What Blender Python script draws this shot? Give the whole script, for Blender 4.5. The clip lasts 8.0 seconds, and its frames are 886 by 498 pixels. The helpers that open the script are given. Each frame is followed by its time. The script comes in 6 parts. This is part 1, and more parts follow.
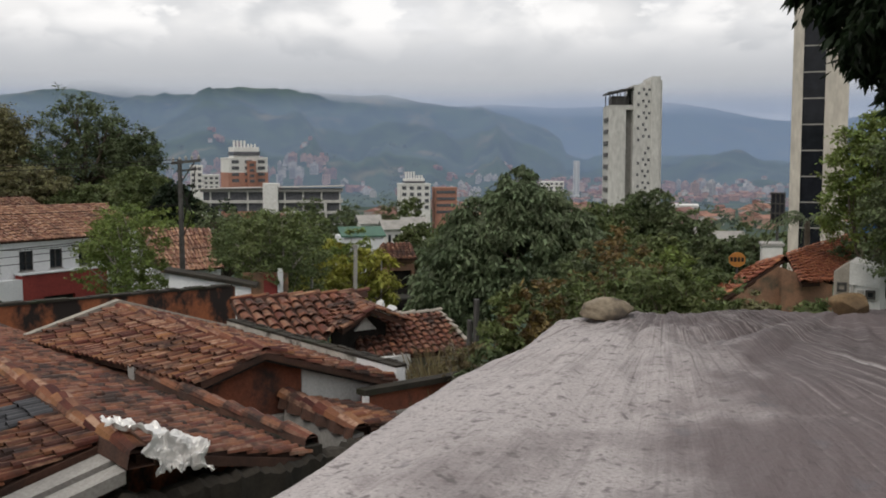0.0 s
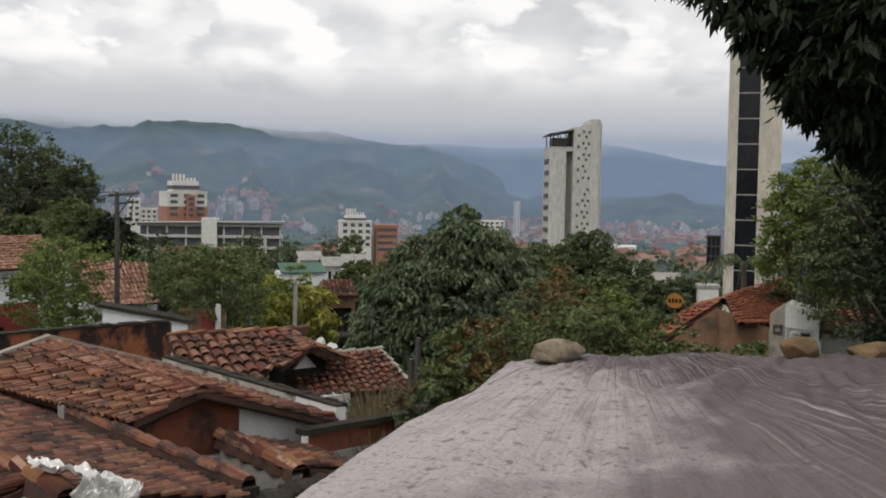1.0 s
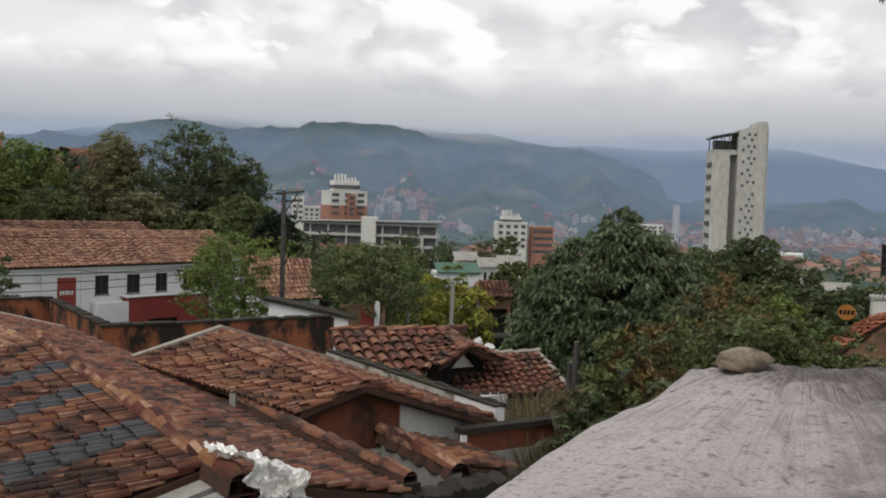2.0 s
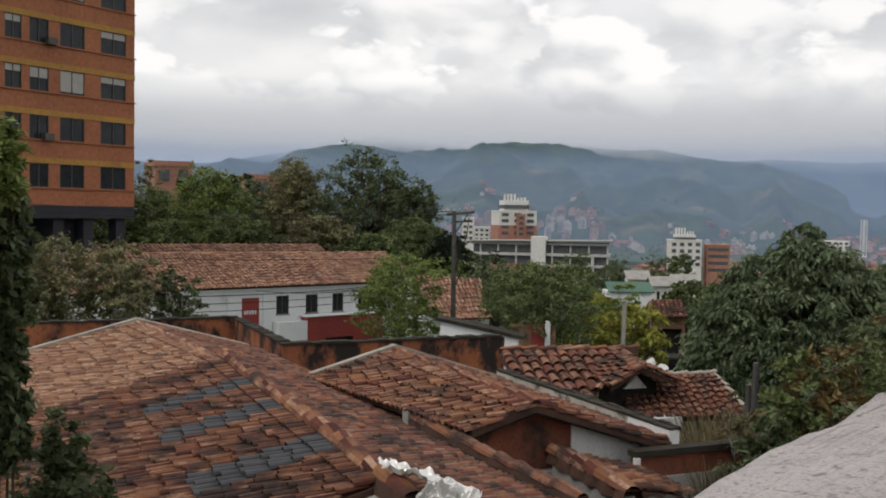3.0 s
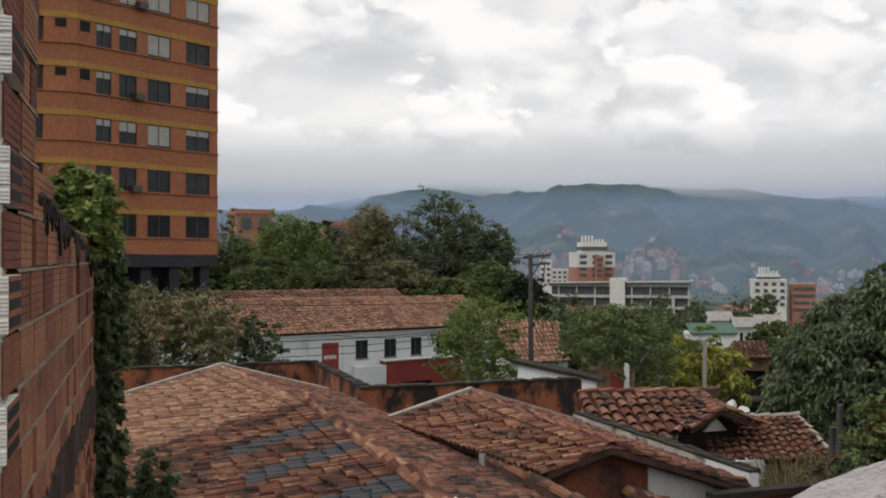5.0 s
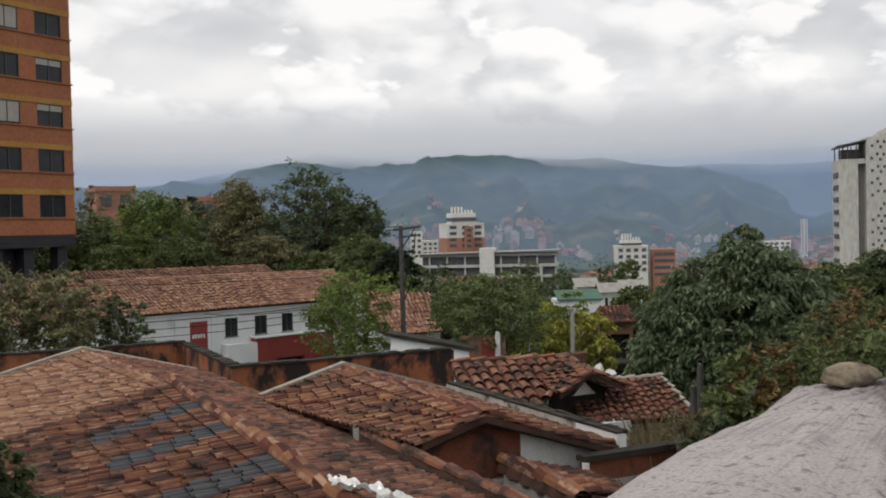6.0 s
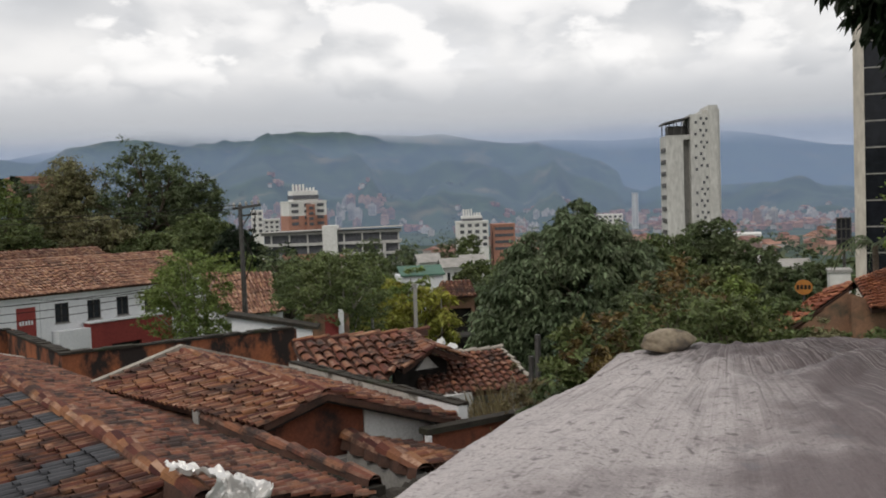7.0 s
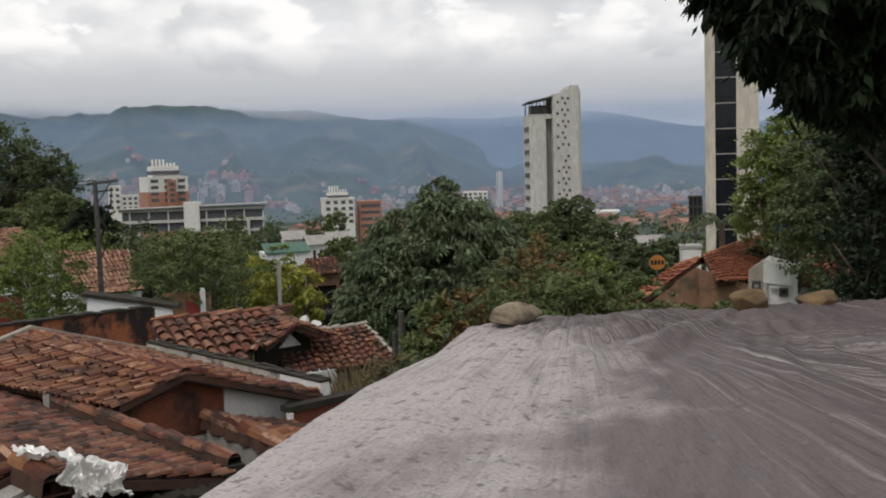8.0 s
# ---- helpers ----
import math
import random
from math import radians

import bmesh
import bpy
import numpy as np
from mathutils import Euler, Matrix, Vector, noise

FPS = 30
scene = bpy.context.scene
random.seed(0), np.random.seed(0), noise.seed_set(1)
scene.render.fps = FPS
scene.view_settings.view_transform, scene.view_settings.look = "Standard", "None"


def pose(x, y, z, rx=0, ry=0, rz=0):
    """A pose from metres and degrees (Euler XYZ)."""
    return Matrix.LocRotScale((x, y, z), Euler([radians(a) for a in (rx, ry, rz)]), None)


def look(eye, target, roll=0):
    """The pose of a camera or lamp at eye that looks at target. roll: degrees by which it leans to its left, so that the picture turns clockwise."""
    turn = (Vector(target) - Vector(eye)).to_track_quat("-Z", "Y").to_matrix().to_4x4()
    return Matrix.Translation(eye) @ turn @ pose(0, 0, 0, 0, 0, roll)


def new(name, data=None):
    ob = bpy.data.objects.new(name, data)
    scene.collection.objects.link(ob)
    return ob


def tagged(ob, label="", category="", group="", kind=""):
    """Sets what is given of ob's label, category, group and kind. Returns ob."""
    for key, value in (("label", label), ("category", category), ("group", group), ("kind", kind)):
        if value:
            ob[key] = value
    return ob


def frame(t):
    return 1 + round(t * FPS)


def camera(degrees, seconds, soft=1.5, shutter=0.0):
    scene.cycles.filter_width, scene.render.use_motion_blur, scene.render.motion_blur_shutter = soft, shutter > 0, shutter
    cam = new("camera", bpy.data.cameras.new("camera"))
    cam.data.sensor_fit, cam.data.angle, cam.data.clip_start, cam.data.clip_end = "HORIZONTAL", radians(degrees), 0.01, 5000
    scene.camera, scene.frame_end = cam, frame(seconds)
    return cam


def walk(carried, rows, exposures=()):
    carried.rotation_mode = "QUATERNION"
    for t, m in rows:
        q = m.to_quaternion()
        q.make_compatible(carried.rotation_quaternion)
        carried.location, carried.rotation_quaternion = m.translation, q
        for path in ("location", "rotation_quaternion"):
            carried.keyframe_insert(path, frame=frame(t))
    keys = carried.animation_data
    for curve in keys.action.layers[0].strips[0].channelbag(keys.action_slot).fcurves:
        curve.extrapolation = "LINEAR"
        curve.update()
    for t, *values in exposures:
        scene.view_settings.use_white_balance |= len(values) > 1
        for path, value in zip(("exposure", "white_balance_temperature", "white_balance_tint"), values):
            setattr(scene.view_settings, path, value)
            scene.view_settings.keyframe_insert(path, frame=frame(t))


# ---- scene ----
cam = camera(48.0, 8.0, soft=1.9)
EYE = 9.0
ROWS = [
    (0.0, 0.027, -0.058, 0.015, -5.05, 0.05, 0.02),
    (0.5, 0.029, 0.043, 0.009, -4.04, 0.24, -2.28),
    (1.0, -0.014, 0.055, 0.009, -2.84, -1.00, -3.34),
    (1.5, -0.076, 0.064, 0.008, -3.51, -1.55, 0.30),
    (2.0, -0.120, 0.121, -0.008, -2.96, -1.83, 5.61),
    (2.2, -0.123, 0.123, -0.010, -3.01, -1.78, 7.69),
    (3.3, -0.104, 0.103, -0.009, -1.61, -0.53, 17.84),
    (3.5, -0.104, 0.099, -0.009, -1.41, -0.43, 19.39),
    (4.0, -0.106, 0.013, 0.015, -0.73, -1.22, 22.71),
    (4.2, -0.085, -0.019, 0.013, -0.43, -1.38, 23.19),
    (5.3, 0.034, -0.160, 0.002, 0.44, 0.67, 17.52),
    (5.5, 0.027, -0.077, -0.002, -0.37, 1.02, 15.96),
    (6.0, -0.001, -0.004, 0.003, -1.25, 1.32, 12.34),
    (6.5, 0.011, -0.031, 0.008, -2.21, 2.13, 7.68),
    (7.0, 0.045, -0.014, 0.004, -2.84, 2.04, 3.30),
    (7.5, 0.081, -0.053, 0.025, -3.03, 1.77, -1.51),
    (8.0, 0.110, -0.081, 0.003, -4.41, 1.68, -4.37),
]
walk(cam, [(t, pose(x, y, EYE + z, 90 + pitch, roll, yaw)) for t, x, y, z, pitch, roll, yaw in ROWS])

# ---- world and light ----
SUN_AZ, SUN_EL = radians(215), radians(52)   # compass bearing of the sun from +y, clockwise


def build_world():
    w = bpy.data.worlds.new("overcast_sky")
    scene.world = w
    w.use_nodes = True
    nt = w.node_tree
    nt.nodes.clear()
    N, L = nt.nodes.new, nt.links.new
    out, bg = N("ShaderNodeOutputWorld"), N("ShaderNodeBackground")
    sky = N("ShaderNodeTexSky")
    sky.sky_type, sky.sun_disc, sky.sun_elevation, sky.sun_rotation = "NISHITA", False, SUN_EL, SUN_AZ
    dim = N("ShaderNodeMixRGB")
    dim.blend_type = "MULTIPLY"
    dim.inputs[0].default_value = 1
    dim.inputs[2].default_value = (0.1, 0.1, 0.1, 1)
    L(sky.outputs[0], dim.inputs[1])
    tc, sep = N("ShaderNodeTexCoord"), N("ShaderNodeSeparateXYZ")
    L(tc.outputs["Generated"], sep.inputs[0])

    def math_(op, a, b):
        n = N("ShaderNodeMath")
        n.operation = op
        for i, s in enumerate((a, b)):
            if isinstance(s, (int, float)):
                n.inputs[i].default_value = s
            else:
                L(s, n.inputs[i])
        return n.outputs[0]
    # heaped clouds: bright where they thin out upwards, grey underneath
    com = N("ShaderNodeCombineXYZ")
    L(sep.outputs[0], com.inputs[0])
    L(sep.outputs[1], com.inputs[1])
    L(math_("MULTIPLY", sep.outputs[2], 1.9), com.inputs[2])

    def cloud(scale, detail, rough, dist, off):
        m = N("ShaderNodeVectorMath")
        m.operation = "ADD"
        L(com.outputs[0], m.inputs[0])
        m.inputs[1].default_value = off
        n = N("ShaderNodeTexNoise")
        n.inputs["Scale"].default_value, n.inputs["Detail"].default_value = scale, detail
        n.inputs["Roughness"].default_value, n.inputs["Distortion"].default_value = rough, dist
        L(m.outputs[0], n.inputs["Vector"])
        return n.outputs[0]

    def rng_(sock, lo, hi, a=0.0, b=1.0, smooth=True):
        n = N("ShaderNodeMapRange")
        n.interpolation_type = "SMOOTHSTEP" if smooth else "LINEAR"
        n.inputs["From Min"].default_value, n.inputs["From Max"].default_value = lo, hi
        n.inputs["To Min"].default_value, n.inputs["To Max"].default_value = a, b
        L(sock, n.inputs["Value"])
        return n.outputs[0]

    def mix_(f, a, b):
        n = N("ShaderNodeMixRGB")
        L(f, n.inputs[0])
        for k, q in ((1, a), (2, b)):
            if isinstance(q, tuple):
                n.inputs[k].default_value = (*q, 1)
            else:
                L(q, n.inputs[k])
        return n.outputs[0]
    # a grey deck, and in front of it banks of heaped cloud, each lit on its upper side
    deck = mix_(rng_(cloud(3.2, 6, 0.5, 0.2, (1.7, 5.2, 2.2)), 0.36, 0.62), (0.655, 0.675, 0.70), (0.87, 0.88, 0.895))
    for sc, off, cut, wide, top in ((4.2, (5.37, 2.2, 0.85), 0.44, 0.12, 0.94), (6.6, (2.37, 1.2, 0.35), 0.46, 0.07, 1.0), (9.0, (7.1, 3.3, 1.9), 0.51, 0.06, 1.02)):
        here, soft_here = cloud(sc, 7, 0.5, 0.15, off), cloud(sc, 2, 0.5, 0.15, off)
        above = cloud(sc, 2, 0.5, 0.15, (off[0] + 0.03, off[1], off[2] + 0.36 / sc))
        lit = rng_(math_("ADD", math_("SUBTRACT", soft_here, above), math_("MULTIPLY", math_("SUBTRACT", here, soft_here), 0.8)), -0.20, 0.13)
        body = mix_(lit, (0.60, 0.62, 0.645), (top, top, top * 0.995))
        deck = mix_(rng_(here, cut, cut + wide), deck, body)
    ramp = deck
    # stratus toward the horizon
    low = N("ShaderNodeMapRange")
    low.inputs["From Min"].default_value, low.inputs["From Max"].default_value = 0.064, 0.112
    low.inputs["To Min"].default_value, low.inputs["To Max"].default_value = 0.75, 0.0
    L(sep.outputs[2], low.inputs["Value"])
    strat = N("ShaderNodeMixRGB")
    L(low.outputs[0], strat.inputs[0])
    L(ramp, strat.inputs[1])
    strat.inputs[2].default_value = (0.64, 0.655, 0.68, 1)
    cover = N("ShaderNodeMixRGB")
    cover.inputs[0].default_value = 0.95
    L(dim.outputs[0], cover.inputs[1])
    L(strat.outputs[0], cover.inputs[2])
    L(cover.outputs[0], bg.inputs[0])
    bg.inputs[1].default_value = 1.0
    L(bg.outputs[0], out.inputs[0])
    return w


build_world()
sun_data = bpy.data.lights.new("sun", "SUN")
sun_data.energy, sun_data.angle, sun_data.color = 1.0, radians(14), (1.0, 0.95, 0.87)
sun = new("sun", sun_data)
sun.matrix_world = look((math.sin(SUN_AZ) * math.cos(SUN_EL) * 50, math.cos(SUN_AZ) * math.cos(SUN_EL) * 50, 9 + 50 * math.sin(SUN_EL)), (0, 0, 9))
scene.view_settings.exposure = 0.0
scene.view_settings.use_white_balance = True
scene.view_settings.white_balance_temperature = 6620
scene.view_settings.white_balance_tint = 11

# ---- materials ----


def surface(name, a, b, scale=3.0, rough=0.85, bump=0.2, fine=40.0, dirt=None, dirt_scale=0.8, dirt_cut=0.55, metal=0.0, piece=0.0, stretch=(1, 1, 1), translucent=0.0, island=0.0, spec=0.3, pale=None):
    """A worn surface: colours a to b over noise at two scales, dirt patches, bump; piece: spread of tone from piece to piece."""
    m = bpy.data.materials.new(name)
    m.use_nodes = True
    nt = m.node_tree
    N, L = nt.nodes.new, nt.links.new
    bs = nt.nodes["Principled BSDF"]
    bs.inputs["Roughness"].default_value, bs.inputs["Metallic"].default_value = rough, metal
    bs.inputs["Specular IOR Level"].default_value = spec
    geo, mp = N("ShaderNodeNewGeometry"), N("ShaderNodeMapping")
    L(geo.outputs["Position"], mp.inputs[0])
    mp.inputs["Scale"].default_value = stretch
    vec = mp.outputs[0]

    def noise_(sc, det=5, rg=0.6):
        n = N("ShaderNodeTexNoise")
        n.inputs["Scale"].default_value, n.inputs["Detail"].default_value, n.inputs["Roughness"].default_value = sc, det, rg
        L(vec, n.inputs["Vector"])
        return n.outputs[0]

    def mixc(f, c1, c2, blend="MIX"):
        n = N("ShaderNodeMixRGB")
        n.blend_type = blend
        for i, s in enumerate((f, c1, c2)):
            if isinstance(s, (int, float)):
                n.inputs[i].default_value = s
            elif isinstance(s, tuple):
                n.inputs[i].default_value = (*s, 1)
            else:
                L(s, n.inputs[i])
        return n.outputs[0]

    def ramp_(s, lo, hi):
        n = N("ShaderNodeMapRange")
        n.inputs["From Min"].default_value, n.inputs["From Max"].default_value = lo, hi
        L(s, n.inputs["Value"])
        return n.outputs[0]
    col = mixc(ramp_(noise_(scale), 0.32, 0.68), a, b)
    grain = noise_(fine, 3)
    col = mixc(0.45, col, mixc(ramp_(grain, 0.25, 0.75), (0.25, 0.25, 0.25), (0.75, 0.75, 0.75)), "OVERLAY")
    if piece or island:
        inf = N("ShaderNodeObjectInfo")
        add = N("ShaderNodeMath")
        add.operation = "ADD"
        L(inf.outputs["Random"], add.inputs[0])
        L(geo.outputs["Random Per Island"], add.inputs[1])
        fr = N("ShaderNodeMath")
        fr.operation = "FRACT"
        L(add.outputs[0], fr.inputs[0])
        hs = N("ShaderNodeHueSaturation")
        k = piece or island
        for sock, lo, hi in (("Value", 1 - k, 1 + k), ("Hue", 0.5 - 0.035 * k, 0.5 + 0.035 * k)):
            mr = N("ShaderNodeMapRange")
            mr.inputs["To Min"].default_value, mr.inputs["To Max"].default_value = lo, hi
            L(fr.outputs[0], mr.inputs["Value"])
            L(mr.outputs[0], hs.inputs[sock])
        L(col, hs.inputs["Color"])
        col = hs.outputs[0]
        if pale:
            again = N("ShaderNodeMath")
            again.operation = "MULTIPLY"
            L(fr.outputs[0], again.inputs[0])
            again.inputs[1].default_value = 17.3
            part_ = N("ShaderNodeMath")
            part_.operation = "FRACT"
            L(again.outputs[0], part_.inputs[0])
            col = mixc(ramp_(part_.outputs[0], 0.62, 0.98), col, mixc(ramp_(noise_(9), 0.35, 0.6), col, pale))
    if dirt:
        col = mixc(ramp_(noise_(dirt_scale, 7, 0.65), dirt_cut, dirt_cut + 0.13), col, dirt)
    L(col, bs.inputs["Base Color"])
    if bump:
        bp = N("ShaderNodeBump")
        bp.inputs["Strength"].default_value, bp.inputs["Distance"].default_value = bump, 0.02
        L(noise_(fine * 0.6, 6), bp.inputs["Height"])
        L(bp.outputs[0], bs.inputs["Normal"])
    if translucent:
        tr, mx = N("ShaderNodeBsdfTranslucent"), N("ShaderNodeMixShader")
        L(col, tr.inputs[0])
        mx.inputs[0].default_value = translucent
        L(bs.outputs[0], mx.inputs[1])
        L(tr.outputs[0], mx.inputs[2])
        L(mx.outputs[0], nt.nodes["Material Output"].inputs[0])
    return m


def glassy(name, tint=(0.02, 0.022, 0.025), rough=0.06):
    return surface(name, tint, tuple(c * 1.8 for c in tint), 1.2, rough, 0.0, spec=0.2)


TILE = surface("roof_tile_clay", (0.190, 0.070, 0.039), (0.104, 0.040, 0.026), 2.6, 0.92, 0.4, 38, dirt=(0.046, 0.026, 0.021), dirt_scale=1.15, dirt_cut=0.50, piece=0.62, pale=(0.40, 0.25, 0.17))
TILE_PALE = surface("roof_tile_pale", (0.275, 0.140, 0.086), (0.168, 0.080, 0.050), 2.6, 0.92, 0.35, 38, dirt=(0.10, 0.062, 0.046), dirt_scale=3.0, dirt_cut=0.54, piece=0.45, pale=(0.46, 0.33, 0.24))
TILE_WET = surface("roof_tile_damp", (0.150, 0.052, 0.028), (0.080, 0.029, 0.018), 2.4, 0.85, 0.4, 38, dirt=(0.030, 0.017, 0.014), dirt_scale=1.3, dirt_cut=0.46, piece=0.6, pale=(0.34, 0.20, 0.13))
TILE_BROWN = surface("roof_tile_brown", (0.195, 0.074, 0.045), (0.112, 0.047, 0.031), 2.2, 0.85, 0.35, 38, dirt=(0.040, 0.026, 0.022), dirt_scale=2.2, dirt_cut=0.48, piece=0.35, pale=(0.26, 0.16, 0.115))
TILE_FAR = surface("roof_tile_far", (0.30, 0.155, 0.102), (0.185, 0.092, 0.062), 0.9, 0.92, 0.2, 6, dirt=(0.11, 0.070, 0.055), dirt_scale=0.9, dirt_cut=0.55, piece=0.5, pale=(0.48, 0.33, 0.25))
TILE_DARK = surface("roof_tile_asphalt", (0.040, 0.041, 0.046), (0.060, 0.061, 0.067), 4, 0.7, 0.2, 60, piece=0.12)
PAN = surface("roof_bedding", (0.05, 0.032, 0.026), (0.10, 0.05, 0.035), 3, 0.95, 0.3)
MORTAR = surface("old_mortar", (0.37, 0.335, 0.285), (0.26, 0.235, 0.20), 3, 0.95, 0.4, 30, dirt=(0.10, 0.088, 0.072), dirt_cut=0.56)
STAINED = surface("stained_brick_wall", (0.34, 0.120, 0.052), (0.20, 0.075, 0.042), 1.6, 0.95, 0.4, 30, dirt=(0.026, 0.020, 0.018), dirt_scale=1.7, dirt_cut=0.44, stretch=(1, 1, 0.62))
REDBRICK = surface("red_brick_wall", (0.25, 0.082, 0.045), (0.165, 0.060, 0.038), 2.4, 0.95, 0.5, 30, dirt=(0.05, 0.034, 0.029), dirt_scale=1.8, dirt_cut=0.50)
PLASTER = surface("white_plaster", (0.66, 0.66, 0.64), (0.52, 0.52, 0.50), 1.2, 0.9, 0.15, 30, dirt=(0.22, 0.21, 0.19), dirt_cut=0.64)
PAINT_WHITE = surface("white_paint", (0.74, 0.75, 0.76), (0.66, 0.67, 0.68), 0.8, 0.8, 0.08, 12, dirt=(0.42, 0.42, 0.4), dirt_scale=0.4, dirt_cut=0.66)
PAINT_RED = surface("red_paint", (0.30, 0.055, 0.045), (0.24, 0.045, 0.04), 0.8, 0.75, 0.08, 12)
BLOTCHED = surface("blotched_coping", (0.52, 0.49, 0.44), (0.38, 0.36, 0.32), 3, 0.95, 0.4, 30, dirt=(0.055, 0.048, 0.038), dirt_scale=2.6, dirt_cut=0.53)
CONCRETE = surface("concrete", (0.36, 0.345, 0.32), (0.26, 0.25, 0.235), 1.5, 0.9, 0.25, 30, dirt=(0.09, 0.085, 0.075), dirt_cut=0.6)
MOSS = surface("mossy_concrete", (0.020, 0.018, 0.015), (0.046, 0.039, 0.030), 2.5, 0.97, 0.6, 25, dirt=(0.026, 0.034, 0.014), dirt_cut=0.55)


def tarp_material():
    """Dusty plastic: streaks of dust and of painted fold shade fan out from where the sheet is pinned, with grit and
    wet patches.
    """
    m = surface("grey_tarpaulin", (0.47, 0.428, 0.42), (0.38, 0.345, 0.34), 1.1, 0.6, 0.0, 90)
    nt = m.node_tree
    N, L = nt.nodes.new, nt.links.new
    bs = nt.nodes["Principled BSDF"]
    base = bs.inputs["Base Color"].links[0].from_socket
    geo, sep = N("ShaderNodeNewGeometry"), N("ShaderNodeSeparateXYZ")
    L(geo.outputs["Position"], sep.inputs[0])

    def mt(op, a, b=0.0):
        n = N("ShaderNodeMath")
        n.operation = op
        for i, q in enumerate((a, b)):
            if isinstance(q, (int, float)):
                n.inputs[i].default_value = q
            else:
                L(q, n.inputs[i])
        return n.outputs[0]

    def fan(sx, sy, k, seed, reach, rest, side=0.0, span=(-3.0, -2.5, 0.55, 1.0)):
        dx, dy = mt("SUBTRACT", sep.outputs[0], sx), mt("SUBTRACT", sy, sep.outputs[1])
        ang = mt("ARCTAN2", dx, dy)
        rad = mt("SQRT", mt("ADD", mt("MULTIPLY", dx, dx), mt("MULTIPLY", dy, dy)))
        c = N("ShaderNodeCombineXYZ")
        L(mt("MULTIPLY", ang, k), c.inputs[0])
        L(mt("MULTIPLY", rad, 0.9), c.inputs[1])
        c.inputs[2].default_value = seed
        n = N("ShaderNodeTexNoise")
        n.inputs["Scale"].default_value, n.inputs["Detail"].default_value, n.inputs["Roughness"].default_value = 1.0, 6, 0.62
        L(c.outputs[0], n.inputs["Vector"])
        near = N("ShaderNodeMapRange")
        near.inputs["From Min"].default_value, near.inputs["From Max"].default_value = 0.15, reach
        near.inputs["To Min"].default_value, near.inputs["To Max"].default_value = 1.0, rest
        L(rad, near.inputs["Value"])
        # the streaks fade away from the stone that pins them, later where the sheet is pulled tight towards the next stone
        tight = N("ShaderNodeMapRange")
        tight.inputs["From Min"].default_value, tight.inputs["From Max"].default_value = -0.12, 0.35
        tight.inputs["To Min"].default_value, tight.inputs["To Max"].default_value = 0.0, side
        L(ang, tight.inputs["Value"])
        slack = N("ShaderNodeMapRange")
        slack.inputs["From Min"].default_value, slack.inputs["From Max"].default_value = span[2], span[3]
        slack.inputs["To Min"].default_value, slack.inputs["To Max"].default_value = 1.0, 0.0
        L(ang, slack.inputs["Value"])
        start = N("ShaderNodeMapRange")
        start.inputs["From Min"].default_value, start.inputs["From Max"].default_value = span[0], span[1]
        L(ang, start.inputs["Value"])
        return mt("ADD", 0.5, mt("MULTIPLY", mt("SUBTRACT", n.outputs[0], 0.5), mt("MULTIPLY", mt("MULTIPLY", start.outputs[0], slack.outputs[0]), mt("MAXIMUM", near.outputs[0], tight.outputs[0]))))
    f1, f2 = fan(1.15, 4.95, 42.0, 1.0, 2.0, 0.3, 1.75, (-3.0, -2.5, 0.6, 1.0)), fan(1.98, 4.8, 34.0, 4.0, 4.2, 0.9, 1.6, (-0.35, 0.1, 1.0, 1.5))

    def mix(f, a, b, kind="MIX"):
        n = N("ShaderNodeMixRGB")
        n.blend_type = kind
        for i, q in enumerate((f, a, b)):
            if isinstance(q, tuple):
                n.inputs[i].default_value = (*q, 1)
            elif isinstance(q, (int, float)):
                n.inputs[i].default_value = q
            else:
                L(q, n.inputs[i])
        return n.outputs[0]

    def rng(s_, lo, hi, a=0.0, b=1.0):
        n = N("ShaderNodeMapRange")
        n.inputs["From Min"].default_value, n.inputs["From Max"].default_value = lo, hi
        n.inputs["To Min"].default_value, n.inputs["To Max"].default_value = a, b
        L(s_, n.inputs["Value"])
        return n.outputs[0]

    def nz(sc, det=5):
        n = N("ShaderNodeTexNoise")
        n.inputs["Scale"].default_value, n.inputs["Detail"].default_value = sc, det
        L(geo.outputs["Position"], n.inputs["Vector"])
        return n.outputs[0]
    fine_f, fine_g = fan(1.15, 4.95, 110.0, 9.0, 2.0, 0.3, 1.8, (-3.0, -2.5, 0.6, 1.0)), fan(1.98, 4.8, 95.0, 6.0, 4.2, 0.9, 1.7, (-0.35, 0.1, 1.0, 1.5))
    streak = mt("ADD", mt("ADD", mt("MULTIPLY", f1, 0.30), mt("MULTIPLY", f2, 0.20)), mt("ADD", mt("MULTIPLY", fine_f, 0.32), mt("MULTIPLY", fine_g, 0.18)))
    # dust lies along a band below the first stone; tree shade, put into the colour, darkens right and near
    across = mt("SUBTRACT", sep.outputs[0], mt("ADD", 0.22, mt("MULTIPLY", sep.outputs[1], 0.13)))
    side_shade = mt("ADD", mt("MULTIPLY", mt("MINIMUM", mt("MAXIMUM", across, -0.1), 0.8), 0.72), mt("MULTIPLY", mt("MAXIMUM", mt("SUBTRACT", 2.9, sep.outputs[1]), 0.0), 0.22))
    bare = mt("ADD", mt("ADD", mt("MULTIPLY", nz(1.7, 7), 0.95), mt("MULTIPLY", nz(7.0, 6), 0.45)), mt("SUBTRACT", side_shade, 0.30))
    col = mix(rng(mt("ADD", mt("MULTIPLY", streak, 1.25), bare), 1.0, 1.36, 0.0, 0.86), base, (0.098, 0.073, 0.076))
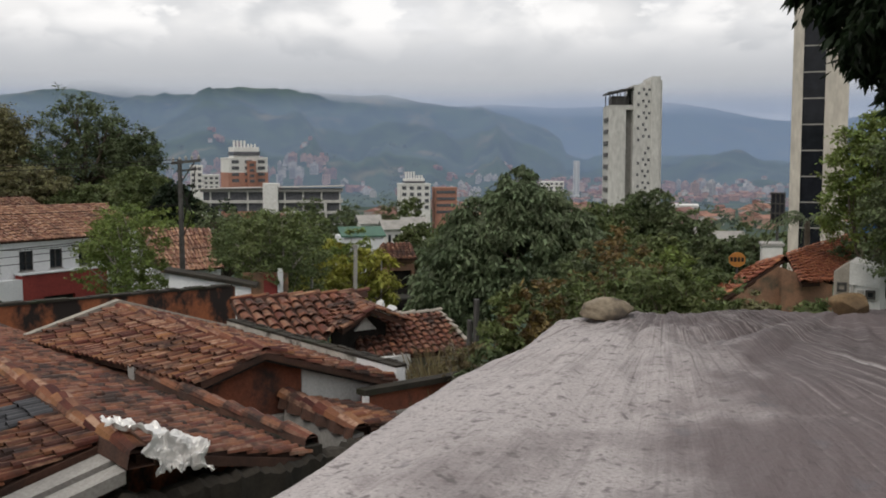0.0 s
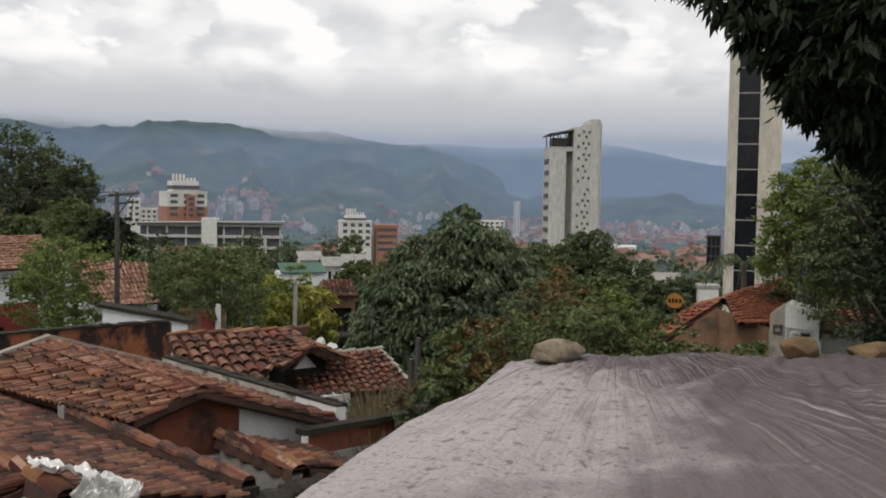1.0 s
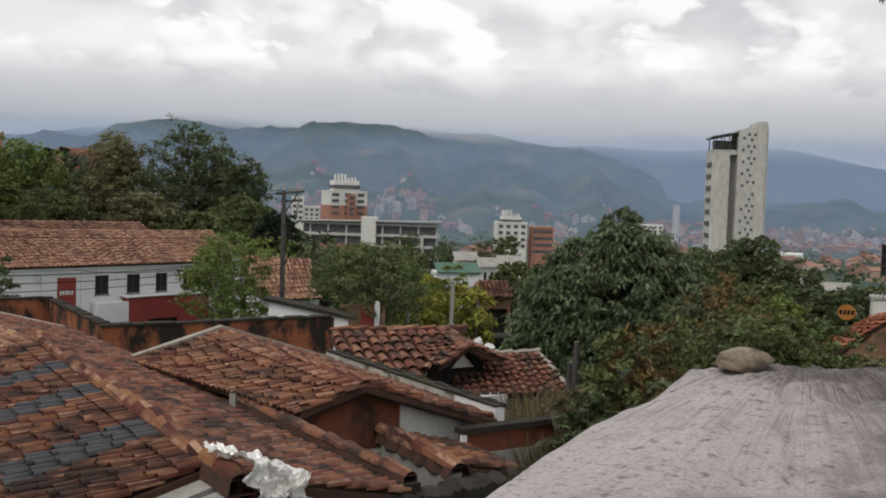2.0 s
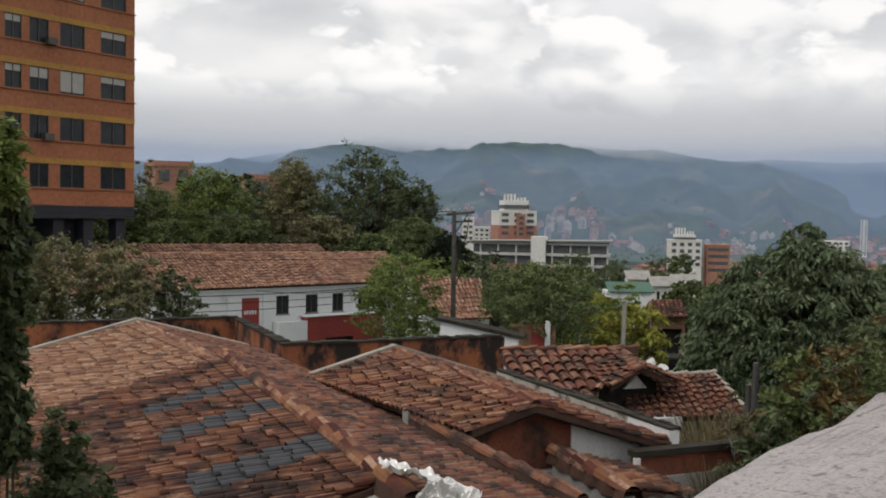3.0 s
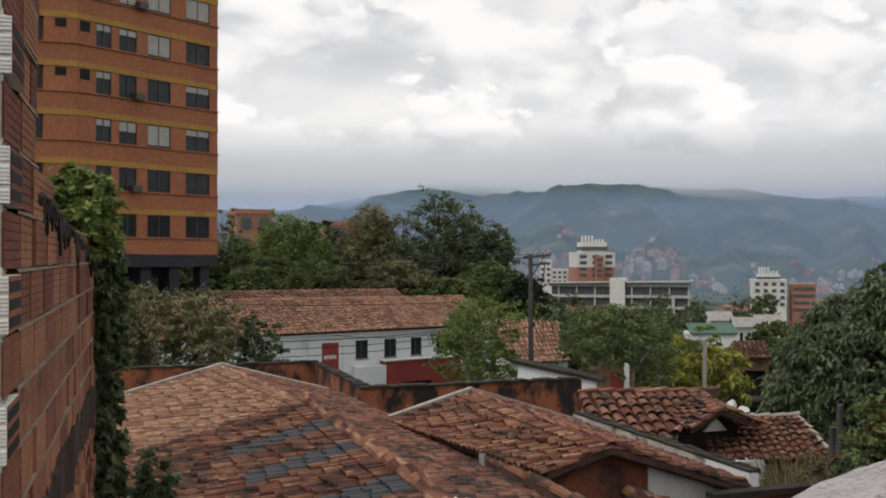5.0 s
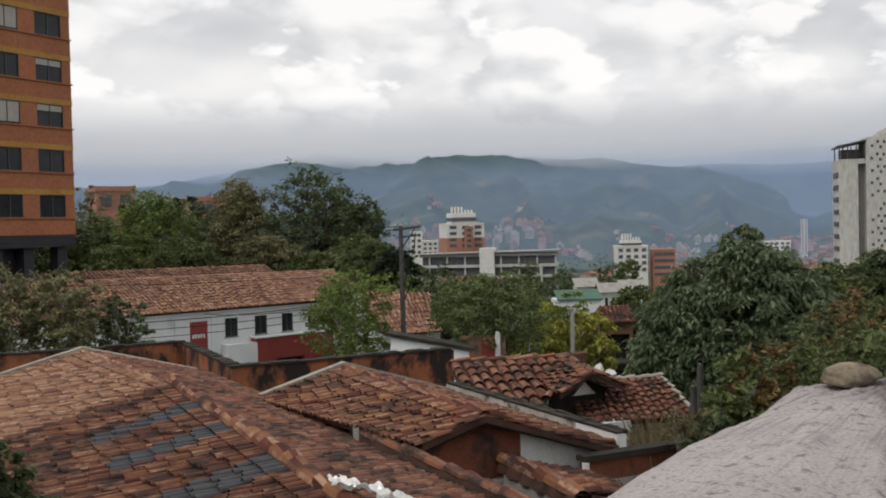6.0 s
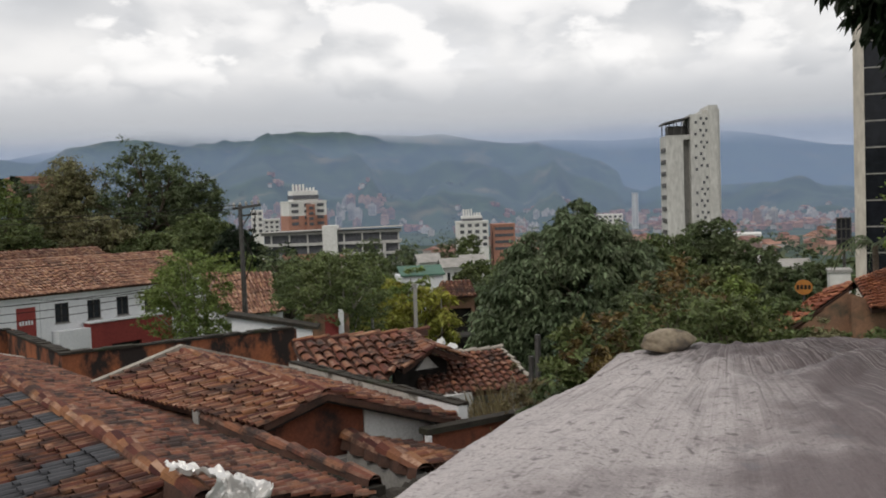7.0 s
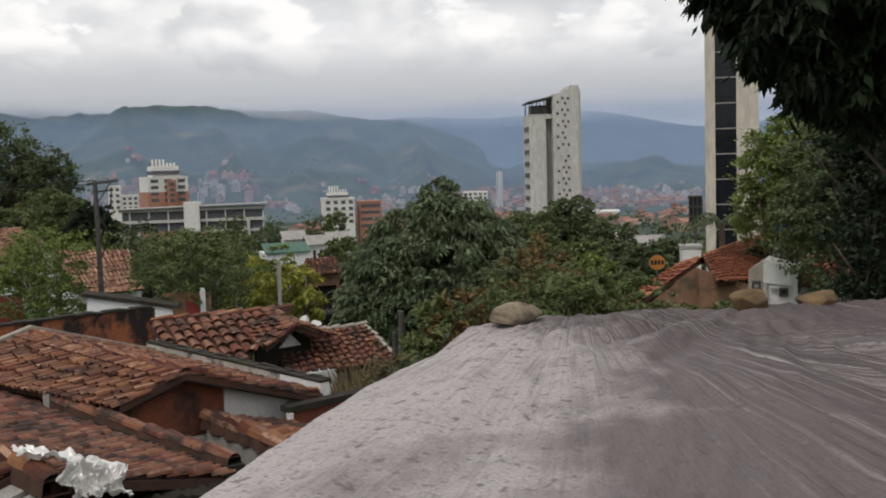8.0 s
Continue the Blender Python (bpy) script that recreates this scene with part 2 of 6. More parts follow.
    # dark lines put the shade of the furrows into the colour
    col = mix(rng(fine_f, 0.51, 0.62, 0.0, 0.75), col, (0.085, 0.066, 0.068))
    col = mix(rng(fine_f, 0.32, 0.47, 0.65, 0.0), col, (0.46, 0.415, 0.405))
    col = mix(rng(fine_g, 0.40, 0.30, 0.0, 0.55), col, (0.075, 0.058, 0.062))
    col = mix(rng(fine_g, 0.60, 0.70, 0.0, 0.5), col, (0.56, 0.53, 0.525))
    col = mix(rng(f1, 0.63, 0.74, 0.0, 0.6), col, (0.60, 0.57, 0.56))
    col = mix(rng(nz(24, 3), 0.58, 0.70, 0.0, 0.8), col, (0.10, 0.085, 0.085))
    col = mix(rng(nz(70, 3), 0.56, 0.68, 0.0, 0.6), col, (0.14, 0.12, 0.12))
    col = mix(rng(nz(5.5, 3), 0.66, 0.72, 0.0, 0.6), col, (0.13, 0.12, 0.13))
    L(col, bs.inputs["Base Color"])
    L(rng(streak, 0.35, 0.65, 0.75, 0.45), bs.inputs["Roughness"])
    bp = N("ShaderNodeBump")
    bp.inputs["Strength"].default_value, bp.inputs["Distance"].default_value = 0.9, 0.05
    L(mt("ADD", streak, mt("ADD", mt("MULTIPLY", nz(60, 3), 0.10), mt("MULTIPLY", nz(6.5, 5), 0.55))), bp.inputs["Height"])
    L(bp.outputs[0], bs.inputs["Normal"])
    return m


TARP = tarp_material()
STONE = surface("river_stone", (0.34, 0.285, 0.205), (0.11, 0.085, 0.060), 9, 0.8, 0.4, 70, dirt=(0.08, 0.07, 0.06), dirt_scale=9, dirt_cut=0.56)
# near-black: shade painted behind openings, and parts that are black themselves
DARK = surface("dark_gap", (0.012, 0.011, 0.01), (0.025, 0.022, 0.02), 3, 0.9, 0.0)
GLASS = glassy("window_glass")
STEEL = surface("weathered_steel", (0.12, 0.115, 0.11), (0.08, 0.075, 0.07), 5, 0.55, 0.1, metal=0.6)
ORANGE = surface("orange_brick_facade", (0.36, 0.142, 0.073), (0.30, 0.115, 0.062), 0.35, 0.9, 0.15, 5, dirt=(0.24, 0.11, 0.07), dirt_scale=0.25, dirt_cut=0.62)
OCHRE = surface("ochre_band", (0.42, 0.235, 0.06), (0.35, 0.185, 0.055), 0.6, 0.9, 0.1, 8, dirt=(0.27, 0.14, 0.065), dirt_cut=0.58)
BARK = surface("bark", (0.13, 0.10, 0.075), (0.07, 0.055, 0.042), 6, 0.95, 0.6, 40)
PALE_BARK = surface("pale_bark", (0.36, 0.33, 0.29), (0.22, 0.2, 0.17), 5, 0.95, 0.4, 40)


def leaves(name, a, b):
    return surface(name, a, b, 0.5, 0.6, 0.0, 6, island=0.45, translucent=0.3, spec=0.35)


LEAF_MID = leaves("leaf_mid_green", (0.152, 0.182, 0.064), (0.086, 0.116, 0.044))
LEAF_DARK = leaves("leaf_dark_green", (0.130, 0.158, 0.070), (0.074, 0.100, 0.046))
# near-black green: holds the shade of the backlit and overshadowed crowns
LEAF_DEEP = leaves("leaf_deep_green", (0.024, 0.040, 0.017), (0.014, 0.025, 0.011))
LEAF_BRIGHT = leaves("leaf_bright_green", (0.195, 0.240, 0.062), (0.112, 0.158, 0.041))
LEAF_YELLOW = leaves("leaf_yellow_green", (0.32, 0.30, 0.050), (0.20, 0.215, 0.040))
LEAF_OLIVE = leaves("leaf_olive", (0.235, 0.220, 0.108), (0.150, 0.148, 0.074))
LEAF_BROWN = leaves("leaf_brown_grass", (0.20, 0.155, 0.085), (0.12, 0.10, 0.05))
LEAF_RUST = leaves("leaf_rusty", (0.19, 0.125, 0.045), (0.12, 0.09, 0.035))

LEAF_GLOSS = leaves("leaf_glossy_green", (0.165, 0.205, 0.110), (0.078, 0.110, 0.054))

# ---- mesh helpers ----


class Geo:
    """Collects faces for one mesh."""

    def __init__(self):
        self.v, self.f = [], []

    def quad(self, *p):
        n = len(self.v)
        self.v += [tuple(q) for q in p]
        self.f.append(tuple(range(n, n + len(p))))
        return self

    def box(self, x0, y0, z0, x1, y1, z1, m=None):
        n = len(self.v)
        c = [(x0, y0, z0), (x1, y0, z0), (x1, y1, z0), (x0, y1, z0), (x0, y0, z1), (x1, y0, z1), (x1, y1, z1), (x0, y1, z1)]
        self.v += [tuple(m @ Vector(p)) for p in c] if m else c
        self.f += [tuple(n + i for i in q) for q in ((3, 2, 1, 0), (4, 5, 6, 7), (0, 1, 5, 4), (1, 2, 6, 5), (2, 3, 7, 6), (3, 0, 4, 7))]
        return self

    def prism(self, outline, h0, h1, axis="z"):
        """A closed outline swept from h0 to h1 along an axis; the outline gives the two other coordinates in order."""
        put = {"z": lambda a, b, h: (a, b, h), "y": lambda a, b, h: (a, h, b), "x": lambda a, b, h: (h, a, b)}[axis]
        n, k = len(self.v), len(outline)
        self.v += [put(a, b, h0) for a, b in outline] + [put(a, b, h1) for a, b in outline]
        self.f += [tuple(n + i for i in range(k)), tuple(n + k + i for i in reversed(range(k)))]
        self.f += [(n + i, n + k + i, n + k + (i + 1) % k, n + (i + 1) % k) for i in range(k)]
        return self

    def tube(self, pts, radii, sides=8):
        n = len(self.v)
        pts = [Vector(p) for p in pts]
        for i, p in enumerate(pts):
            d = (pts[min(i + 1, len(pts) - 1)] - pts[max(i - 1, 0)]).normalized()
            a = d.orthogonal().normalized()
            b = d.cross(a)
            for s in range(sides):
                t = 2 * math.pi * s / sides
                self.v.append(tuple(p + (a * math.cos(t) + b * math.sin(t)) * radii[i]))
        for i in range(len(pts) - 1):
            for s in range(sides):
                q, r = n + i * sides + s, n + i * sides + (s + 1) % sides
                self.f.append((q, r, r + sides, q + sides))
        self.f += [tuple(n + s for s in reversed(range(sides))), tuple(n + (len(pts) - 1) * sides + s for s in range(sides))]
        return self

    def mesh(self, name, mat, smooth=False):
        me = bpy.data.meshes.new(name)
        me.from_pydata(self.v, [], self.f)
        bm = bmesh.new()
        bm.from_mesh(me)
        bmesh.ops.recalc_face_normals(bm, faces=bm.faces)
        bm.to_mesh(me)
        bm.free()
        me.materials.append(mat)
        if smooth:
            me.shade_smooth()
        return me


def part(name, geo, mat, parent=None, label="", smooth=False, m=None):
    """Links a Geo (or a ready mesh) as one mesh object under a thing or a part."""
    me = geo.mesh(name, mat, smooth) if isinstance(geo, Geo) else geo
    ob = new(name, me)
    if parent:
        ob.parent = parent
    if m is not None:
        ob.matrix_basis = m
    return tagged(ob, label)


def thing(name, m, label, category, group="", kind=""):
    ob = new(name)
    ob.empty_display_size = 0.3
    ob.matrix_basis = m
    return tagged(ob, label, category, group, kind)


ROW = pose(0, 0, 0, 0, 0, 38.5)          # the row of old houses: x across the roofs, y away along them


def polar(az, r, z=0.0):
    """A place by bearing (degrees clockwise from +y) and distance from the eye."""
    return Vector((r * math.sin(radians(az)), r * math.cos(radians(az)), z))

# ---- land, far city and haze ----
RIDGE_AZ = [-180, -60, -35, -28, -25, -23, -21, -19.6, -16.7, -14.4, -12, -9.7, -7.2, -4.8, -3.1, -1.4, 0.7, 2.1, 3.7, 5.3, 6.9, 8.2, 11, 14, 60, 180]
RIDGE_EL = [1.0, 1.6, 2.0, 2.2, 2.7, 3.35, 3.9, 4.3, 4.15, 4.0, 4.05, 3.85, 3.85, 3.7, 3.8, 3.35, 3.05, 2.9, 2.4, 1.8, 0.9, 0.2, 0.0, -0.2, 0.4, 1.0]
VALLEY_R = [0, 24, 40, 60, 110, 200, 420, 900, 1500, 1900, 6000]
VALLEY_Z = [2.6, 2.4, 0.4, -1.0, -4.5, -10, -22, -42, -48, -46, -40]


def land_height(az, r):
    z = float(np.interp(r, VALLEY_R, VALLEY_Z))
    if az < -13 and r > 40:
        k = min(1, (-13 - az) / 10) * min(1, (r - 40) / 60) * max(0.0, min(1, (420 - r) / 200))
        z += 7.0 * k
    el = float(np.interp(az, RIDGE_AZ, RIDGE_EL))
    front = 9 + 3300 * math.tan(radians(el))
    back = 9 + 4650 * math.tan(radians(2.75 + 0.5 * math.sin(az * 0.21) + 0.25 * math.sin(az * 0.53 + 1)))
    x, y = r * math.sin(radians(az)), r * math.cos(radians(az))
    if r > 1500:
        t = min(1, max(0, (r - 1550) / 1750))
        t2 = min(1, max(0, (r - 3300) / 500))
        hill = (t ** 1.7) * (1 - 0.75 * t2 * t2 * (3 - 2 * t2))
        rug = noise.fractal(Vector((x / 430, y / 430, 3.3)), 0.9, 2.1, 7) * 125 * t * (1 - 0.96 * t ** 7)
        # spurs that run down from the ridge, with gullies between them
        bend = az + 3.0 * noise.noise(Vector((az * 0.12, r / 900, 4.1)))
        spur = ((1 - abs(noise.noise(Vector((bend * 0.20, r / 4200, 1.7))))) ** 2 * 260 + (1 - abs(noise.noise(Vector((bend * 0.62, r / 2600, 7.3))))) ** 2 * 95 - 120) * t * (1 - t) * min(1.0, max(0.0, (el + 0.4) / 3.0))
        z += (front + 46) * hill * (1 if front > 60 else 0.6) + rug + spur - 30 * t * (1 - t)
        t3 = min(1, max(0, (r - 3500) / 1150))
        z = max(z, -46 + (back + 46) * t3 ** 1.3 + rug * 0.6)
    elif r > 30:
        z += noise.noise(Vector((x / 60, y / 60, 0))) * min(3.0, r / 60)
    return z


def build_land():
    azs = [a for a in np.arange(-180, -50, 5)] + [a for a in np.arange(-50, 36, 0.3)] + [a for a in np.arange(36, 180, 5)]
    rs = [0.02, 6, 14, 22, 28, 34, 40, 48, 58, 70, 85, 105, 130, 165, 210, 270, 350, 450, 580, 740, 920, 1150, 1350, 1550] + list(np.arange(1620, 4900, 38))
    n = len(azs)
    verts = [(r * math.sin(radians(a)), r * math.cos(radians(a)), land_height(a, r)) for r in rs for a in azs]
    faces = [(i * n + j, i * n + (j + 1) % n, (i + 1) * n + (j + 1) % n, (i + 1) * n + j) for i in range(len(rs) - 1) for j in range(n)]
    me = bpy.data.meshes.new("ground")
    me.from_pydata(verts, [], faces)
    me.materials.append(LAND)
    me.shade_smooth()
    return tagged(new("ground", me), "green valley floor rising into forested hills", "ground", kind="structure")


# dark forest, paler meadows; the patches also stand for sun and cloud shadow
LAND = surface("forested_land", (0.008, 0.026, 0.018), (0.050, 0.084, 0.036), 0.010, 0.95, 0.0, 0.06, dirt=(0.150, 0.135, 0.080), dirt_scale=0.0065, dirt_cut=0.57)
build_land()


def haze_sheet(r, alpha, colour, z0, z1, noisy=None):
    """A glowing, half-clear sheet in place of haze across the valley, far behind the houses."""
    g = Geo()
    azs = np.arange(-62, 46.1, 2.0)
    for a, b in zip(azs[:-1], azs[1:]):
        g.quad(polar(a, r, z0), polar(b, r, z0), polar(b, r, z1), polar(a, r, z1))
    m = bpy.data.materials.new("glowing_haze_sheet")
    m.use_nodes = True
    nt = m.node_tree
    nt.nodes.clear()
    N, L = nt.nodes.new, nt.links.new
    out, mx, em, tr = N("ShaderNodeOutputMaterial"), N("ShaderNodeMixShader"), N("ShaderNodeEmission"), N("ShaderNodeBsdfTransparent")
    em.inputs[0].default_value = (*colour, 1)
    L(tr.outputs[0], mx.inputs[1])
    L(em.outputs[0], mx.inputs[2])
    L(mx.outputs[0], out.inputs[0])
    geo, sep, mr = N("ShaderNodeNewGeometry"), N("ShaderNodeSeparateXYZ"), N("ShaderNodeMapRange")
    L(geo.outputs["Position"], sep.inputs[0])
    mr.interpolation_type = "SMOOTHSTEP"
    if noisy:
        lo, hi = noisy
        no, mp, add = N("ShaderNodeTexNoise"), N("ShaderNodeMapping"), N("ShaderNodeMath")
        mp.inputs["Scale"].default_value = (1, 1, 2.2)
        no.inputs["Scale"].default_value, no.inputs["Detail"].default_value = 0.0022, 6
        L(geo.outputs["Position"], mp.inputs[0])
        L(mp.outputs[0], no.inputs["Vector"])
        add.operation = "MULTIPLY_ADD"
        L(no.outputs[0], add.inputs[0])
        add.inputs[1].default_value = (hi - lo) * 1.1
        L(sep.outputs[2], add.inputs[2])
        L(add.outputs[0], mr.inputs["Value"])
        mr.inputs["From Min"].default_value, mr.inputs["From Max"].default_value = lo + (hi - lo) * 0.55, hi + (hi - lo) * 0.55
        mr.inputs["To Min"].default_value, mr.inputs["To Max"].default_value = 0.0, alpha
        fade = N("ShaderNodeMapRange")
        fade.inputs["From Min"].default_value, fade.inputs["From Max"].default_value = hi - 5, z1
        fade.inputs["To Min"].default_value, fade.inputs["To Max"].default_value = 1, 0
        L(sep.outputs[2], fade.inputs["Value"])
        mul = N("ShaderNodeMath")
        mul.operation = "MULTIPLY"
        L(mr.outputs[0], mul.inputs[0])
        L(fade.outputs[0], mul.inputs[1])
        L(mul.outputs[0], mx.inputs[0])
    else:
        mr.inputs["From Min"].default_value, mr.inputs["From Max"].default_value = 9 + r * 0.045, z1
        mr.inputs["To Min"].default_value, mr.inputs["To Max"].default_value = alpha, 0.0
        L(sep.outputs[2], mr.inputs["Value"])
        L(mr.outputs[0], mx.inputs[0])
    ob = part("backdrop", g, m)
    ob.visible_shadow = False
    return tagged(ob, "glowing blue-grey sheet standing in for valley haze", "haze", kind="structure")


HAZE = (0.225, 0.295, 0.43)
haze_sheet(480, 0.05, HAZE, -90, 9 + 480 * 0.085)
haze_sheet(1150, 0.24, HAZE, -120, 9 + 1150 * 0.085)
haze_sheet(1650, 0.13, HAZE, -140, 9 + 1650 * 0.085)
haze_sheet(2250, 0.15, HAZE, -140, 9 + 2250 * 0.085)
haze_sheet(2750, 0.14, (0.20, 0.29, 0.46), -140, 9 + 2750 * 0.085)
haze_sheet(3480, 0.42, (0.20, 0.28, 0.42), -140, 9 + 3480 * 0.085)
# the last two glow in place of cloud along the ridges
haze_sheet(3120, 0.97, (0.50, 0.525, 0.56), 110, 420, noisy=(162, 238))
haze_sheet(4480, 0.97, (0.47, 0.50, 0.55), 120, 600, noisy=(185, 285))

# muted wall and roof colours, with haze worked into them
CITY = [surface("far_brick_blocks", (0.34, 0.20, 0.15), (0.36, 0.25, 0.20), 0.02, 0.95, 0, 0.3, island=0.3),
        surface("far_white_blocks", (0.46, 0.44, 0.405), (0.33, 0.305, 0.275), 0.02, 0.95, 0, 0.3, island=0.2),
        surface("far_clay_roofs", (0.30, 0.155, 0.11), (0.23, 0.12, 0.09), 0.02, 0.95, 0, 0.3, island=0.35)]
FAR_GLASS = glassy("far_windows", (0.06, 0.065, 0.075), 0.3)


def far_city():
    rnd = random.Random(5)
    walls = [Geo(), Geo(), Geo()]
    wins = Geo()

    def tower(az, r, w, h, k):
        p = polar(az, r)
        z = land_height(az, r) - 1
        m = Matrix.Translation((p.x, p.y, z)) @ pose(0, 0, 0, 0, 0, -az + rnd.uniform(-25, 25))
        walls[k].box(-w / 2, -w * 0.4, 0, w / 2, w * 0.4, h, m)
        walls[k].box(-w / 5, -w * 0.2, h, w / 5, w * 0.2, h + 3.5, m)
        if h > 16:
            for f in range(1, int(h / 3.2)):
                for c in (-0.3, 0.0, 0.3):
                    wins.box(c * w - w * 0.09, -w * 0.4 - 0.15, f * 3.2, c * w + w * 0.09, -w * 0.4, f * 3.2 + 1.7, m)
    # groups of towers on the lower slopes
    for az, r, n, k, h in ((-17, 1750, 16, 1, 34), (-14.5, 1800, 12, 0, 36), (-9.5, 1850, 16, 0, 40), (-8.3, 1900, 14, 1, 38), (-6.6, 1900, 8, 0, 44), (-5.0, 1700, 3, 1, 24),
                           (0.4, 1750, 12, 1, 34), (1.8, 1800, 12, 1, 30), (4.5, 1600, 6, 1, 26), (7.4, 1700, 4, 0, 30), (13.2, 1800, 10, 0, 34), (14.5, 1750, 12, 1, 42), (15.2, 1850, 10, 0, 40), (17.6, 1900, 14, 1, 30), (21, 1800, 16, 0, 32), (24, 1850, 14, 1, 34), (-24, 1800, 12, 0, 34)):
        for _ in range(n):
            tower(az + rnd.gauss(0, 0.75), r + rnd.uniform(-220, 160), rnd.uniform(8, 14), h * rnd.uniform(0.22, 0.58), k if rnd.random() < 0.7 else 1 - k)
    # low houses over the valley floor and up the slope
    for _ in range(3200):
        az, r = rnd.uniform(-28, 30), rnd.uniform(560, 2000) if rnd.random() < 0.55 else rnd.uniform(1500, 2250)
        if noise.noise(Vector((az * 0.5, r / 260, 9))) < (0.0 if az > 8 else 0.12 if az > -4 else 0.22):
            continue
        p = polar(az, r)
        z = land_height(az, r) - 1
        w, d, h = rnd.uniform(6, 14), rnd.uniform(6, 12), rnd.uniform(4, 10)
        m = Matrix.Translation((p.x, p.y, z)) @ pose(0, 0, 0, 0, 0, rnd.uniform(0, 90))
        walls[rnd.choice((0, 0, 1, 2))].box(-w / 2, -d / 2, 0, w / 2, d / 2, h, m)
        g = walls[2]
        n = len(g.v)
        g.v += [tuple(m @ Vector(q)) for q in ((-w / 2 - .4, -d / 2 - .4, h), (w / 2 + .4, -d / 2 - .4, h), (w / 2 + .4, d / 2 + .4, h), (-w / 2 - .4, d / 2 + .4, h), (-w / 2, 0, h + d * 0.2), (w / 2, 0, h + d * 0.2))]
        g.f += [(n, n + 1, n + 5, n + 4), (n + 2, n + 3, n + 4, n + 5), (n + 1, n + 2, n + 5), (n + 3, n, n + 4)]
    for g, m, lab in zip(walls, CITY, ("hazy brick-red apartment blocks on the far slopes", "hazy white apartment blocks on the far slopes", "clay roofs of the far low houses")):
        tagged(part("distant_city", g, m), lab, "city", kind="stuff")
    tagged(part("distant_windows", wins, FAR_GLASS), "dark windows of the far apartment blocks", "windows", kind="stuff")


far_city()


def leaf_cloud(name, blobs, n, size, mat, seed, fill=0.55, droop=0.0, long=1.0, per=40):
    """n leaves of about that size, gathered in sprays over the lobes (x, y, z, rx, ry, rz) of a crown, with gaps between them."""
    rg = np.random.default_rng(seed)
    b = np.array(blobs, float)
    area = (b[:, 3] * b[:, 4] * b[:, 5]) ** (2 / 3)
    nc = max(len(b) * 5, n // per)
    kc = rg.choice(len(b), nc, p=area / area.sum())
    dc = rg.normal(size=(nc, 3))
    dc[:, 2] = dc[:, 2] * 0.9 + 0.15
    dc /= np.linalg.norm(dc, axis=1)[:, None]
    rad = fill + (1.04 - fill) * rg.random(nc) ** 0.6
    cc = b[kc, :3] + dc * b[kc, 3:] * rad[:, None]
    rc = np.cbrt(b[kc, 3] * b[kc, 4] * b[kc, 5]) * (0.16 + 0.2 * rg.random(nc))
    k = rg.integers(0, nc, n)
    q = rg.normal(size=(n, 3)) * np.array([1, 1, 0.62])
    q *= (0.55 + 0.45 * rg.random(n))[:, None] * 0.62
    p = cc[k] + q * rc[k][:, None]
    nrm = dc[k] * 0.5 + 0.75 * rg.normal(size=(n, 3)) + np.array([0, 0, 0.75])
    nrm /= np.linalg.norm(nrm, axis=1)[:, None]
    t = q / (np.linalg.norm(q, axis=1)[:, None] + 1e-6) + 0.5 * rg.normal(size=(n, 3))
    t[:, 2] -= droop
    t -= nrm * (t * nrm).sum(1)[:, None] * 0.8
    t /= np.linalg.norm(t, axis=1)[:, None] + 1e-9
    s = np.cross(nrm, t)
    s /= np.linalg.norm(s, axis=1)[:, None] + 1e-9
    sz = size * (0.55 + 0.9 * rg.random(n))[:, None]
    fold = np.cross(t, s) * sz * 0.10
    v = np.stack([p - t * sz * 0.5 * long, p + s * sz * 0.27 + fold, p + t * sz * 0.5 * long, p - s * sz * 0.27 + fold], 1).reshape(-1, 3)
    me = bpy.data.meshes.new(name)
    me.vertices.add(4 * n)
    me.vertices.foreach_set("co", v.ravel())
    me.loops.add(4 * n)
    me.loops.foreach_set("vertex_index", np.arange(4 * n, dtype=np.int32))
    me.polygons.add(n)
    me.polygons.foreach_set("loop_start", np.arange(0, 4 * n, 4, dtype=np.int32))
    me.polygons.foreach_set("loop_total", np.full(n, 4, dtype=np.int32))
    me.update(calc_edges=True)
    me.materials.append(mat)
    return me


def tree(name, base, height, blobs, n, size, mat, seed, label, bark=BARK, girth=0.16, droop=0.0, long=1.0, group="", category="tree", fill=0.55, per=40):
    """Tapered trunk with limbs that reach into every blob of the crown; blobs are relative to the base."""
    th = thing(name, Matrix.Translation(base), label, category, group)
    rnd = random.Random(seed)
    g = Geo()
    mid = [sum(b[i] for b in blobs) / len(blobs) for i in range(3)]
    fork = Vector((mid[0] * 0.4, mid[1] * 0.4, height * 0.38))
    g.tube([(0, 0, -0.4), (fork.x * 0.3 + rnd.uniform(-.1, .1), fork.y * 0.3, fork.z * 0.5), fork], [girth * 1.25, girth, girth * 0.8], 8)
    for b in blobs:
        tip = Vector(b[:3])
        bend = fork.lerp(tip, 0.5) + Vector((rnd.uniform(-.3, .3), rnd.uniform(-.3, .3), rnd.uniform(0, .4))) * (height / 8)
        g.tube([fork, bend, tip], [girth * 0.55, girth * 0.36, girth * 0.12], 6)
        for _ in range(3):
            end = tip + Vector((rnd.uniform(-.8, .8) * b[3], rnd.uniform(-.8, .8) * b[4], rnd.uniform(-.3, .8) * b[5]))
            g.tube([bend.lerp(tip, 0.6), end], [girth * 0.2, girth * 0.05], 5)
    part("trunk", g, bark, th, smooth=True)
    part("crown", leaf_cloud("crown", blobs, n, size, mat, seed, fill, droop, long, per), None, th)
    return th


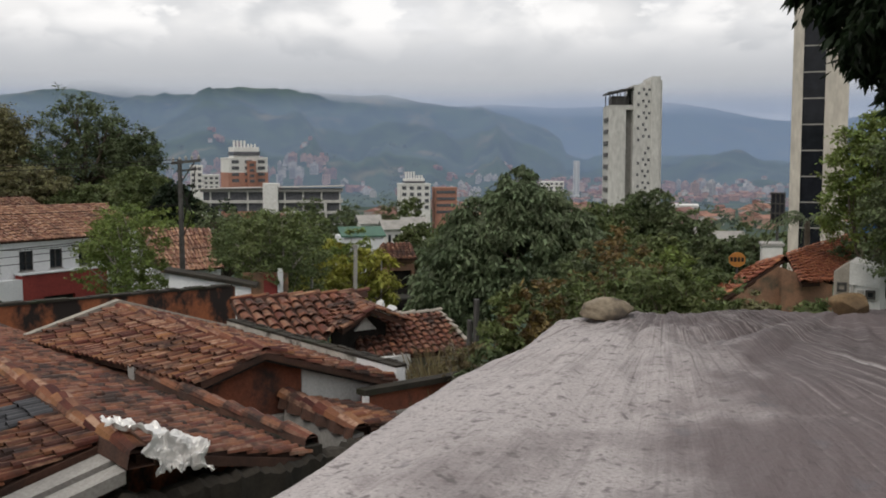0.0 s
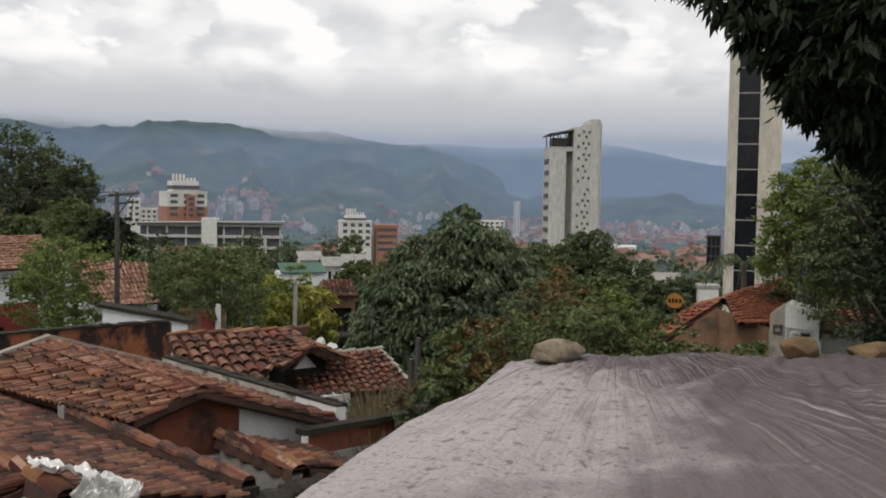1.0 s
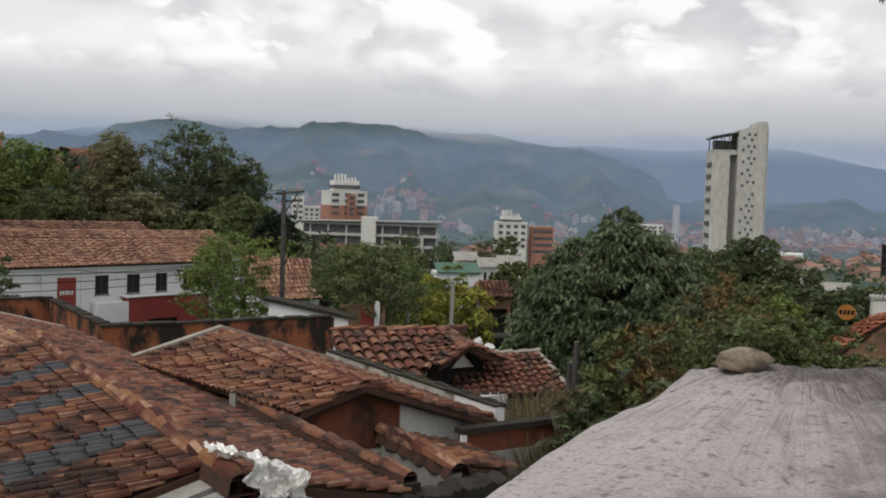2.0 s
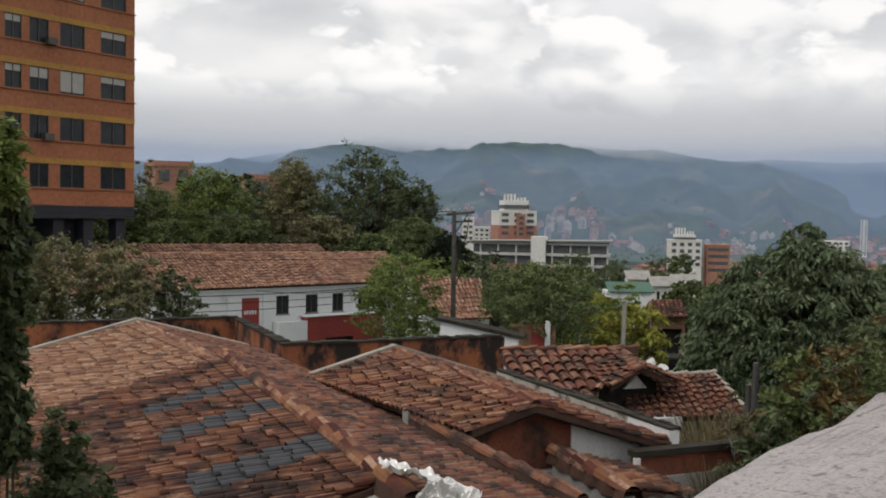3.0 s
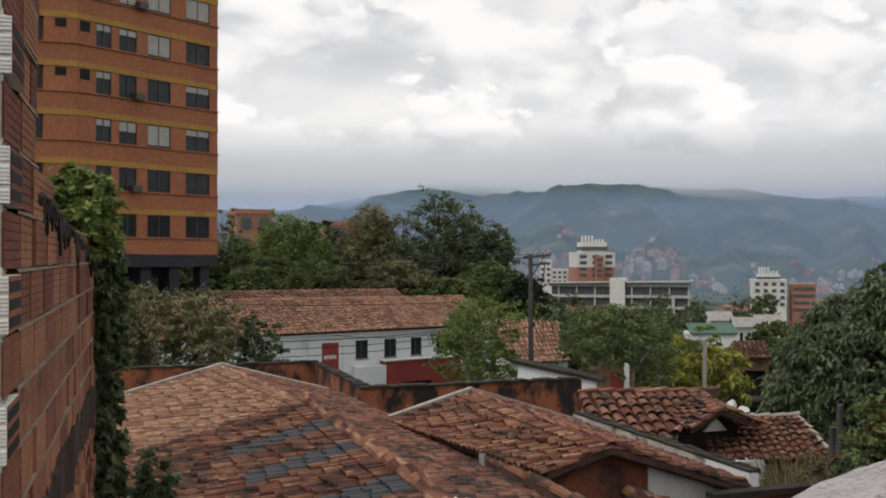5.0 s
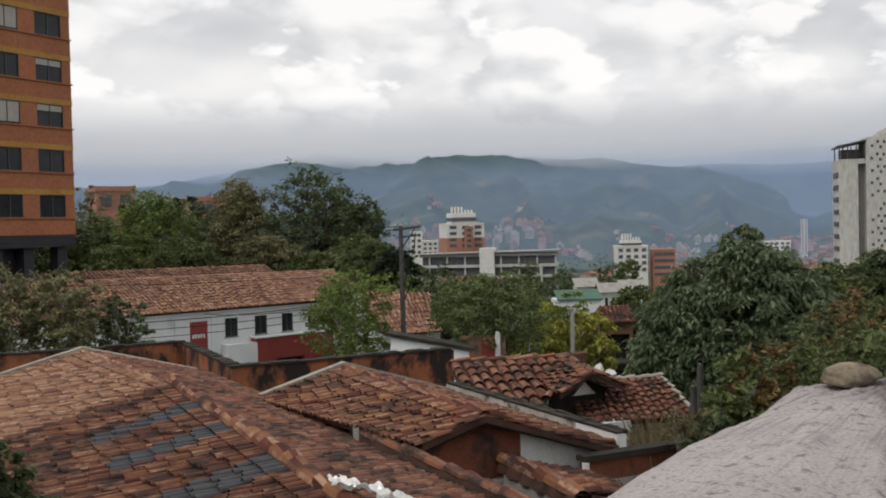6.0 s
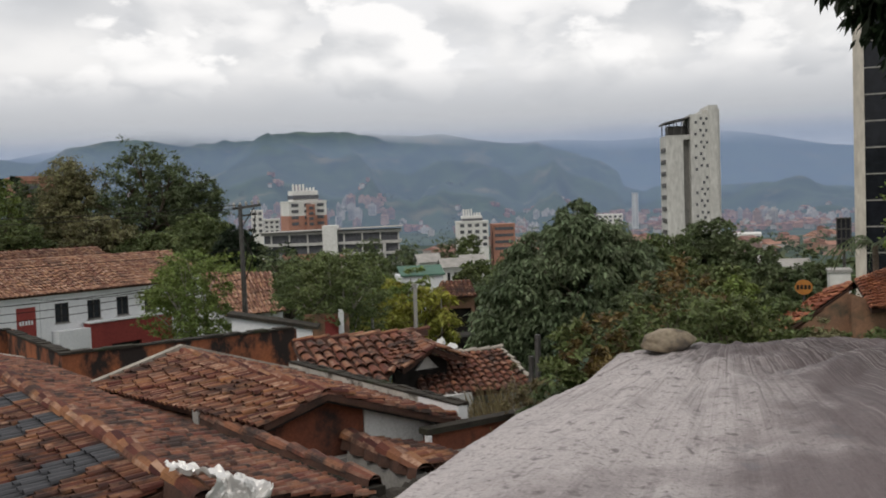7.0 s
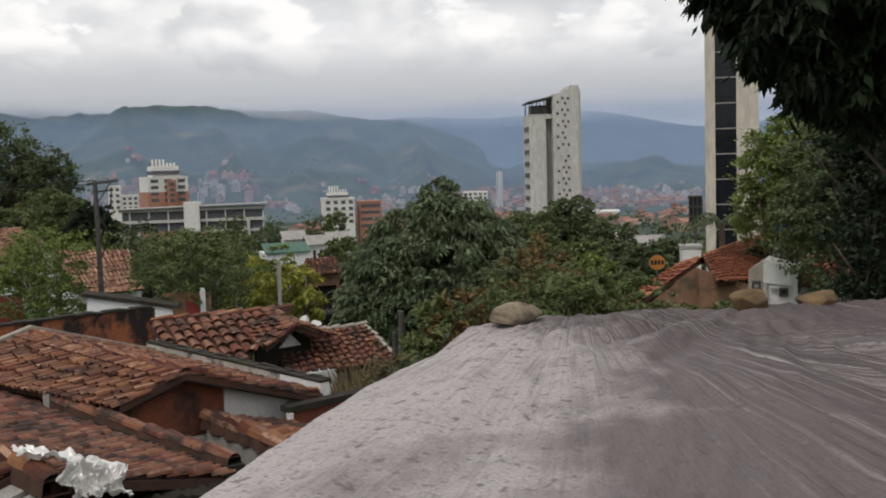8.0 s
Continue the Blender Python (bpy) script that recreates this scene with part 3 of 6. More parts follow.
def far_woods():
    """Tree clumps over the valley floor and the lower slopes."""
    rg = random.Random(12)
    bl = []
    while len(bl) < 900:
        az, r = rg.uniform(-30, 32), 140 * (2600 / 140) ** rg.random()
        if noise.noise(Vector((az * 0.4, r / 300, 3))) < -0.15:
            continue
        k = rg.uniform(0.6, 1.2) * min(11, 3.5 + r / 130)
        p = polar(az, r, land_height(az, r) + k * 0.35)
        bl.append((p.x, p.y, p.z, k, k, k * 0.6))
    me = leaf_cloud("far_woods", bl, 60000, 2.4, LEAF_DARK, 17, 0.5)
    tagged(new("far_woods", me), "scattered dark trees across the valley", "trees", kind="stuff")


far_woods()

# ---- old tile-roofed houses ----


def tile_mesh(width, length, mat, name="tile"):
    """One barrel tile: an arched clay shell, wider at its lower end; y runs down the slope."""
    g = Geo()
    n = 5
    ring = []
    for y, w, lift in ((0, width * 0.38, 0.0), (length, width * 0.475, 0.038)):
        for s, rr in ((1, 0.0), (0, -0.014)):
            ring.append([(-math.cos(math.pi * i / n) * (w + rr), y, math.sin(math.pi * i / n) * (w * 0.74 + rr) + lift) for i in range(n + 1)])
    for i in range(n):
        a, b, c, d = ring[0], ring[1], ring[2], ring[3]
        g.quad(a[i], a[i + 1], c[i + 1], c[i])
        g.quad(c[i], c[i + 1], d[i + 1], d[i])
    return g.mesh(name, mat, False)


def slope_frame(p0, p1, q0):
    """A frame on a roof slope: x along the ridge from p0 to p1, y down towards q0, z out of the roof."""
    x = (p1 - p0).normalized()
    y = (q0 - p0)
    y = (y - x * y.dot(x)).normalized()
    z = x.cross(y)
    if z.z < 0:
        z = -z
    return x, y, z


def tile_slope(parent, p0, p1, q1, q0, mat, width=0.138, course=0.25, seed=1, near=None, dark=(), skip=None, whole=300, base=PAN, bed=None):
    """Covers the quad ridge p0-p1, eave q0-q1 (parent's coordinates) with barrel tiles over a bedding slab.
    The tiles inside near(a, b) (a along the ridge, b down, in metres) are pieces of their own; the rest are joined."""
    rnd = random.Random(seed)
    p0, p1, q0, q1 = map(Vector, (p0, p1, q0, q1))
    x, y, z = slope_frame(p0, p1, q0)
    g = Geo()
    dn = Vector((0, 0, -0.09))
    b1 = Vector(bed) if bed else q1
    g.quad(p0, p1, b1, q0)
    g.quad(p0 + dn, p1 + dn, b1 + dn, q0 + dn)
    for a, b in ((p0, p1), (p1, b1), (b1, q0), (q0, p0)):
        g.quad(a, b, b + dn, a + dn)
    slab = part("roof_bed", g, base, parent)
    L, = ((p1 - p0).length,)
    cols = max(2, int(L / width))
    ext = 0.06
    me = tile_mesh(width, course + 0.05, mat)
    med = tile_mesh(width, course + 0.05, TILE_DARK) if dark else None
    rest = Geo()
    count = 0
    src = [v.co.copy() for v in me.vertices]
    fs = [tuple(f.vertices) for f in me.polygons]
    for c in range(cols):
        s = (c + 0.5) / cols
        top, bot = p0.lerp(p1, s), q0.lerp(q1, s)
        d = (bot - top)
        length = d.length + ext
        yy = d.normalized()
        xx = (x - yy * x.dot(yy)).normalized()
        zz = xx.cross(yy)
        if zz.z < 0:
            xx = -xx
            zz = xx.cross(yy)
        rows = max(1, round(length / course))
        phase = rnd.uniform(-0.5, 0.0) * course
        for r in range(rows + 1):
            a, b = s * L, r * course
            if skip and skip(a, b):
                continue
            along = min(max(0.0, r * length / rows + phase + rnd.uniform(-0.02, 0.02)), length - course * 0.85)
            o = top + yy * along + zz * (0.012 + rnd.uniform(0, 0.012)) + xx * rnd.uniform(-0.012, 0.012)
            turn = Matrix.Rotation(rnd.gauss(0, 0.03), 4, "Z") @ Matrix.Rotation(rnd.gauss(0.03, 0.015), 4, "X")
            m = Matrix.Translation(o) @ Matrix((xx, yy, zz)).transposed().to_4x4() @ turn
            is_dark = any(a0 <= a <= a1 and b0 <= b <= b1 for a0, a1, b0, b1 in dark)
            if is_dark or count < whole and (near is None or near(a, b)):
                part("tile", med if is_dark else me, None, parent, m=m)
                count += not is_dark
            else:
                n = len(rest.v)
                rest.v += [tuple(m @ q) for q in src]
                rest.f += [tuple(n + i for i in f) for f in fs]
    if rest.v:
        tagged(part("tiles", rest, mat, parent), kind="stuff")
    return slab


def cap_row(parent, p, q, mat, r=0.11, step=0.36, seed=3, mortar=True, bedding=None):
    """A row of half-round ridge tiles bedded in mortar from p to q."""
    rnd = random.Random(seed)
    p, q = Vector(p), Vector(q)
    me = tile_mesh(r * 2, step + 0.05, mat, "ridge_tile")
    d = (q - p).normalized()
    x = d.cross(Vector((0, 0, 1))).normalized()
    z = x.cross(d)
    n = max(1, round((q - p).length / step))
    for i in range(n):
        o = p.lerp(q, i / n) + Vector((rnd.uniform(-.012, .012), rnd.uniform(-.012, .012), rnd.uniform(0, .015)))
        part("ridge_tile", me, None, parent, m=Matrix.Translation(o) @ Matrix((x, d, z)).transposed().to_4x4() @ Matrix.Rotation(rnd.gauss(0, 0.04), 4, "Z"))
    if mortar:
        g = Geo()
        w = r * 0.95
        k = 14
        for i in range(k + 1):
            a = p.lerp(q, i / k)
            e = w * (1 + 0.25 * math.sin(i * 2.3))
            g.v += [tuple(a + x * ex + z * ez) for ex, ez in ((-e, -0.1), (e, -0.1), (e * 0.8, 0.03), (-e * 0.8, 0.03))]
            if i:
                n0 = 4 * i
                g.f += [(n0 - 4 + c, n0 - 4 + (c + 1) % 4, n0 + (c + 1) % 4, n0 + c) for c in range(4)]
        part("mortar_bed", g, bedding or PAN, parent)


def house_c():
    """Nearest roof: long ridge, patched with dark tiles."""
    th = thing("house", ROW, "old brick house, long weathered clay-tile roof patched with dark tiles", "house")
    R0, R1, R2 = (3.0, 7.7, 6.62), (3.05, 16.0, 6.6), (2.35, 22.3, 6.52)
    E0, E1, E2 = (-0.6, 8.3, 5.68), (-0.6, 16.0, 5.66), (-0.6, 22.2, 5.75)
    dark = ((5.1, 5.75, 0.0, 1.4), (3.5, 4.1, 0.0, 1.4), (1.3, 1.95, 0.0, 1.4))
    tile_slope(th, (3.0, 8.35, 6.60), R1, E1, E0, TILE_WET, seed=11, dark=dark, near=lambda a, b: b < 2.6)
    tile_slope(th, R1, R2, E2, E1, TILE_PALE, seed=12, whole=200)
    tile_slope(th, (3.0, 7.8, 6.60), R1, (4.72, 16.0, 6.08), (4.93, 8.3, 6.09), TILE_BROWN, seed=13, near=lambda a, b: True)
    tile_slope(th, R1, R2, (4.72, 22.2, 5.90), (4.72, 16.0, 6.08), TILE_BROWN, seed=14, whole=120)
    cap_row(th, R0, (3.05, 16.2, 6.635), TILE, 0.125, 0.36, 21)
    cap_row(th, (2.9, 16.0, 6.58), R2, TILE_PALE, 0.09, 0.36, 22)
    g = Geo()
    for a, b in (((2.35, 22.3, 6.58), (-0.6, 22.25, 5.8)), ((2.35, 22.3, 6.58), (4.75, 22.25, 5.93))):
        a, b = Vector(a), Vector(b)
        up, e0, e1 = Vector((0, 0, 0.07)), Vector((0, -.16, 0)), Vector((0, .10, 0))
        g.quad(a + e0 + up, b + e0 + up, b + e1 + up, a + e1 + up).quad(a + e0 + up, b + e0 + up, b + e0 - up, a + e0 - up).quad(a + e1 + up, b + e1 + up, b + e1 - up, a + e1 - up)
    part("verge", g, MORTAR, th, "pale mortar verge")
    w = Geo()
    w.box(-0.5, 8.6, 2.4, -0.3, 22.0, 5.6).box(4.5, 9.0, 2.4, 4.66, 22.0, 5.8)
    w.prism([(-0.5, 2.4), (4.8, 2.4), (4.8, 5.98), (3.0, 6.45), (-0.5, 5.55)], 8.55, 8.75, "y")
    w.prism([(-0.5, 2.4), (4.7, 2.4), (4.7, 5.75), (2.35, 6.4), (-0.5, 5.6)], 22.0, 22.15, "y")
    part("wall", w, STAINED, th)
    f = Geo()
    for i, (v0, v1, w0, w1) in enumerate(((0.2, 2.95, 8.05, 8.32), (0.2, 2.9, 7.78, 8.0))):
        za, zb = 6.6 - 0.27 * (3.0 - v0) - 0.03 * i, 6.6 - 0.27 * (3.0 - v1) - 0.03 * i
        n = len(f.v)
        f.box(v0, w0, 0, v1, w1, 1)
        for j in range(n, n + 8):
            x, y, z = f.v[j]
            base = za if x == v0 else zb
            f.v[j] = (x, y, base - (0.05 if z else 0.16))
    part("fascia", f, CONCRETE, th, "pale weathered cement strips")
    # mossy parapet along the front of the right slope
    p = Geo()
    k = 64
    rnd = random.Random(4)
    for i in range(k + 1):
        s0 = i / k
        v0, w0 = 2.7 + 3.7 * s0, 7.75 + 0.95 * s0
        top = 6.25 - 0.24 * s0 + 0.06 * noise.noise(Vector((s0 * 9, 0, 0))) + rnd.uniform(-0.025, 0.025)
        o = 0.05 * noise.noise(Vector((s0 * 11, 3, 0))) + rnd.uniform(-.015, .015)
        p.v += [(v0, w0 - 0.12, 2.4), (v0, w0 - 0.12 + o, top - 0.03), (v0, w0 + o, top + 0.015), (v0, w0 + 0.16 + o, top), (v0, w0 + 0.16, 2.4)]
        if i:
            n0 = 5 * i
            p.f += [(n0 - 5 + c, n0 - 5 + (c + 1) % 5, n0 + (c + 1) % 5, n0 + c) for c in range(5)]
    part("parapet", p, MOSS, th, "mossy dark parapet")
    cap_row(th, (5.0, 8.35, 6.24), (4.83, 12.3, 6.26), TILE_BROWN, 0.095, 0.40, 23)
    q = Geo()
    q.prism([(4.9, 8.3), (5.09, 8.3), (4.92, 12.4), (4.73, 12.4)], 4.0, 6.2)
    part("divider", q, MOSS, th)
    e = Geo()
    e.box(4.72, 12.3, 6.0, 4.94, 12.5, 6.36)
    part("end_block", e, CONCRETE, th)
    return th


def house_a():
    """Gabled house behind it, with a bare brick and white plaster gable end."""
    th = thing("house", ROW, "small gabled brick house with a rust-coloured tile roof and half-plastered gable", "house")
    R0, R1 = (5.93, 11.0, 6.62), (5.88, 15.9, 6.62)
    tile_slope(th, R0, R1, (4.45, 15.9, 6.25), (5.05, 11.0, 6.36), TILE, seed=31, width=0.138, near=lambda a, b: True)
    tile_slope(th, R0, R1, (7.9, 15.9, 5.98), (7.9, 11.0, 5.98), TILE, seed=32, width=0.138, whole=260)
    cap_row(th, R0, R1, TILE, 0.1, 0.36, 33)
    v = Geo()
    for a, b in (((5.88, 15.85, 6.76), (4.4, 15.85, 6.34)), ((5.88, 15.85, 6.76), (7.95, 15.85, 6.1))):
        a, b = Vector(a), Vector(b)
        o = Vector((0, 0.16, 0))
        d = Vector((0, 0, -0.16))
        v.quad(a, b, b + o, a + o).quad(a, b, b + d, a + d).quad(a + o, b + o, b + o + d, a + o + d)
    part("verge", v, MORTAR, th, "pale mortar verge")
    w = Geo()
    w.prism([(5.1, 3.0), (6.55, 3.0), (6.55, 6.34), (5.93, 6.5), (5.1, 6.25)], 11.2, 11.35, "y")
    part("gable_wall", w, REDBRICK, th, "bare red brick gable")
    w = Geo()
    w.prism([(6.55, 3.0), (7.93, 3.0), (7.93, 5.9), (6.55, 6.33)], 11.18, 11.34, "y")
    part("plastered_wall", w, PLASTER, th, "off-white plastered gable half")
    w = Geo()
    w.box(5.08, 11.05, 4.0, 6.5, 11.2, 5.75)
    part("plinth", w, CONCRETE, th)
    w = Geo()
    w.box(5.1, 11.3, 3, 5.2, 15.8, 6.2).prism([(5.0, 3), (8.1, 3), (8.1, 5.85), (5.9, 6.5), (5.0, 6.25)], 15.7, 15.85, "y")
    part("wall", w, REDBRICK, th)
    b = Geo()
    for s in (-1, 1):
        q1 = Vector((5.05, 11.02, 6.29)) if s < 0 else Vector((7.9, 11.02, 5.91))
        p1 = Vector((5.93, 11.02, 6.55))
        d = Vector((0, 0, -0.05))
        o = Vector((0, 0.06, 0))
        b.quad(p1, q1, q1 + d, p1 + d).quad(p1 + o, q1 + o, q1 + d + o, p1 + d + o).quad(p1 + d, q1 + d, q1 + d + o, p1 + d + o)
    part("bargeboard", b, DARK, th)
    cap_row(th, (5.93, 11.05, 6.60), (5.02, 11.05, 6.33), TILE_BROWN, 0.075, 0.26, 34, False)
    cap_row(th, (5.93, 11.05, 6.60), (7.92, 11.05, 5.95), TILE_BROWN, 0.075, 0.26, 35, False)
    return th


def boundary_walls():
    g = Geo()
    g.box(7.95, 12.0, 3.0, 8.1, 16.2, 6.16)
    w1 = part("boundary_wall", g, BLOTCHED, None, m=ROW)
    tagged(w1, "whitewashed boundary wall with a dark weathered coping", "wall", kind="structure")
    c = Geo()
    for i in range(12):
        y0 = 11.0 + i * 0.43
        c.box(7.94, y0, 6.16, 8.06, y0 + 0.425, 6.185 + 0.008 * (i % 3))
    part("coping", c, MOSS, w1, "dark mossy coping")
    c = Geo()
    for i in range(24):
        y0 = 11.0 + i * 0.215
        c.box(8.062, y0, 6.12, 8.13, y0 + 0.212, 6.20 + 0.012 * math.sin(i * 2.1))
    part("coping_edge", c, MOSS, w1, "dark mossy coping edge")
    g = Geo()
    g.box(7.95, 11.0, 3.0, 8.1, 12.0, 6.15)
    part("whitewashed_end", g, PAINT_WHITE, w1)
    g = Geo()
    g.box(5.15, 20.75, 1.5, 10.4, 20.95, 6.14).box(5.15, 20.95, 1.5, 5.35, 25.8, 6.16).box(-3.0, 25.8, 1.5, 5.35, 26.0, 6.20)
    w2 = part("boundary_wall", g, STAINED, None, m=ROW)
    tagged(w2, "tall orange brick boundary wall streaked black with damp", "wall", kind="structure")
    c = Geo()
    rnd = random.Random(17)
    for i in range(24):
        x = 5.12 + i * 0.217
        c.box(x, 20.72, 6.14, x + 0.214, 20.98, 6.185 + rnd.uniform(-0.012, 0.02))
    for i in range(22):
        y = 20.99 + i * 0.216
        c.box(5.12, y, 6.16, 5.38, y + 0.213, 6.20 + rnd.uniform(-0.012, 0.02))
    for i in range(38):
        x = -3.0 + i * 0.217
        c.box(x, 25.77, 6.20, x + 0.214, 26.03, 6.24 + rnd.uniform(-0.012, 0.02))
    part("coping", c, MOSS, w2, "black mossy coping")


def house_d():
    """Roof beyond the white wall, with a little cross gable and a lower lean-to."""
    th = thing("house", ROW, "low house with coarse barrel-tile roof, small cross gable and lean-to", "house")
    tile_slope(th, (9.55, 19.26, 6.02), (12.3, 18.5, 6.02), (11.35, 15.03, 5.05), (8.6, 15.79, 5.05), TILE_BROWN, width=0.23, course=0.40, seed=41, skip=lambda a, b: a > 2.75 - 0.66 * b, bed=(9.0, 15.68, 5.05))
    cap_row(th, (9.55, 19.28, 6.06), (12.5, 18.47, 6.06), TILE, 0.11, 0.40, 42)
    # hip that falls to the small cross gable
    cap_row(th, (12.0, 18.2, 6.0), (10.45, 16.8, 5.56), TILE, 0.085, 0.36, 47, False)
    tile_slope(th, (11.75, 17.15, 5.90), (12.0, 18.5, 6.0), (11.0, 17.9, 5.74), (10.85, 16.9, 5.58), TILE_BROWN, seed=43, width=0.2, whole=40)
    tile_slope(th, (11.75, 17.15, 5.90), (12.0, 18.5, 6.0), (12.7, 18.4, 5.66), (12.5, 17.0, 5.58), TILE_BROWN, seed=44, width=0.2, whole=40)
    cap_row(th, (11.75, 17.08, 5.94), (10.8, 16.86, 5.60), TILE, 0.08, 0.30, 45, False)
    cap_row(th, (11.75, 17.08, 5.94), (12.55, 16.98, 5.60), TILE, 0.08, 0.30, 48, False)
    # black slab stands for the shade inside the open gable
    g = Geo()
    g.prism([(11.0, 4.9), (12.35, 4.9), (12.35, 5.52), (11.75, 5.80), (11.0, 5.52)], 17.5, 17.6, "y")
    part("gable_back", g, DARK, th)
    g = Geo()
    g.prism([(11.5, 5.42), (12.05, 5.42), (11.78, 5.70)], 17.42, 17.49, "y")
    part("gable_wall", g, PLASTER, th, "small white gable")
    tile_slope(th, (12.1, 18.6, 5.46), (14.3, 18.1, 5.46), (13.7, 16.2, 4.95), (11.2, 16.8, 4.98), TILE_BROWN, seed=46, width=0.16, whole=90)
    cap_row(th, (12.3, 18.6, 5.48), (14.3, 18.1, 5.49), MORTAR, 0.08, 0.36, 49, False)
    cap_row(th, (14.3, 18.1, 5.49), (13.75, 16.2, 5.0), MORTAR, 0.06, 0.36, 50, False)
    rnd = random.Random(12)
    chunk = Geo().prism([(-0.17, -0.08), (0.02, -0.12), (0.16, -0.03), (0.12, 0.1), (-0.12, 0.11)], -0.04, 0.05).mesh("plaster_chunk", PLASTER)
    for i in range(7):
        m = pose(12.7 + rnd.uniform(-0.2, 0.5), 18.3 + rnd.uniform(-0.15, 0.25), 5.70 + rnd.uniform(-0.06, 0.08), rnd.uniform(-30, 30), rnd.uniform(-40, 40), rnd.uniform(0, 90))
        part("plaster_chunk", chunk, None, th, "pale broken plaster" if i == 0 else "", m=m)
    g = Geo()
    g.box(9.6, 16.4, 2.0, 12.2, 18.4, 5.0).box(11.6, 17.1, 2.0, 13.9, 18.3, 4.85)
    part("wall", g, PLASTER, th)
    return th


def yard_walls():
    th = thing("yard_wall", ROW, "low brick yard wall with a dark beam and white post", "wall")
    g = Geo()
    g.box(7.25, 10.75, 5.9, 10.2, 10.95, 5.98)
    part("beam", g, MOSS, th, "dark weathered beam")
    g = Geo()
    g.box(7.3, 10.8, 5.62, 10.15, 10.92, 5.9)
    part("brick_course", g, REDBRICK, th)
    g = Geo()
    g.box(7.3, 10.78, 3.0, 10.15, 10.94, 5.62)
    part("rendered_base", g, CONCRETE, th)
    g = Geo()
    g.box(7.24, 10.72, 4.8, 7.3, 10.8, 5.9)
    part("post", g, PAINT_WHITE, th, "white painted post")
    th2 = thing("yard_wall", ROW, "crumbling low wall topped with broken clay tiles", "wall")
    g = Geo()
    g.box(6.2, 9.45, 3.0, 6.36, 11.05, 5.85)
    part("wall", g, CONCRETE, th2)
    cap_row(th2, (6.3, 9.4, 5.9), (6.3, 11.1, 5.95), TILE, 0.15, 0.3, 51)
    tile_slope(th2, (6.36, 11.0, 5.94), (6.36, 9.5, 5.9), (7.15, 9.6, 5.72), (7.15, 10.9, 5.74), TILE, seed=52, whole=60)


house_c()
house_a()
boundary_walls()
house_d()
yard_walls()

# ---- buildings of the street and the valley ----


def frame_at(az, r, z=0.0, turn=0.0):
    """Local frame at a bearing and distance: x to the right as seen from the eye, y away."""
    return Matrix.Translation(polar(az, r, z)) @ pose(0, 0, 0, 0, 0, -az + turn)


def window(parent, x, z, w, h, y, sill=True, mullions=1, frame_mat=None, pane_mat=None, deep=0.12, blind=0.0):
    """A window in a wall whose face is at y, looking towards -y: reveal, frame, panes, sill."""
    fm = frame_mat or STEEL
    g = Geo()
    t = 0.05
    g.box(x, y - 0.02, z, x + t, y + deep, z + h).box(x + w - t, y - 0.02, z, x + w, y + deep, z + h).box(x + t, y - 0.02, z, x + w - t, y + deep, z + t).box(x + t, y - 0.02, z + h - t, x + w - t, y + deep, z + h)
    for i in range(mullions):
        c = x + w * (i + 1) / (mullions + 1)
        g.box(c - 0.025, y - 0.01, z + t, c + 0.025, y + deep, z + h - t)
    win = part("window", g, fm, parent)
    for i in range(mullions + 1):
        a, b = x + w * i / (mullions + 1) + 0.03, x + w * (i + 1) / (mullions + 1) - 0.03
        p = Geo()
        p.box(a, y + deep * 0.4, z + t, b, y + deep * 0.55, z + h - t)
        part("pane", p, pane_mat or GLASS, win)
    if blind:
        p = Geo()
        p.box(x + 0.05, y + deep * 0.15, z + h * (1 - blind), x + w - 0.05, y + deep * 0.3, z + h - 0.05)
        part("blind", p, CURTAIN, win, "pale drawn blind")
    if sill:
        p = Geo()
        p.box(x - 0.06, y - 0.1, z - 0.07, x + w + 0.06, y + 0.02, z)
        part("sill", p, CONCRETE, win)
    return win


BROWNWALL = surface("brown_brick_wall", (0.30, 0.165, 0.10), (0.20, 0.12, 0.08), 1.5, 0.95, 0.4, 30, dirt=(0.10, 0.085, 0.06), dirt_scale=1.4, dirt_cut=0.52)
CURTAIN = surface("pale_blind", (0.42, 0.40, 0.37), (0.34, 0.33, 0.31), 2, 0.9, 0.05)
NAVY = surface("dark_blue_paint", (0.018, 0.02, 0.028), (0.028, 0.03, 0.04), 1, 0.6, 0.05)
BEIGE = surface("beige_render", (0.56, 0.51, 0.44), (0.48, 0.44, 0.385), 0.15, 0.9, 0.05, 2, dirt=(0.44, 0.40, 0.35), dirt_scale=0.12, dirt_cut=0.60, stretch=(1, 1, 0.3))
GREYWHITE = surface("pale_grey_render", (0.52, 0.51, 0.48), (0.45, 0.44, 0.415), 0.1, 0.9, 0.0, 1.5, dirt=(0.42, 0.41, 0.385), dirt_scale=0.09, dirt_cut=0.60, stretch=(1, 1, 0.3))
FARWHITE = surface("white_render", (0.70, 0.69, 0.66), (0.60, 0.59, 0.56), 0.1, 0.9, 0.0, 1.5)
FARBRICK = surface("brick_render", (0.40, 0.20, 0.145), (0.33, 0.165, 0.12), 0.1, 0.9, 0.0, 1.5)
GREEN_SHEET = surface("green_sheet_roof", (0.07, 0.15, 0.11), (0.05, 0.11, 0.08), 0.5, 0.6, 0.1, 5)
YELLOW = surface("yellow_enamel", (0.40, 0.165, 0.03), (0.34, 0.13, 0.03), 3, 0.5, 0.0)
BLACK_GLASS = glassy("black_glass", (0.010, 0.011, 0.014), 0.05)


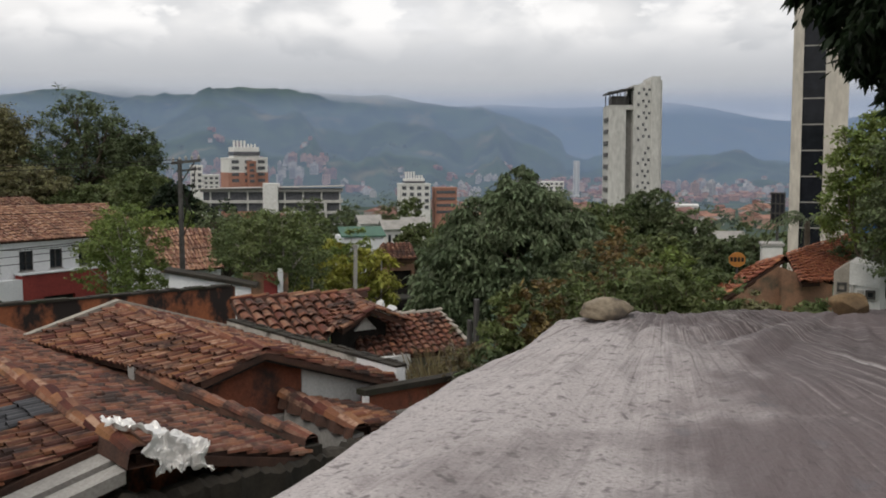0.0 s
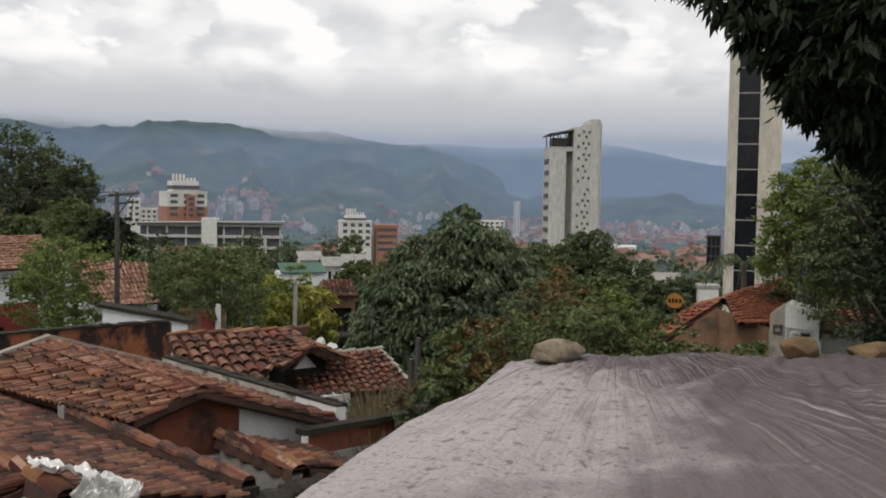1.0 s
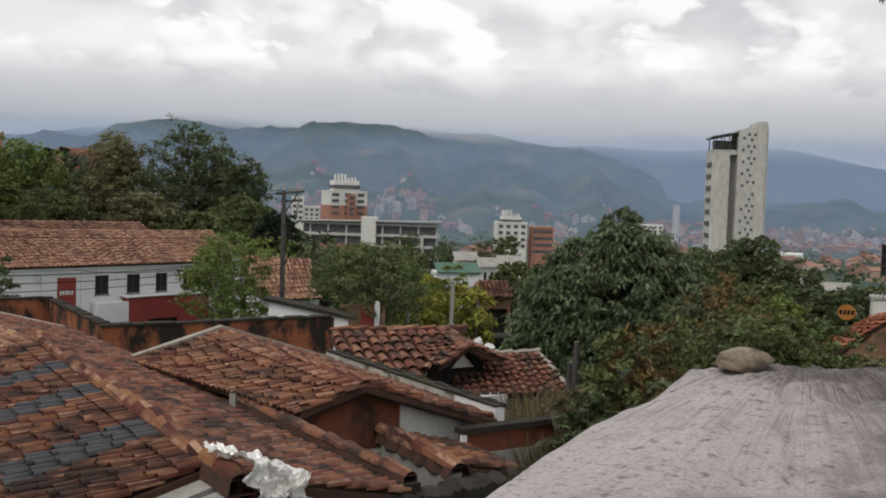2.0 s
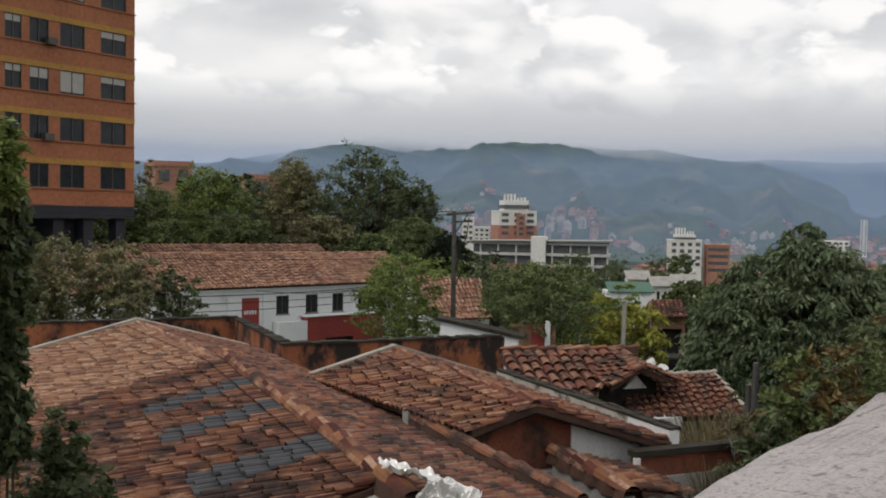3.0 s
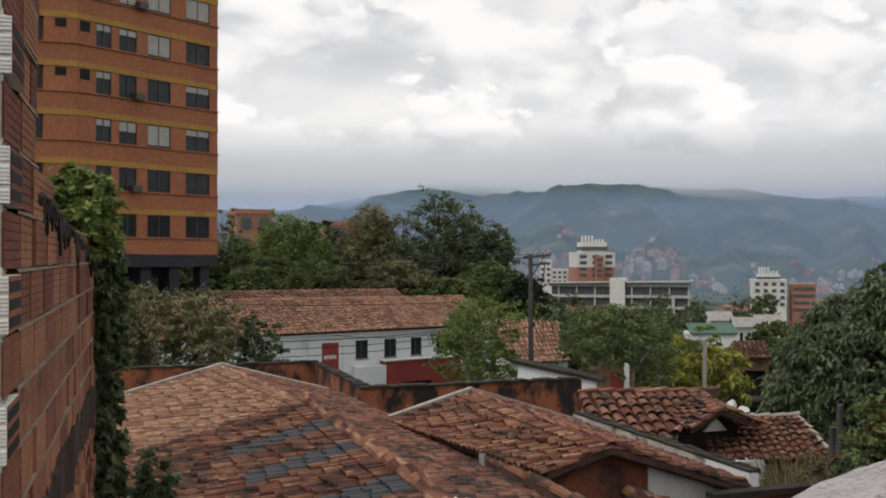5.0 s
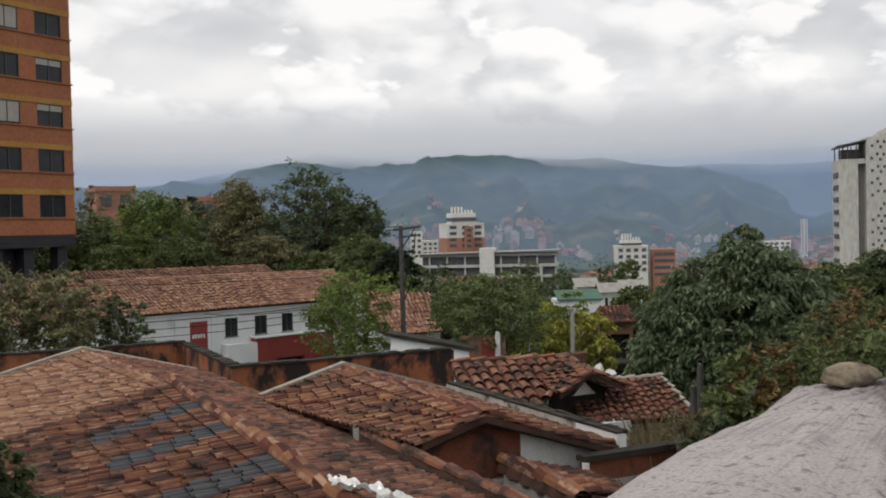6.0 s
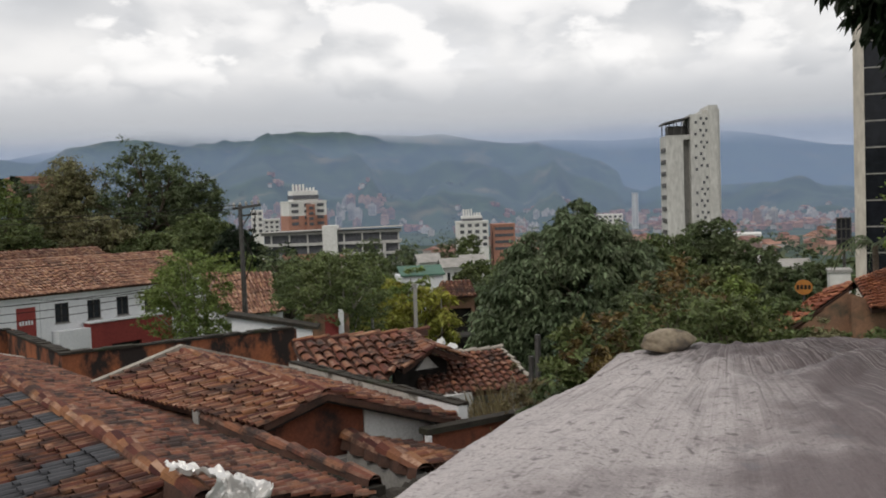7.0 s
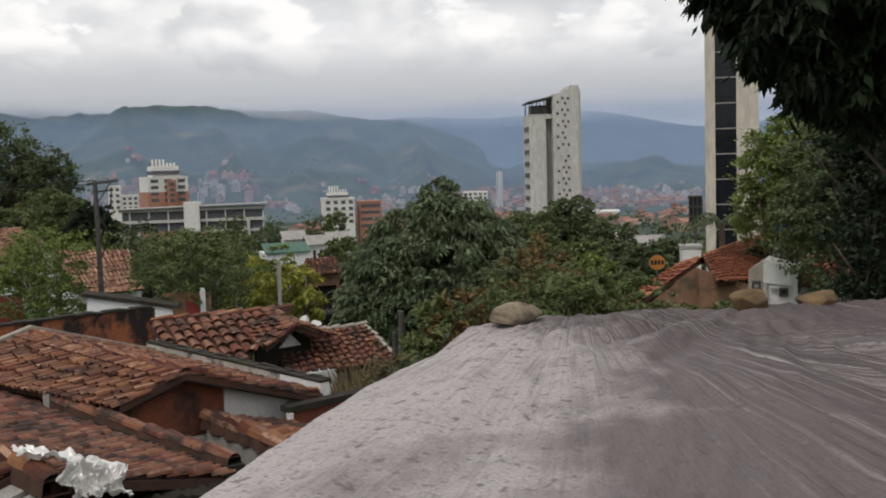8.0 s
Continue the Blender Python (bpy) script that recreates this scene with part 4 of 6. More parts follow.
def orange_building():
    m = Matrix.Translation((-38.65, 45.9, 0)) @ pose(0, 0, 0, 0, 0, 72.5)
    th = thing("apartment_building", m, "tall orange brick apartment block with ochre bands and dark windows", "building")
    z0, fh, nf, L = 9.1, 2.75, 9, 10.2
    bays = ((1.25, 2.3, 1), (2.79, 4.05, 1), (4.79, 6.5, 1), (7.65, 9.55, 1))
    turn = pose(0, 0, 0, 0, 0, 147.5)        # the angled facet
    rnd = random.Random(8)
    for f in range(nf):
        z = z0 + f * fh
        w = Geo()
        w.box(0, 0, z, L, 9, z + 1.0)
        wall = part("wall", w, ORANGE, th)
        xs = [0.0] + [v for b in bays for v in b[:2]] + [L]
        for a, b in zip(xs[::2], xs[1::2]):
            p = Geo()
            p.box(a, 0.02, z + 1.0, b, 9 if b == L else 0.3, z + 2.42)
            part("pier", p, ORANGE, th)
        # black filling for the unlit rooms behind the windows
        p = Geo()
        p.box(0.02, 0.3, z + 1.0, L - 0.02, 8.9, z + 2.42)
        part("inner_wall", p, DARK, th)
        o = Geo()
        o.box(-0.01, -0.012, z + 2.42, L + 0.012, 9.01, z + fh)
        part("band", o, OCHRE, th, "faded ochre band")
        s = Geo()
        s.box(-0.02, -0.09, z + 0.97, L + 0.05, 0.0, z + 1.04)
        part("ledge", s, ORANGE, th)
        for a, b, k in bays:
            window(th, a, z + 1.04, b - a, 1.38, 0.06, False, k, blind=rnd.choice((0, 0.3, 0.45, 0.9)) if f > 1 else 0)
        # angled facet to the side
        q = Geo()
        q.box(0, -9, z, 8, 0, z + 1.0, turn).box(0, -9, z + 1.0, 1.75, -0.02, z + 2.42, turn).box(1.75, -9, z + 1.0, 8, -0.35, z + 2.42, turn)
        part("wall", q, ORANGE, th)
        q = Geo()
        q.box(0, -9, z + 2.42, 8, 0.012, z + fh, turn)
        part("band", q, OCHRE, th, "faded ochre band")
        for xa, xb in ((1.85, 3.2), (4.0, 5.3), (6.0, 7.2)):
            part("window", Geo().box(xa, -0.4, z + 1.05, xb, -0.30, z + 2.38, turn), GLASS, th)
        if f >= 3:
            part("vent", Geo().box(0.55, -0.1, z + 1.9, 1.15, 0.01, z + 2.36, turn), DARK, th)
            part("vent", Geo().box(0.22, 0.0, z + 1.75, 0.85, 0.1, z + 2.36), DARK, th)
        q = Geo()
        q.box(0, 0, z + 0.97, 8, 0.09, z + 1.04, turn)
        part("ledge", q, ORANGE, th)
        if f in (1, 3, 5):
            ac = Geo()
            ac.box(0, 0, 0, 0.65, 0.42, 0.4).box(0.05, -0.015, 0.05, 0.42, 0.0, 0.36)
            part("air_conditioner", ac, STEEL, th, "grey box air conditioner", m=pose(3.4 + f * 0.1, -0.42, z + 0.98))
    g = Geo()
    g.box(0, 0, 8.35, L, 9, 9.1).box(-7, 0.4, 8.3, 0, 9, 9.1)
    part("beam", g, NAVY, th, "dark painted transfer beam")
    for x in (0.4, 2.6, 4.9, 7.0, 9.4):
        c = Geo()
        c.box(x - 0.35, 0.3, 2.0, x + 0.35, 1.0, 8.35)
        part("column", c, NAVY, th)
    g = Geo()
    g.box(5.0, 1.2, 2.0, 7.6, 6, 8.35).box(-6, 5, 2.0, 9.8, 5.3, 7.3)
    part("core", g, NAVY, th)


def white_house():
    m = Matrix.Translation((-27.5, 49.9, 0)) @ pose(0, 0, 0, 0, 0, 54.7)
    th = thing("house", m, "long two-storey white house with clay-tile roof and red trim", "house")
    g = Geo()
    x0, x1 = -9.0, 15.5
    holes = [(4.6, 5.45, 2.9, 4.0), (6.6, 7.45, 2.9, 4.0), (8.5, 9.3, 2.9, 4.0), (10.4, 11.2, 2.9, 4.0), (12.3, 13.1, 2.9, 4.0)]
    door = (2.35, 3.47, 1.9, 3.95)
    xs = sorted([x0, x1, door[0], door[1]] + [v for h in holes for v in h[:2]])
    for a, b in zip(xs[:-1], xs[1:]):
        o = next((h for h in holes + [door] if h[0] == a), None)
        if o:
            g.box(a, 0, -2, b, 0.2, o[2]).box(a, 0, o[3], b, 0.2, 4.55)
        else:
            g.box(a, 0, -2, b, 0.2, 4.55)
    g.box(x0, 8.0, -2, x1, 8.2, 4.55).box(x0, 0.2, -2, x0 + 0.2, 8, 4.55).box(x1 - 0.2, 0.2, -2, x1, 8, 4.55)
    part("wall", g, PAINT_WHITE, th)
    # black sheet for the unlit rooms behind the windows
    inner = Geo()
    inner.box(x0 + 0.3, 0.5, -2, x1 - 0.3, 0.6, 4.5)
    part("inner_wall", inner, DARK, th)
    e = Geo()
    e.box(x0, -0.28, 4.42, x1 + 0.2, 0.05, 4.56).box(x0, -0.14, 4.2, x1, 0.0, 4.42)
    part("cornice", e, PAINT_WHITE, th, "white moulded cornice")
    for a, b, c, d in holes:
        window(th, a, c, b - a, d - c, 0.06, True, 1)
    dr = Geo()
    dr.box(door[0], 0.02, door[2], door[1], 0.09, door[3])
    dd = part("door", dr, PAINT_RED, th, "red door panel with white lettering")
    bars = Geo()
    for i, w in enumerate((0.12, 0.1, 0.12, 0.1, 0.1)):
        bars.box(door[0] + 0.16 + i * 0.17, 0.005, 3.0, door[0] + 0.16 + i * 0.17 + w, 0.02, 3.22 + 0.03 * (i % 2))
    part("lettering", bars, PAINT_WHITE, dd)
    c = Geo()
    c.box(1.4, -0.05, -2, 2.1, 0.0, 4.2).box(3.7, -0.05, -2, 4.3, 0.0, 4.2)
    part("pilaster", c, PAINT_WHITE, th)
    p = Geo()
    p.box(6.3, -0.7, 1.4, 11.8, -0.01, 2.72).box(6.3, -0.7, -2, 7.6, -0.01, 1.4).box(9.6, -0.7, -2, 11.8, -0.01, 1.4)
    part("porch", p, PAINT_RED, th, "red painted porch")
    p = Geo()
    p.box(4.35, -0.72, -2, 6.3, -0.01, 2.5).box(6.2, -0.8, 2.72, 11.9, -0.01, 2.8)
    part("porch_wall", p, PAINT_WHITE, th)
    # black slab painted as the shade inside the porch
    p = Geo()
    p.box(7.6, -0.5, -2, 9.6, -0.4, 1.38)
    part("porch_recess", p, DARK, th)
    lp = Geo()
    lp.tube([(9.9, -0.02, 4.12), (9.9, -0.35, 4.2)], [0.03, 0.03], 6).box(9.75, -0.55, 4.05, 10.05, -0.3, 4.2)
    part("lamp", lp, STEEL, th, "black wall lamp")
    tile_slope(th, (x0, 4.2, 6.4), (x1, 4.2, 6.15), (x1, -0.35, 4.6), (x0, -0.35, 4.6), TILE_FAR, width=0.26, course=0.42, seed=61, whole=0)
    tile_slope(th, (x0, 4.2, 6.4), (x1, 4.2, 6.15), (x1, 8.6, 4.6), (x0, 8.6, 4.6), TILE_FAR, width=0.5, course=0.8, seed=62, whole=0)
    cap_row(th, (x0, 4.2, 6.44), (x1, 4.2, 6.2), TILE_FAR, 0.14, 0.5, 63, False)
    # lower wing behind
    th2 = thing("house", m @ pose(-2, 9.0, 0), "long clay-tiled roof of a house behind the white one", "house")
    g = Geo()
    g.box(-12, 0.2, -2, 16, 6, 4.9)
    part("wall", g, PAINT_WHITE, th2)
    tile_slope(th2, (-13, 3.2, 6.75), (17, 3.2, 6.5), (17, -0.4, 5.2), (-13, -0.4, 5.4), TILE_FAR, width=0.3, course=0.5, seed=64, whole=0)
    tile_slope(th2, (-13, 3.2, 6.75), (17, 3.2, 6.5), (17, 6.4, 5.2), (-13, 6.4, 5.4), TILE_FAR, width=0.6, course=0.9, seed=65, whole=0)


def small_houses():
    # tile roof seen behind the utility pole
    th = thing("house", frame_at(-14.4, 52, 0, 18), "small house with a steep clay-tile roof behind the pole", "house")
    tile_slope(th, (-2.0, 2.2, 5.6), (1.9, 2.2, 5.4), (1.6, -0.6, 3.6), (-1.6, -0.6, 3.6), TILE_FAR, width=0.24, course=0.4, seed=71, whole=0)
    g = Geo()
    g.box(-1.8, -0.2, -1, 1.6, 2.2, 3.6).box(-2.3, 2.2, -1, -1.9, 2.6, 5.6)
    part("wall", g, PAINT_WHITE, th)
    # white shed with a sloping edge
    th = thing("shed", frame_at(-13.4, 36, 0, -8), "white-walled shed with a low dark sloping roof", "shed")
    g = Geo()
    g.prism([(-1.35, 0), (1.5, 0), (1.5, 4.5), (0.4, 4.72), (-1.35, 5.05)], 0, 0.15, "y")
    part("wall", g, PAINT_WHITE, th)
    g = Geo()
    g.prism([(-1.5, 5.1), (0.4, 4.76), (1.7, 4.52), (1.7, 4.62), (0.4, 4.88), (-1.5, 5.22)], -0.12, 0.9, "y")
    part("roof", g, MOSS, th, "dark weathered roof")
    # red door between white posts
    th = thing("doorway", frame_at(-9.8, 38, 0, 0), "red door beside a white post under the trees", "doorway")
    g = Geo()
    g.box(-0.32, 0, 1.0, 0.18, 0.08, 4.72)
    part("door", g, PAINT_RED, th)
    g = Geo()
    g.box(0.2, -0.06, 0.6, 0.4, 0.16, 4.95)
    part("post", g, PAINT_WHITE, th)
    g = Geo()
    g.box(-1.1, 0.1, 0.6, 0.6, 0.3, 4.8)
    part("wall", g, BROWNWALL, th)
    # tiled lean-to on the street
    th = thing("house", frame_at(-2.5, 50, 0, 6), "small clay-roofed house front with a dark doorway", "house")
    tile_slope(th, (-0.8, 1.6, 4.75), (0.75, 1.6, 4.75), (0.85, -0.5, 4.15), (-0.9, -0.5, 4.15), TILE, width=0.22, course=0.36, seed=72, whole=0)
    g = Geo()
    g.box(-0.8, 0, -1, -0.55, 1.6, 4.1).box(0.6, 0, -1, 0.75, 1.6, 4.1).box(-0.55, 0, 3.5, 0.6, 1.6, 4.1)
    part("wall", g, BROWNWALL, th)
    # black slab painted as the shade inside the doorway
    g = Geo()
    g.box(-0.55, 0.4, -1, 0.6, 0.5, 3.5)
    part("doorway", g, DARK, th)
    g = Geo()
    g.box(-1.3, -1.2, 2.2, 1.3, 0, 2.3)
    part("canopy", g, STEEL, th)
    for x in (-1.2, 0.95):
        g = Geo()
        g.box(x, -1.15, -1, x + 0.12, -1.05, 2.2)
        part("post", g, PAINT_WHITE, th)
    # green sheet roof and white neighbours
    th = thing("house", frame_at(-4.8, 110, -4, 10), "white house with a green sheet-metal roof", "house")
    g = Geo()
    g.prism([(-2.8, 4.85), (0, 5.7), (0, 5.85), (-2.8, 5.0)], -2.5, 2.4, "x")
    part("roof", g, GREEN_SHEET, th, "green sheet-metal roof")
    g = Geo()
    g.box(-2.3, -2.6, -3, 2.2, 3, 4.8)
    part("wall", g, PAINT_WHITE, th)
    for az, r, z, w, h, mt, lab in ((-4.2, 135, -5, 2.6, 5.6, FARWHITE, "small flat-roofed white house"), (-2.9, 125, -4.5, 2.2, 5.0, FARWHITE, "small white house among trees"), (-2.7, 95, -3.5, 2.0, 3.4, FARBRICK, "small brick house among trees"),
                                    (-1.6, 140, -6, 3, 6.0, FARWHITE, "pale low house among trees"), (14.6, 170, -8, 5, 5, FARWHITE, "pale low house among trees"), (16.0, 130, -6, 4, 5, FARWHITE, "pale low house among trees"), (15.2, 95, -4, 3, 5.2, FARWHITE, "pale low house among trees")):
        th = thing("house", frame_at(az, r, z, 12), lab, "house")
        g = Geo()
        g.box(-w / 2, 0, -3, w / 2, w, h)
        part("wall", g, mt, th)
        g = Geo()
        g.prism([(-0.6, h), (w / 2, h + 0.9), (w + 0.6, h), (w / 2, h + 1.1)], -w / 2 - 0.4, w / 2 + 0.4, "x")
        part("roof", g, TILE_FAR if mt is FARBRICK else CONCRETE, th)
        for x in (-0.28, 0.12):
            window(th, x * w, h - 1.8, 0.16 * w, 1.1, -0.05, False, 0)


def tower():
    """Pale slab tower with a scatter of small square windows."""
    th = thing("tower", frame_at(10.9, 260, -20, 9), "tall pale concrete tower with scattered small square windows", "tower")
    g = Geo()
    g.box(-6.9, 0, 0, -2.6, 12, 43.2)
    part("side_block", g, GREYWHITE, th)
    g = Geo()
    g.box(-2.6, 2.2, 0, -0.9, 12, 42.0)
    part("recess", g, CONCRETE, th)
    g = Geo()
    g.box(-2.6, 0.0, 42.0, -0.9, 3, 43.2).box(-0.9, -0.6, 0, 3.6, 12, 48.2).box(2.2, 0.6, 48.2, 3.6, 12, 49.2)
    part("window_wall", g, GREYWHITE, th)
    g = Geo()
    g.box(3.6, -0.9, 0, 5.9, 12, 50.3)
    part("fin", g, GREYWHITE, th)
    g = Geo()
    g.box(5.9, -0.4, 0, 6.4, 12, 49.4)
    part("edge_fin", g, GREYWHITE, th)
    for i in range(17):
        z = 46.2 - i * 2.95
        for x, dz in ((0.1, 0), (1.35, 0.95), (2.0, -0.35), (2.75, 0.85)):
            if (i * 7 + int(x * 10)) % 6 == 0:
                continue
            w = Geo()
            x2 = x if i % 2 else x + 0.12
            w.box(x2, -0.66, z + dz - 0.42, x2 + 0.58, -0.58, z + dz + 0.28)
            part("window", w, FAR_WIN, th)
    r = Geo()
    r.prism([(-7.4, 46.0), (-0.9, 47.3), (-0.9, 47.7), (-7.4, 46.4)], -1.0, 10, "y")
    part("canopy", r, STEEL, th, "dark sloping canopy over the roof terrace")
    for x in (-6.8, -4.9, -3.0, -1.2):
        for y in (-0.5, 8):
            p = Geo()
            p.box(x - 0.12, y, 43.2, x + 0.12, y + 0.24, 46.6)
            part("post", p, STEEL, th)
    p = Geo()
    p.box(-6.9, -0.1, 44.2, -0.9, 0.0, 44.35).box(-6.0, 3, 43.2, -1.5, 8, 45.6)
    part("railing", p, STEEL, th)
    for i in range(14):
        p = Geo()
        p.box(-7.12, 1, i * 3, -6.9, 9, i * 3 + 1.1)
        part("balcony", p, STEEL, th)


# grey instead of black: haze of the distance is in the glass colour
FAR_WIN = glassy("small_hazed_windows", (0.070, 0.071, 0.078), 0.25)


def glass_tower():
    th = thing("tower", frame_at(20.04, 125, -8, 0), "tall beige office tower with a strip of black glass", "tower")
    g = Geo()
    g.box(-1.92, 0, 0, -0.74, 12, 52)
    part("pier", g, BEIGE, th)
    g = Geo()
    g.box(1.72, 0.1, 0, 4.3, 12, 52)
    part("wall", g, BEIGE, th)
    for i in range(17):
        z = 3.05 * i
        g = Geo()
        g.box(-0.74, 0.55, z, 1.72, 0.7, z + 2.9)
        part("pane", g, BLACK_GLASS, th, "black reflective glass")
        g = Geo()
        g.box(-0.74, 0.45, z + 2.9, 1.72, 0.75, z + 3.05)
        part("transom", g, CONCRETE, th, "pale transom")
    g = Geo()
    g.box(-0.7, 0.8, 0, 1.7, 11, 51.8)
    part("core", g, DARK, th)
    # dark slender structure and white hut in front of it
    th = thing("billboard", frame_at(18.6, 150, -8), "dark tall billboard frame seen from behind", "billboard")
    g = Geo()
    for x in (-1.0, -0.4, 0.2, 0.8):
        g.box(x, 0, 8, x + 0.15, 0.3, 12.6)
    for z in (8.0, 9.4, 10.8, 12.3):
        g.box(-1.05, 0.05, z, 1.0, 0.25, z + 0.2)
    part("lattice", g, STEEL, th)
    g = Geo()
    g.box(-1.0, 0.35, 8.2, 1.0, 0.45, 12.4)
    part("panel", g, NAVY, th)
    g = Geo()
    g.tube([(0, 0.2, -4), (0, 0.2, 8.2)], [0.25, 0.2], 8)
    part("pole", g, STEEL, th)
    th = thing("shed", frame_at(18.4, 75, -3, 5), "small white flat-roofed shed", "shed")
    g = Geo()
    g.box(-0.7, 0, -2, 0.7, 2, 5.9)
    part("wall", g, FARWHITE, th)
    g = Geo()
    g.box(-0.8, -0.1, 5.9, 0.8, 2.1, 6.1)
    part("roof", g, CONCRETE, th)


def block_building(name, az, r, z, turn, w, d, h, floors, bays, wall, label, brick_to=0, brick=None, head=0, strip=False):
    """A mid-distance block: storeys with windows, roof parapet, plant room."""
    th = thing(name, frame_at(az, r, z, turn), label, "building")
    g = Geo()
    g.box(-w / 2, 0, -14, w / 2, d, h)
    part("wall", g, wall, th)
    if brick_to:
        g = Geo()
        g.box(-w / 2 - 0.1, -0.1, -14, w / 2 + 0.1, d, brick_to)
        part("brick_wall", g, brick, th, "brick-faced lower storeys")
    fh = h / floors
    for f in range(floors):
        zz = f * fh + fh * 0.35
        if strip:
            p = Geo()
            p.box(-w / 2 + 0.6, -0.16, zz, w / 2 - 0.6, -0.04, zz + fh * 0.42)
            part("window", p, FAR_WIN, th)
            continue
        for b in range(bays):
            x = -w / 2 + w * (b + 0.5) / bays
            p = Geo()
            p.box(x - w / bays * 0.27, -0.2, zz, x + w / bays * 0.27, -0.05, zz + fh * 0.5)
            part("window", p, FAR_WIN, th)
    g = Geo()
    g.box(-w / 2 - 0.15, -0.15, h, w / 2 + 0.15, d + 0.15, h + 0.7)
    part("parapet", g, wall, th)
    if head:
        g = Geo()
        g.box(-w * 0.33, d * 0.2, h + 0.7, w * 0.33, d * 0.8, h + head)
        part("plant_room", g, wall, th)
        g = Geo()
        g.box(-w * 0.34, d * 0.15, h + head * 0.3, w * 0.34, d * 0.82, h + head * 0.62)
        part("dark_storey", g, FAR_WIN, th)
        for i in range(7):
            g = Geo()
            x = -w * 0.3 + i * w * 0.09
            g.box(x, d * 0.3, h + head, x + 0.5, d * 0.4, h + head + (2.6 if i < 4 else 1.2))
            part("mast", g, wall, th)
    return th


def mid_city():
    block_building("apartment_building", -11.05, 400, 0, 14, 15.5, 14, 9.8, 4, 3, FARWHITE, "white and brick apartment block with a dark top storey", 4.6, FARBRICK, 4.8)
    th = block_building("balcony_tower", -10.85, 398.5, 0, 14, 3.2, 2, 8.4, 4, 1, FARBRICK, "brick stair tower with dark balconies")
    block_building("apartment_building", -13.9, 430, -3, 0, 5.0, 8, 9.8, 4, 2, FARWHITE, "white stepped apartment block")
    block_building("apartment_building", -13.1, 425, -3, 0, 6.5, 8, 5.8, 3, 3, FARWHITE, "white stepped apartment block")
    # long office building with horizontal decks
    th = thing("office_building", frame_at(-9.8, 330, -12, -6), "long low grey office building with open decks and white stair tower", "building")
    for f in range(3):
        z = 11.0 - f * 3.6
        g = Geo()
        g.box(-23 if f < 2 else 4, 0, z, 23, 12, z + 0.9)
        part("deck", g, GREYWHITE if f else CONCRETE, th, "pale concrete deck")
        g = Geo()
        g.box(-22 if f < 2 else 5, 1.0, z - 2.7, 22, 11, z)
        part("glazing", g, FAR_WIN, th)
        for x in range(-20, 23, 6):
            if f == 2 and x < 5:
                continue
            c = Geo()
            c.box(x, 0.5, z - 2.7, x + 0.5, 1.0, z)
            part("column", c, GREYWHITE, th)
    g = Geo()
    g.prism([(-23.5, 11.9), (23.5, 12.7), (23.5, 12.9), (-23.5, 12.1)], -1, 13, "y")
    part("roof", g, CONCRETE, th)
    g = Geo()
    g.box(-2.6, -1.6, 0, 2.2, 6, 13.8)
    part("stair_tower", g, FARWHITE, th, "white stair tower")
    g = Geo()
    g.box(17, -0.5, -12, 18, 4, 8).box(-23, 2, -12, 23, 12, 0.4)
    part("base", g, GREYWHITE, th)
    block_building("apartment_building", -1.6, 380, -10, 8, 11.5, 10, 9.8, 4, 4, FARWHITE, "white apartment block with a rooftop room", head=2.6)
    block_building("office_building", 0.15, 385, -12, 8, 8.5, 9, 10.2, 4, 1, FARBRICK, "brick office block with long dark window strips", strip=True)
    block_building("apartment_building", 6.2, 900, -28, 0, 22, 18, 18, 5, 5, FARWHITE, "white low commercial building in the valley")
    block_building("warehouse", 13.4, 700, -33, 0, 24, 30, 11, 2, 6, FARWHITE, "long white warehouse in the valley")
    block_building("apartment_building", -30.5, 140, 6, 10, 5.0, 8, 8.8, 3, 2, FARBRICK, "brick apartment block above the trees")
    block_building("apartment_building", -24.9, 150, 6, 10, 8.5, 8, 7.6, 3, 2, FARBRICK, "brick apartment block above the trees")
    block_building("tower", 7.6, 1500, -42, 0, 9, 9, 50, 14, 2, FARWHITE, "slender pale tower far down the valley")


BLUE = surface("blue_plastic", (0.03, 0.16, 0.42), (0.025, 0.12, 0.34), 4, 0.5, 0.1)
TILE_RED = surface("roof_tile_red", (0.36, 0.135, 0.075), (0.25, 0.095, 0.055), 1.2, 0.92, 0.3, 38, dirt=(0.09, 0.05, 0.04), dirt_scale=1.6, dirt_cut=0.56, piece=0.35)


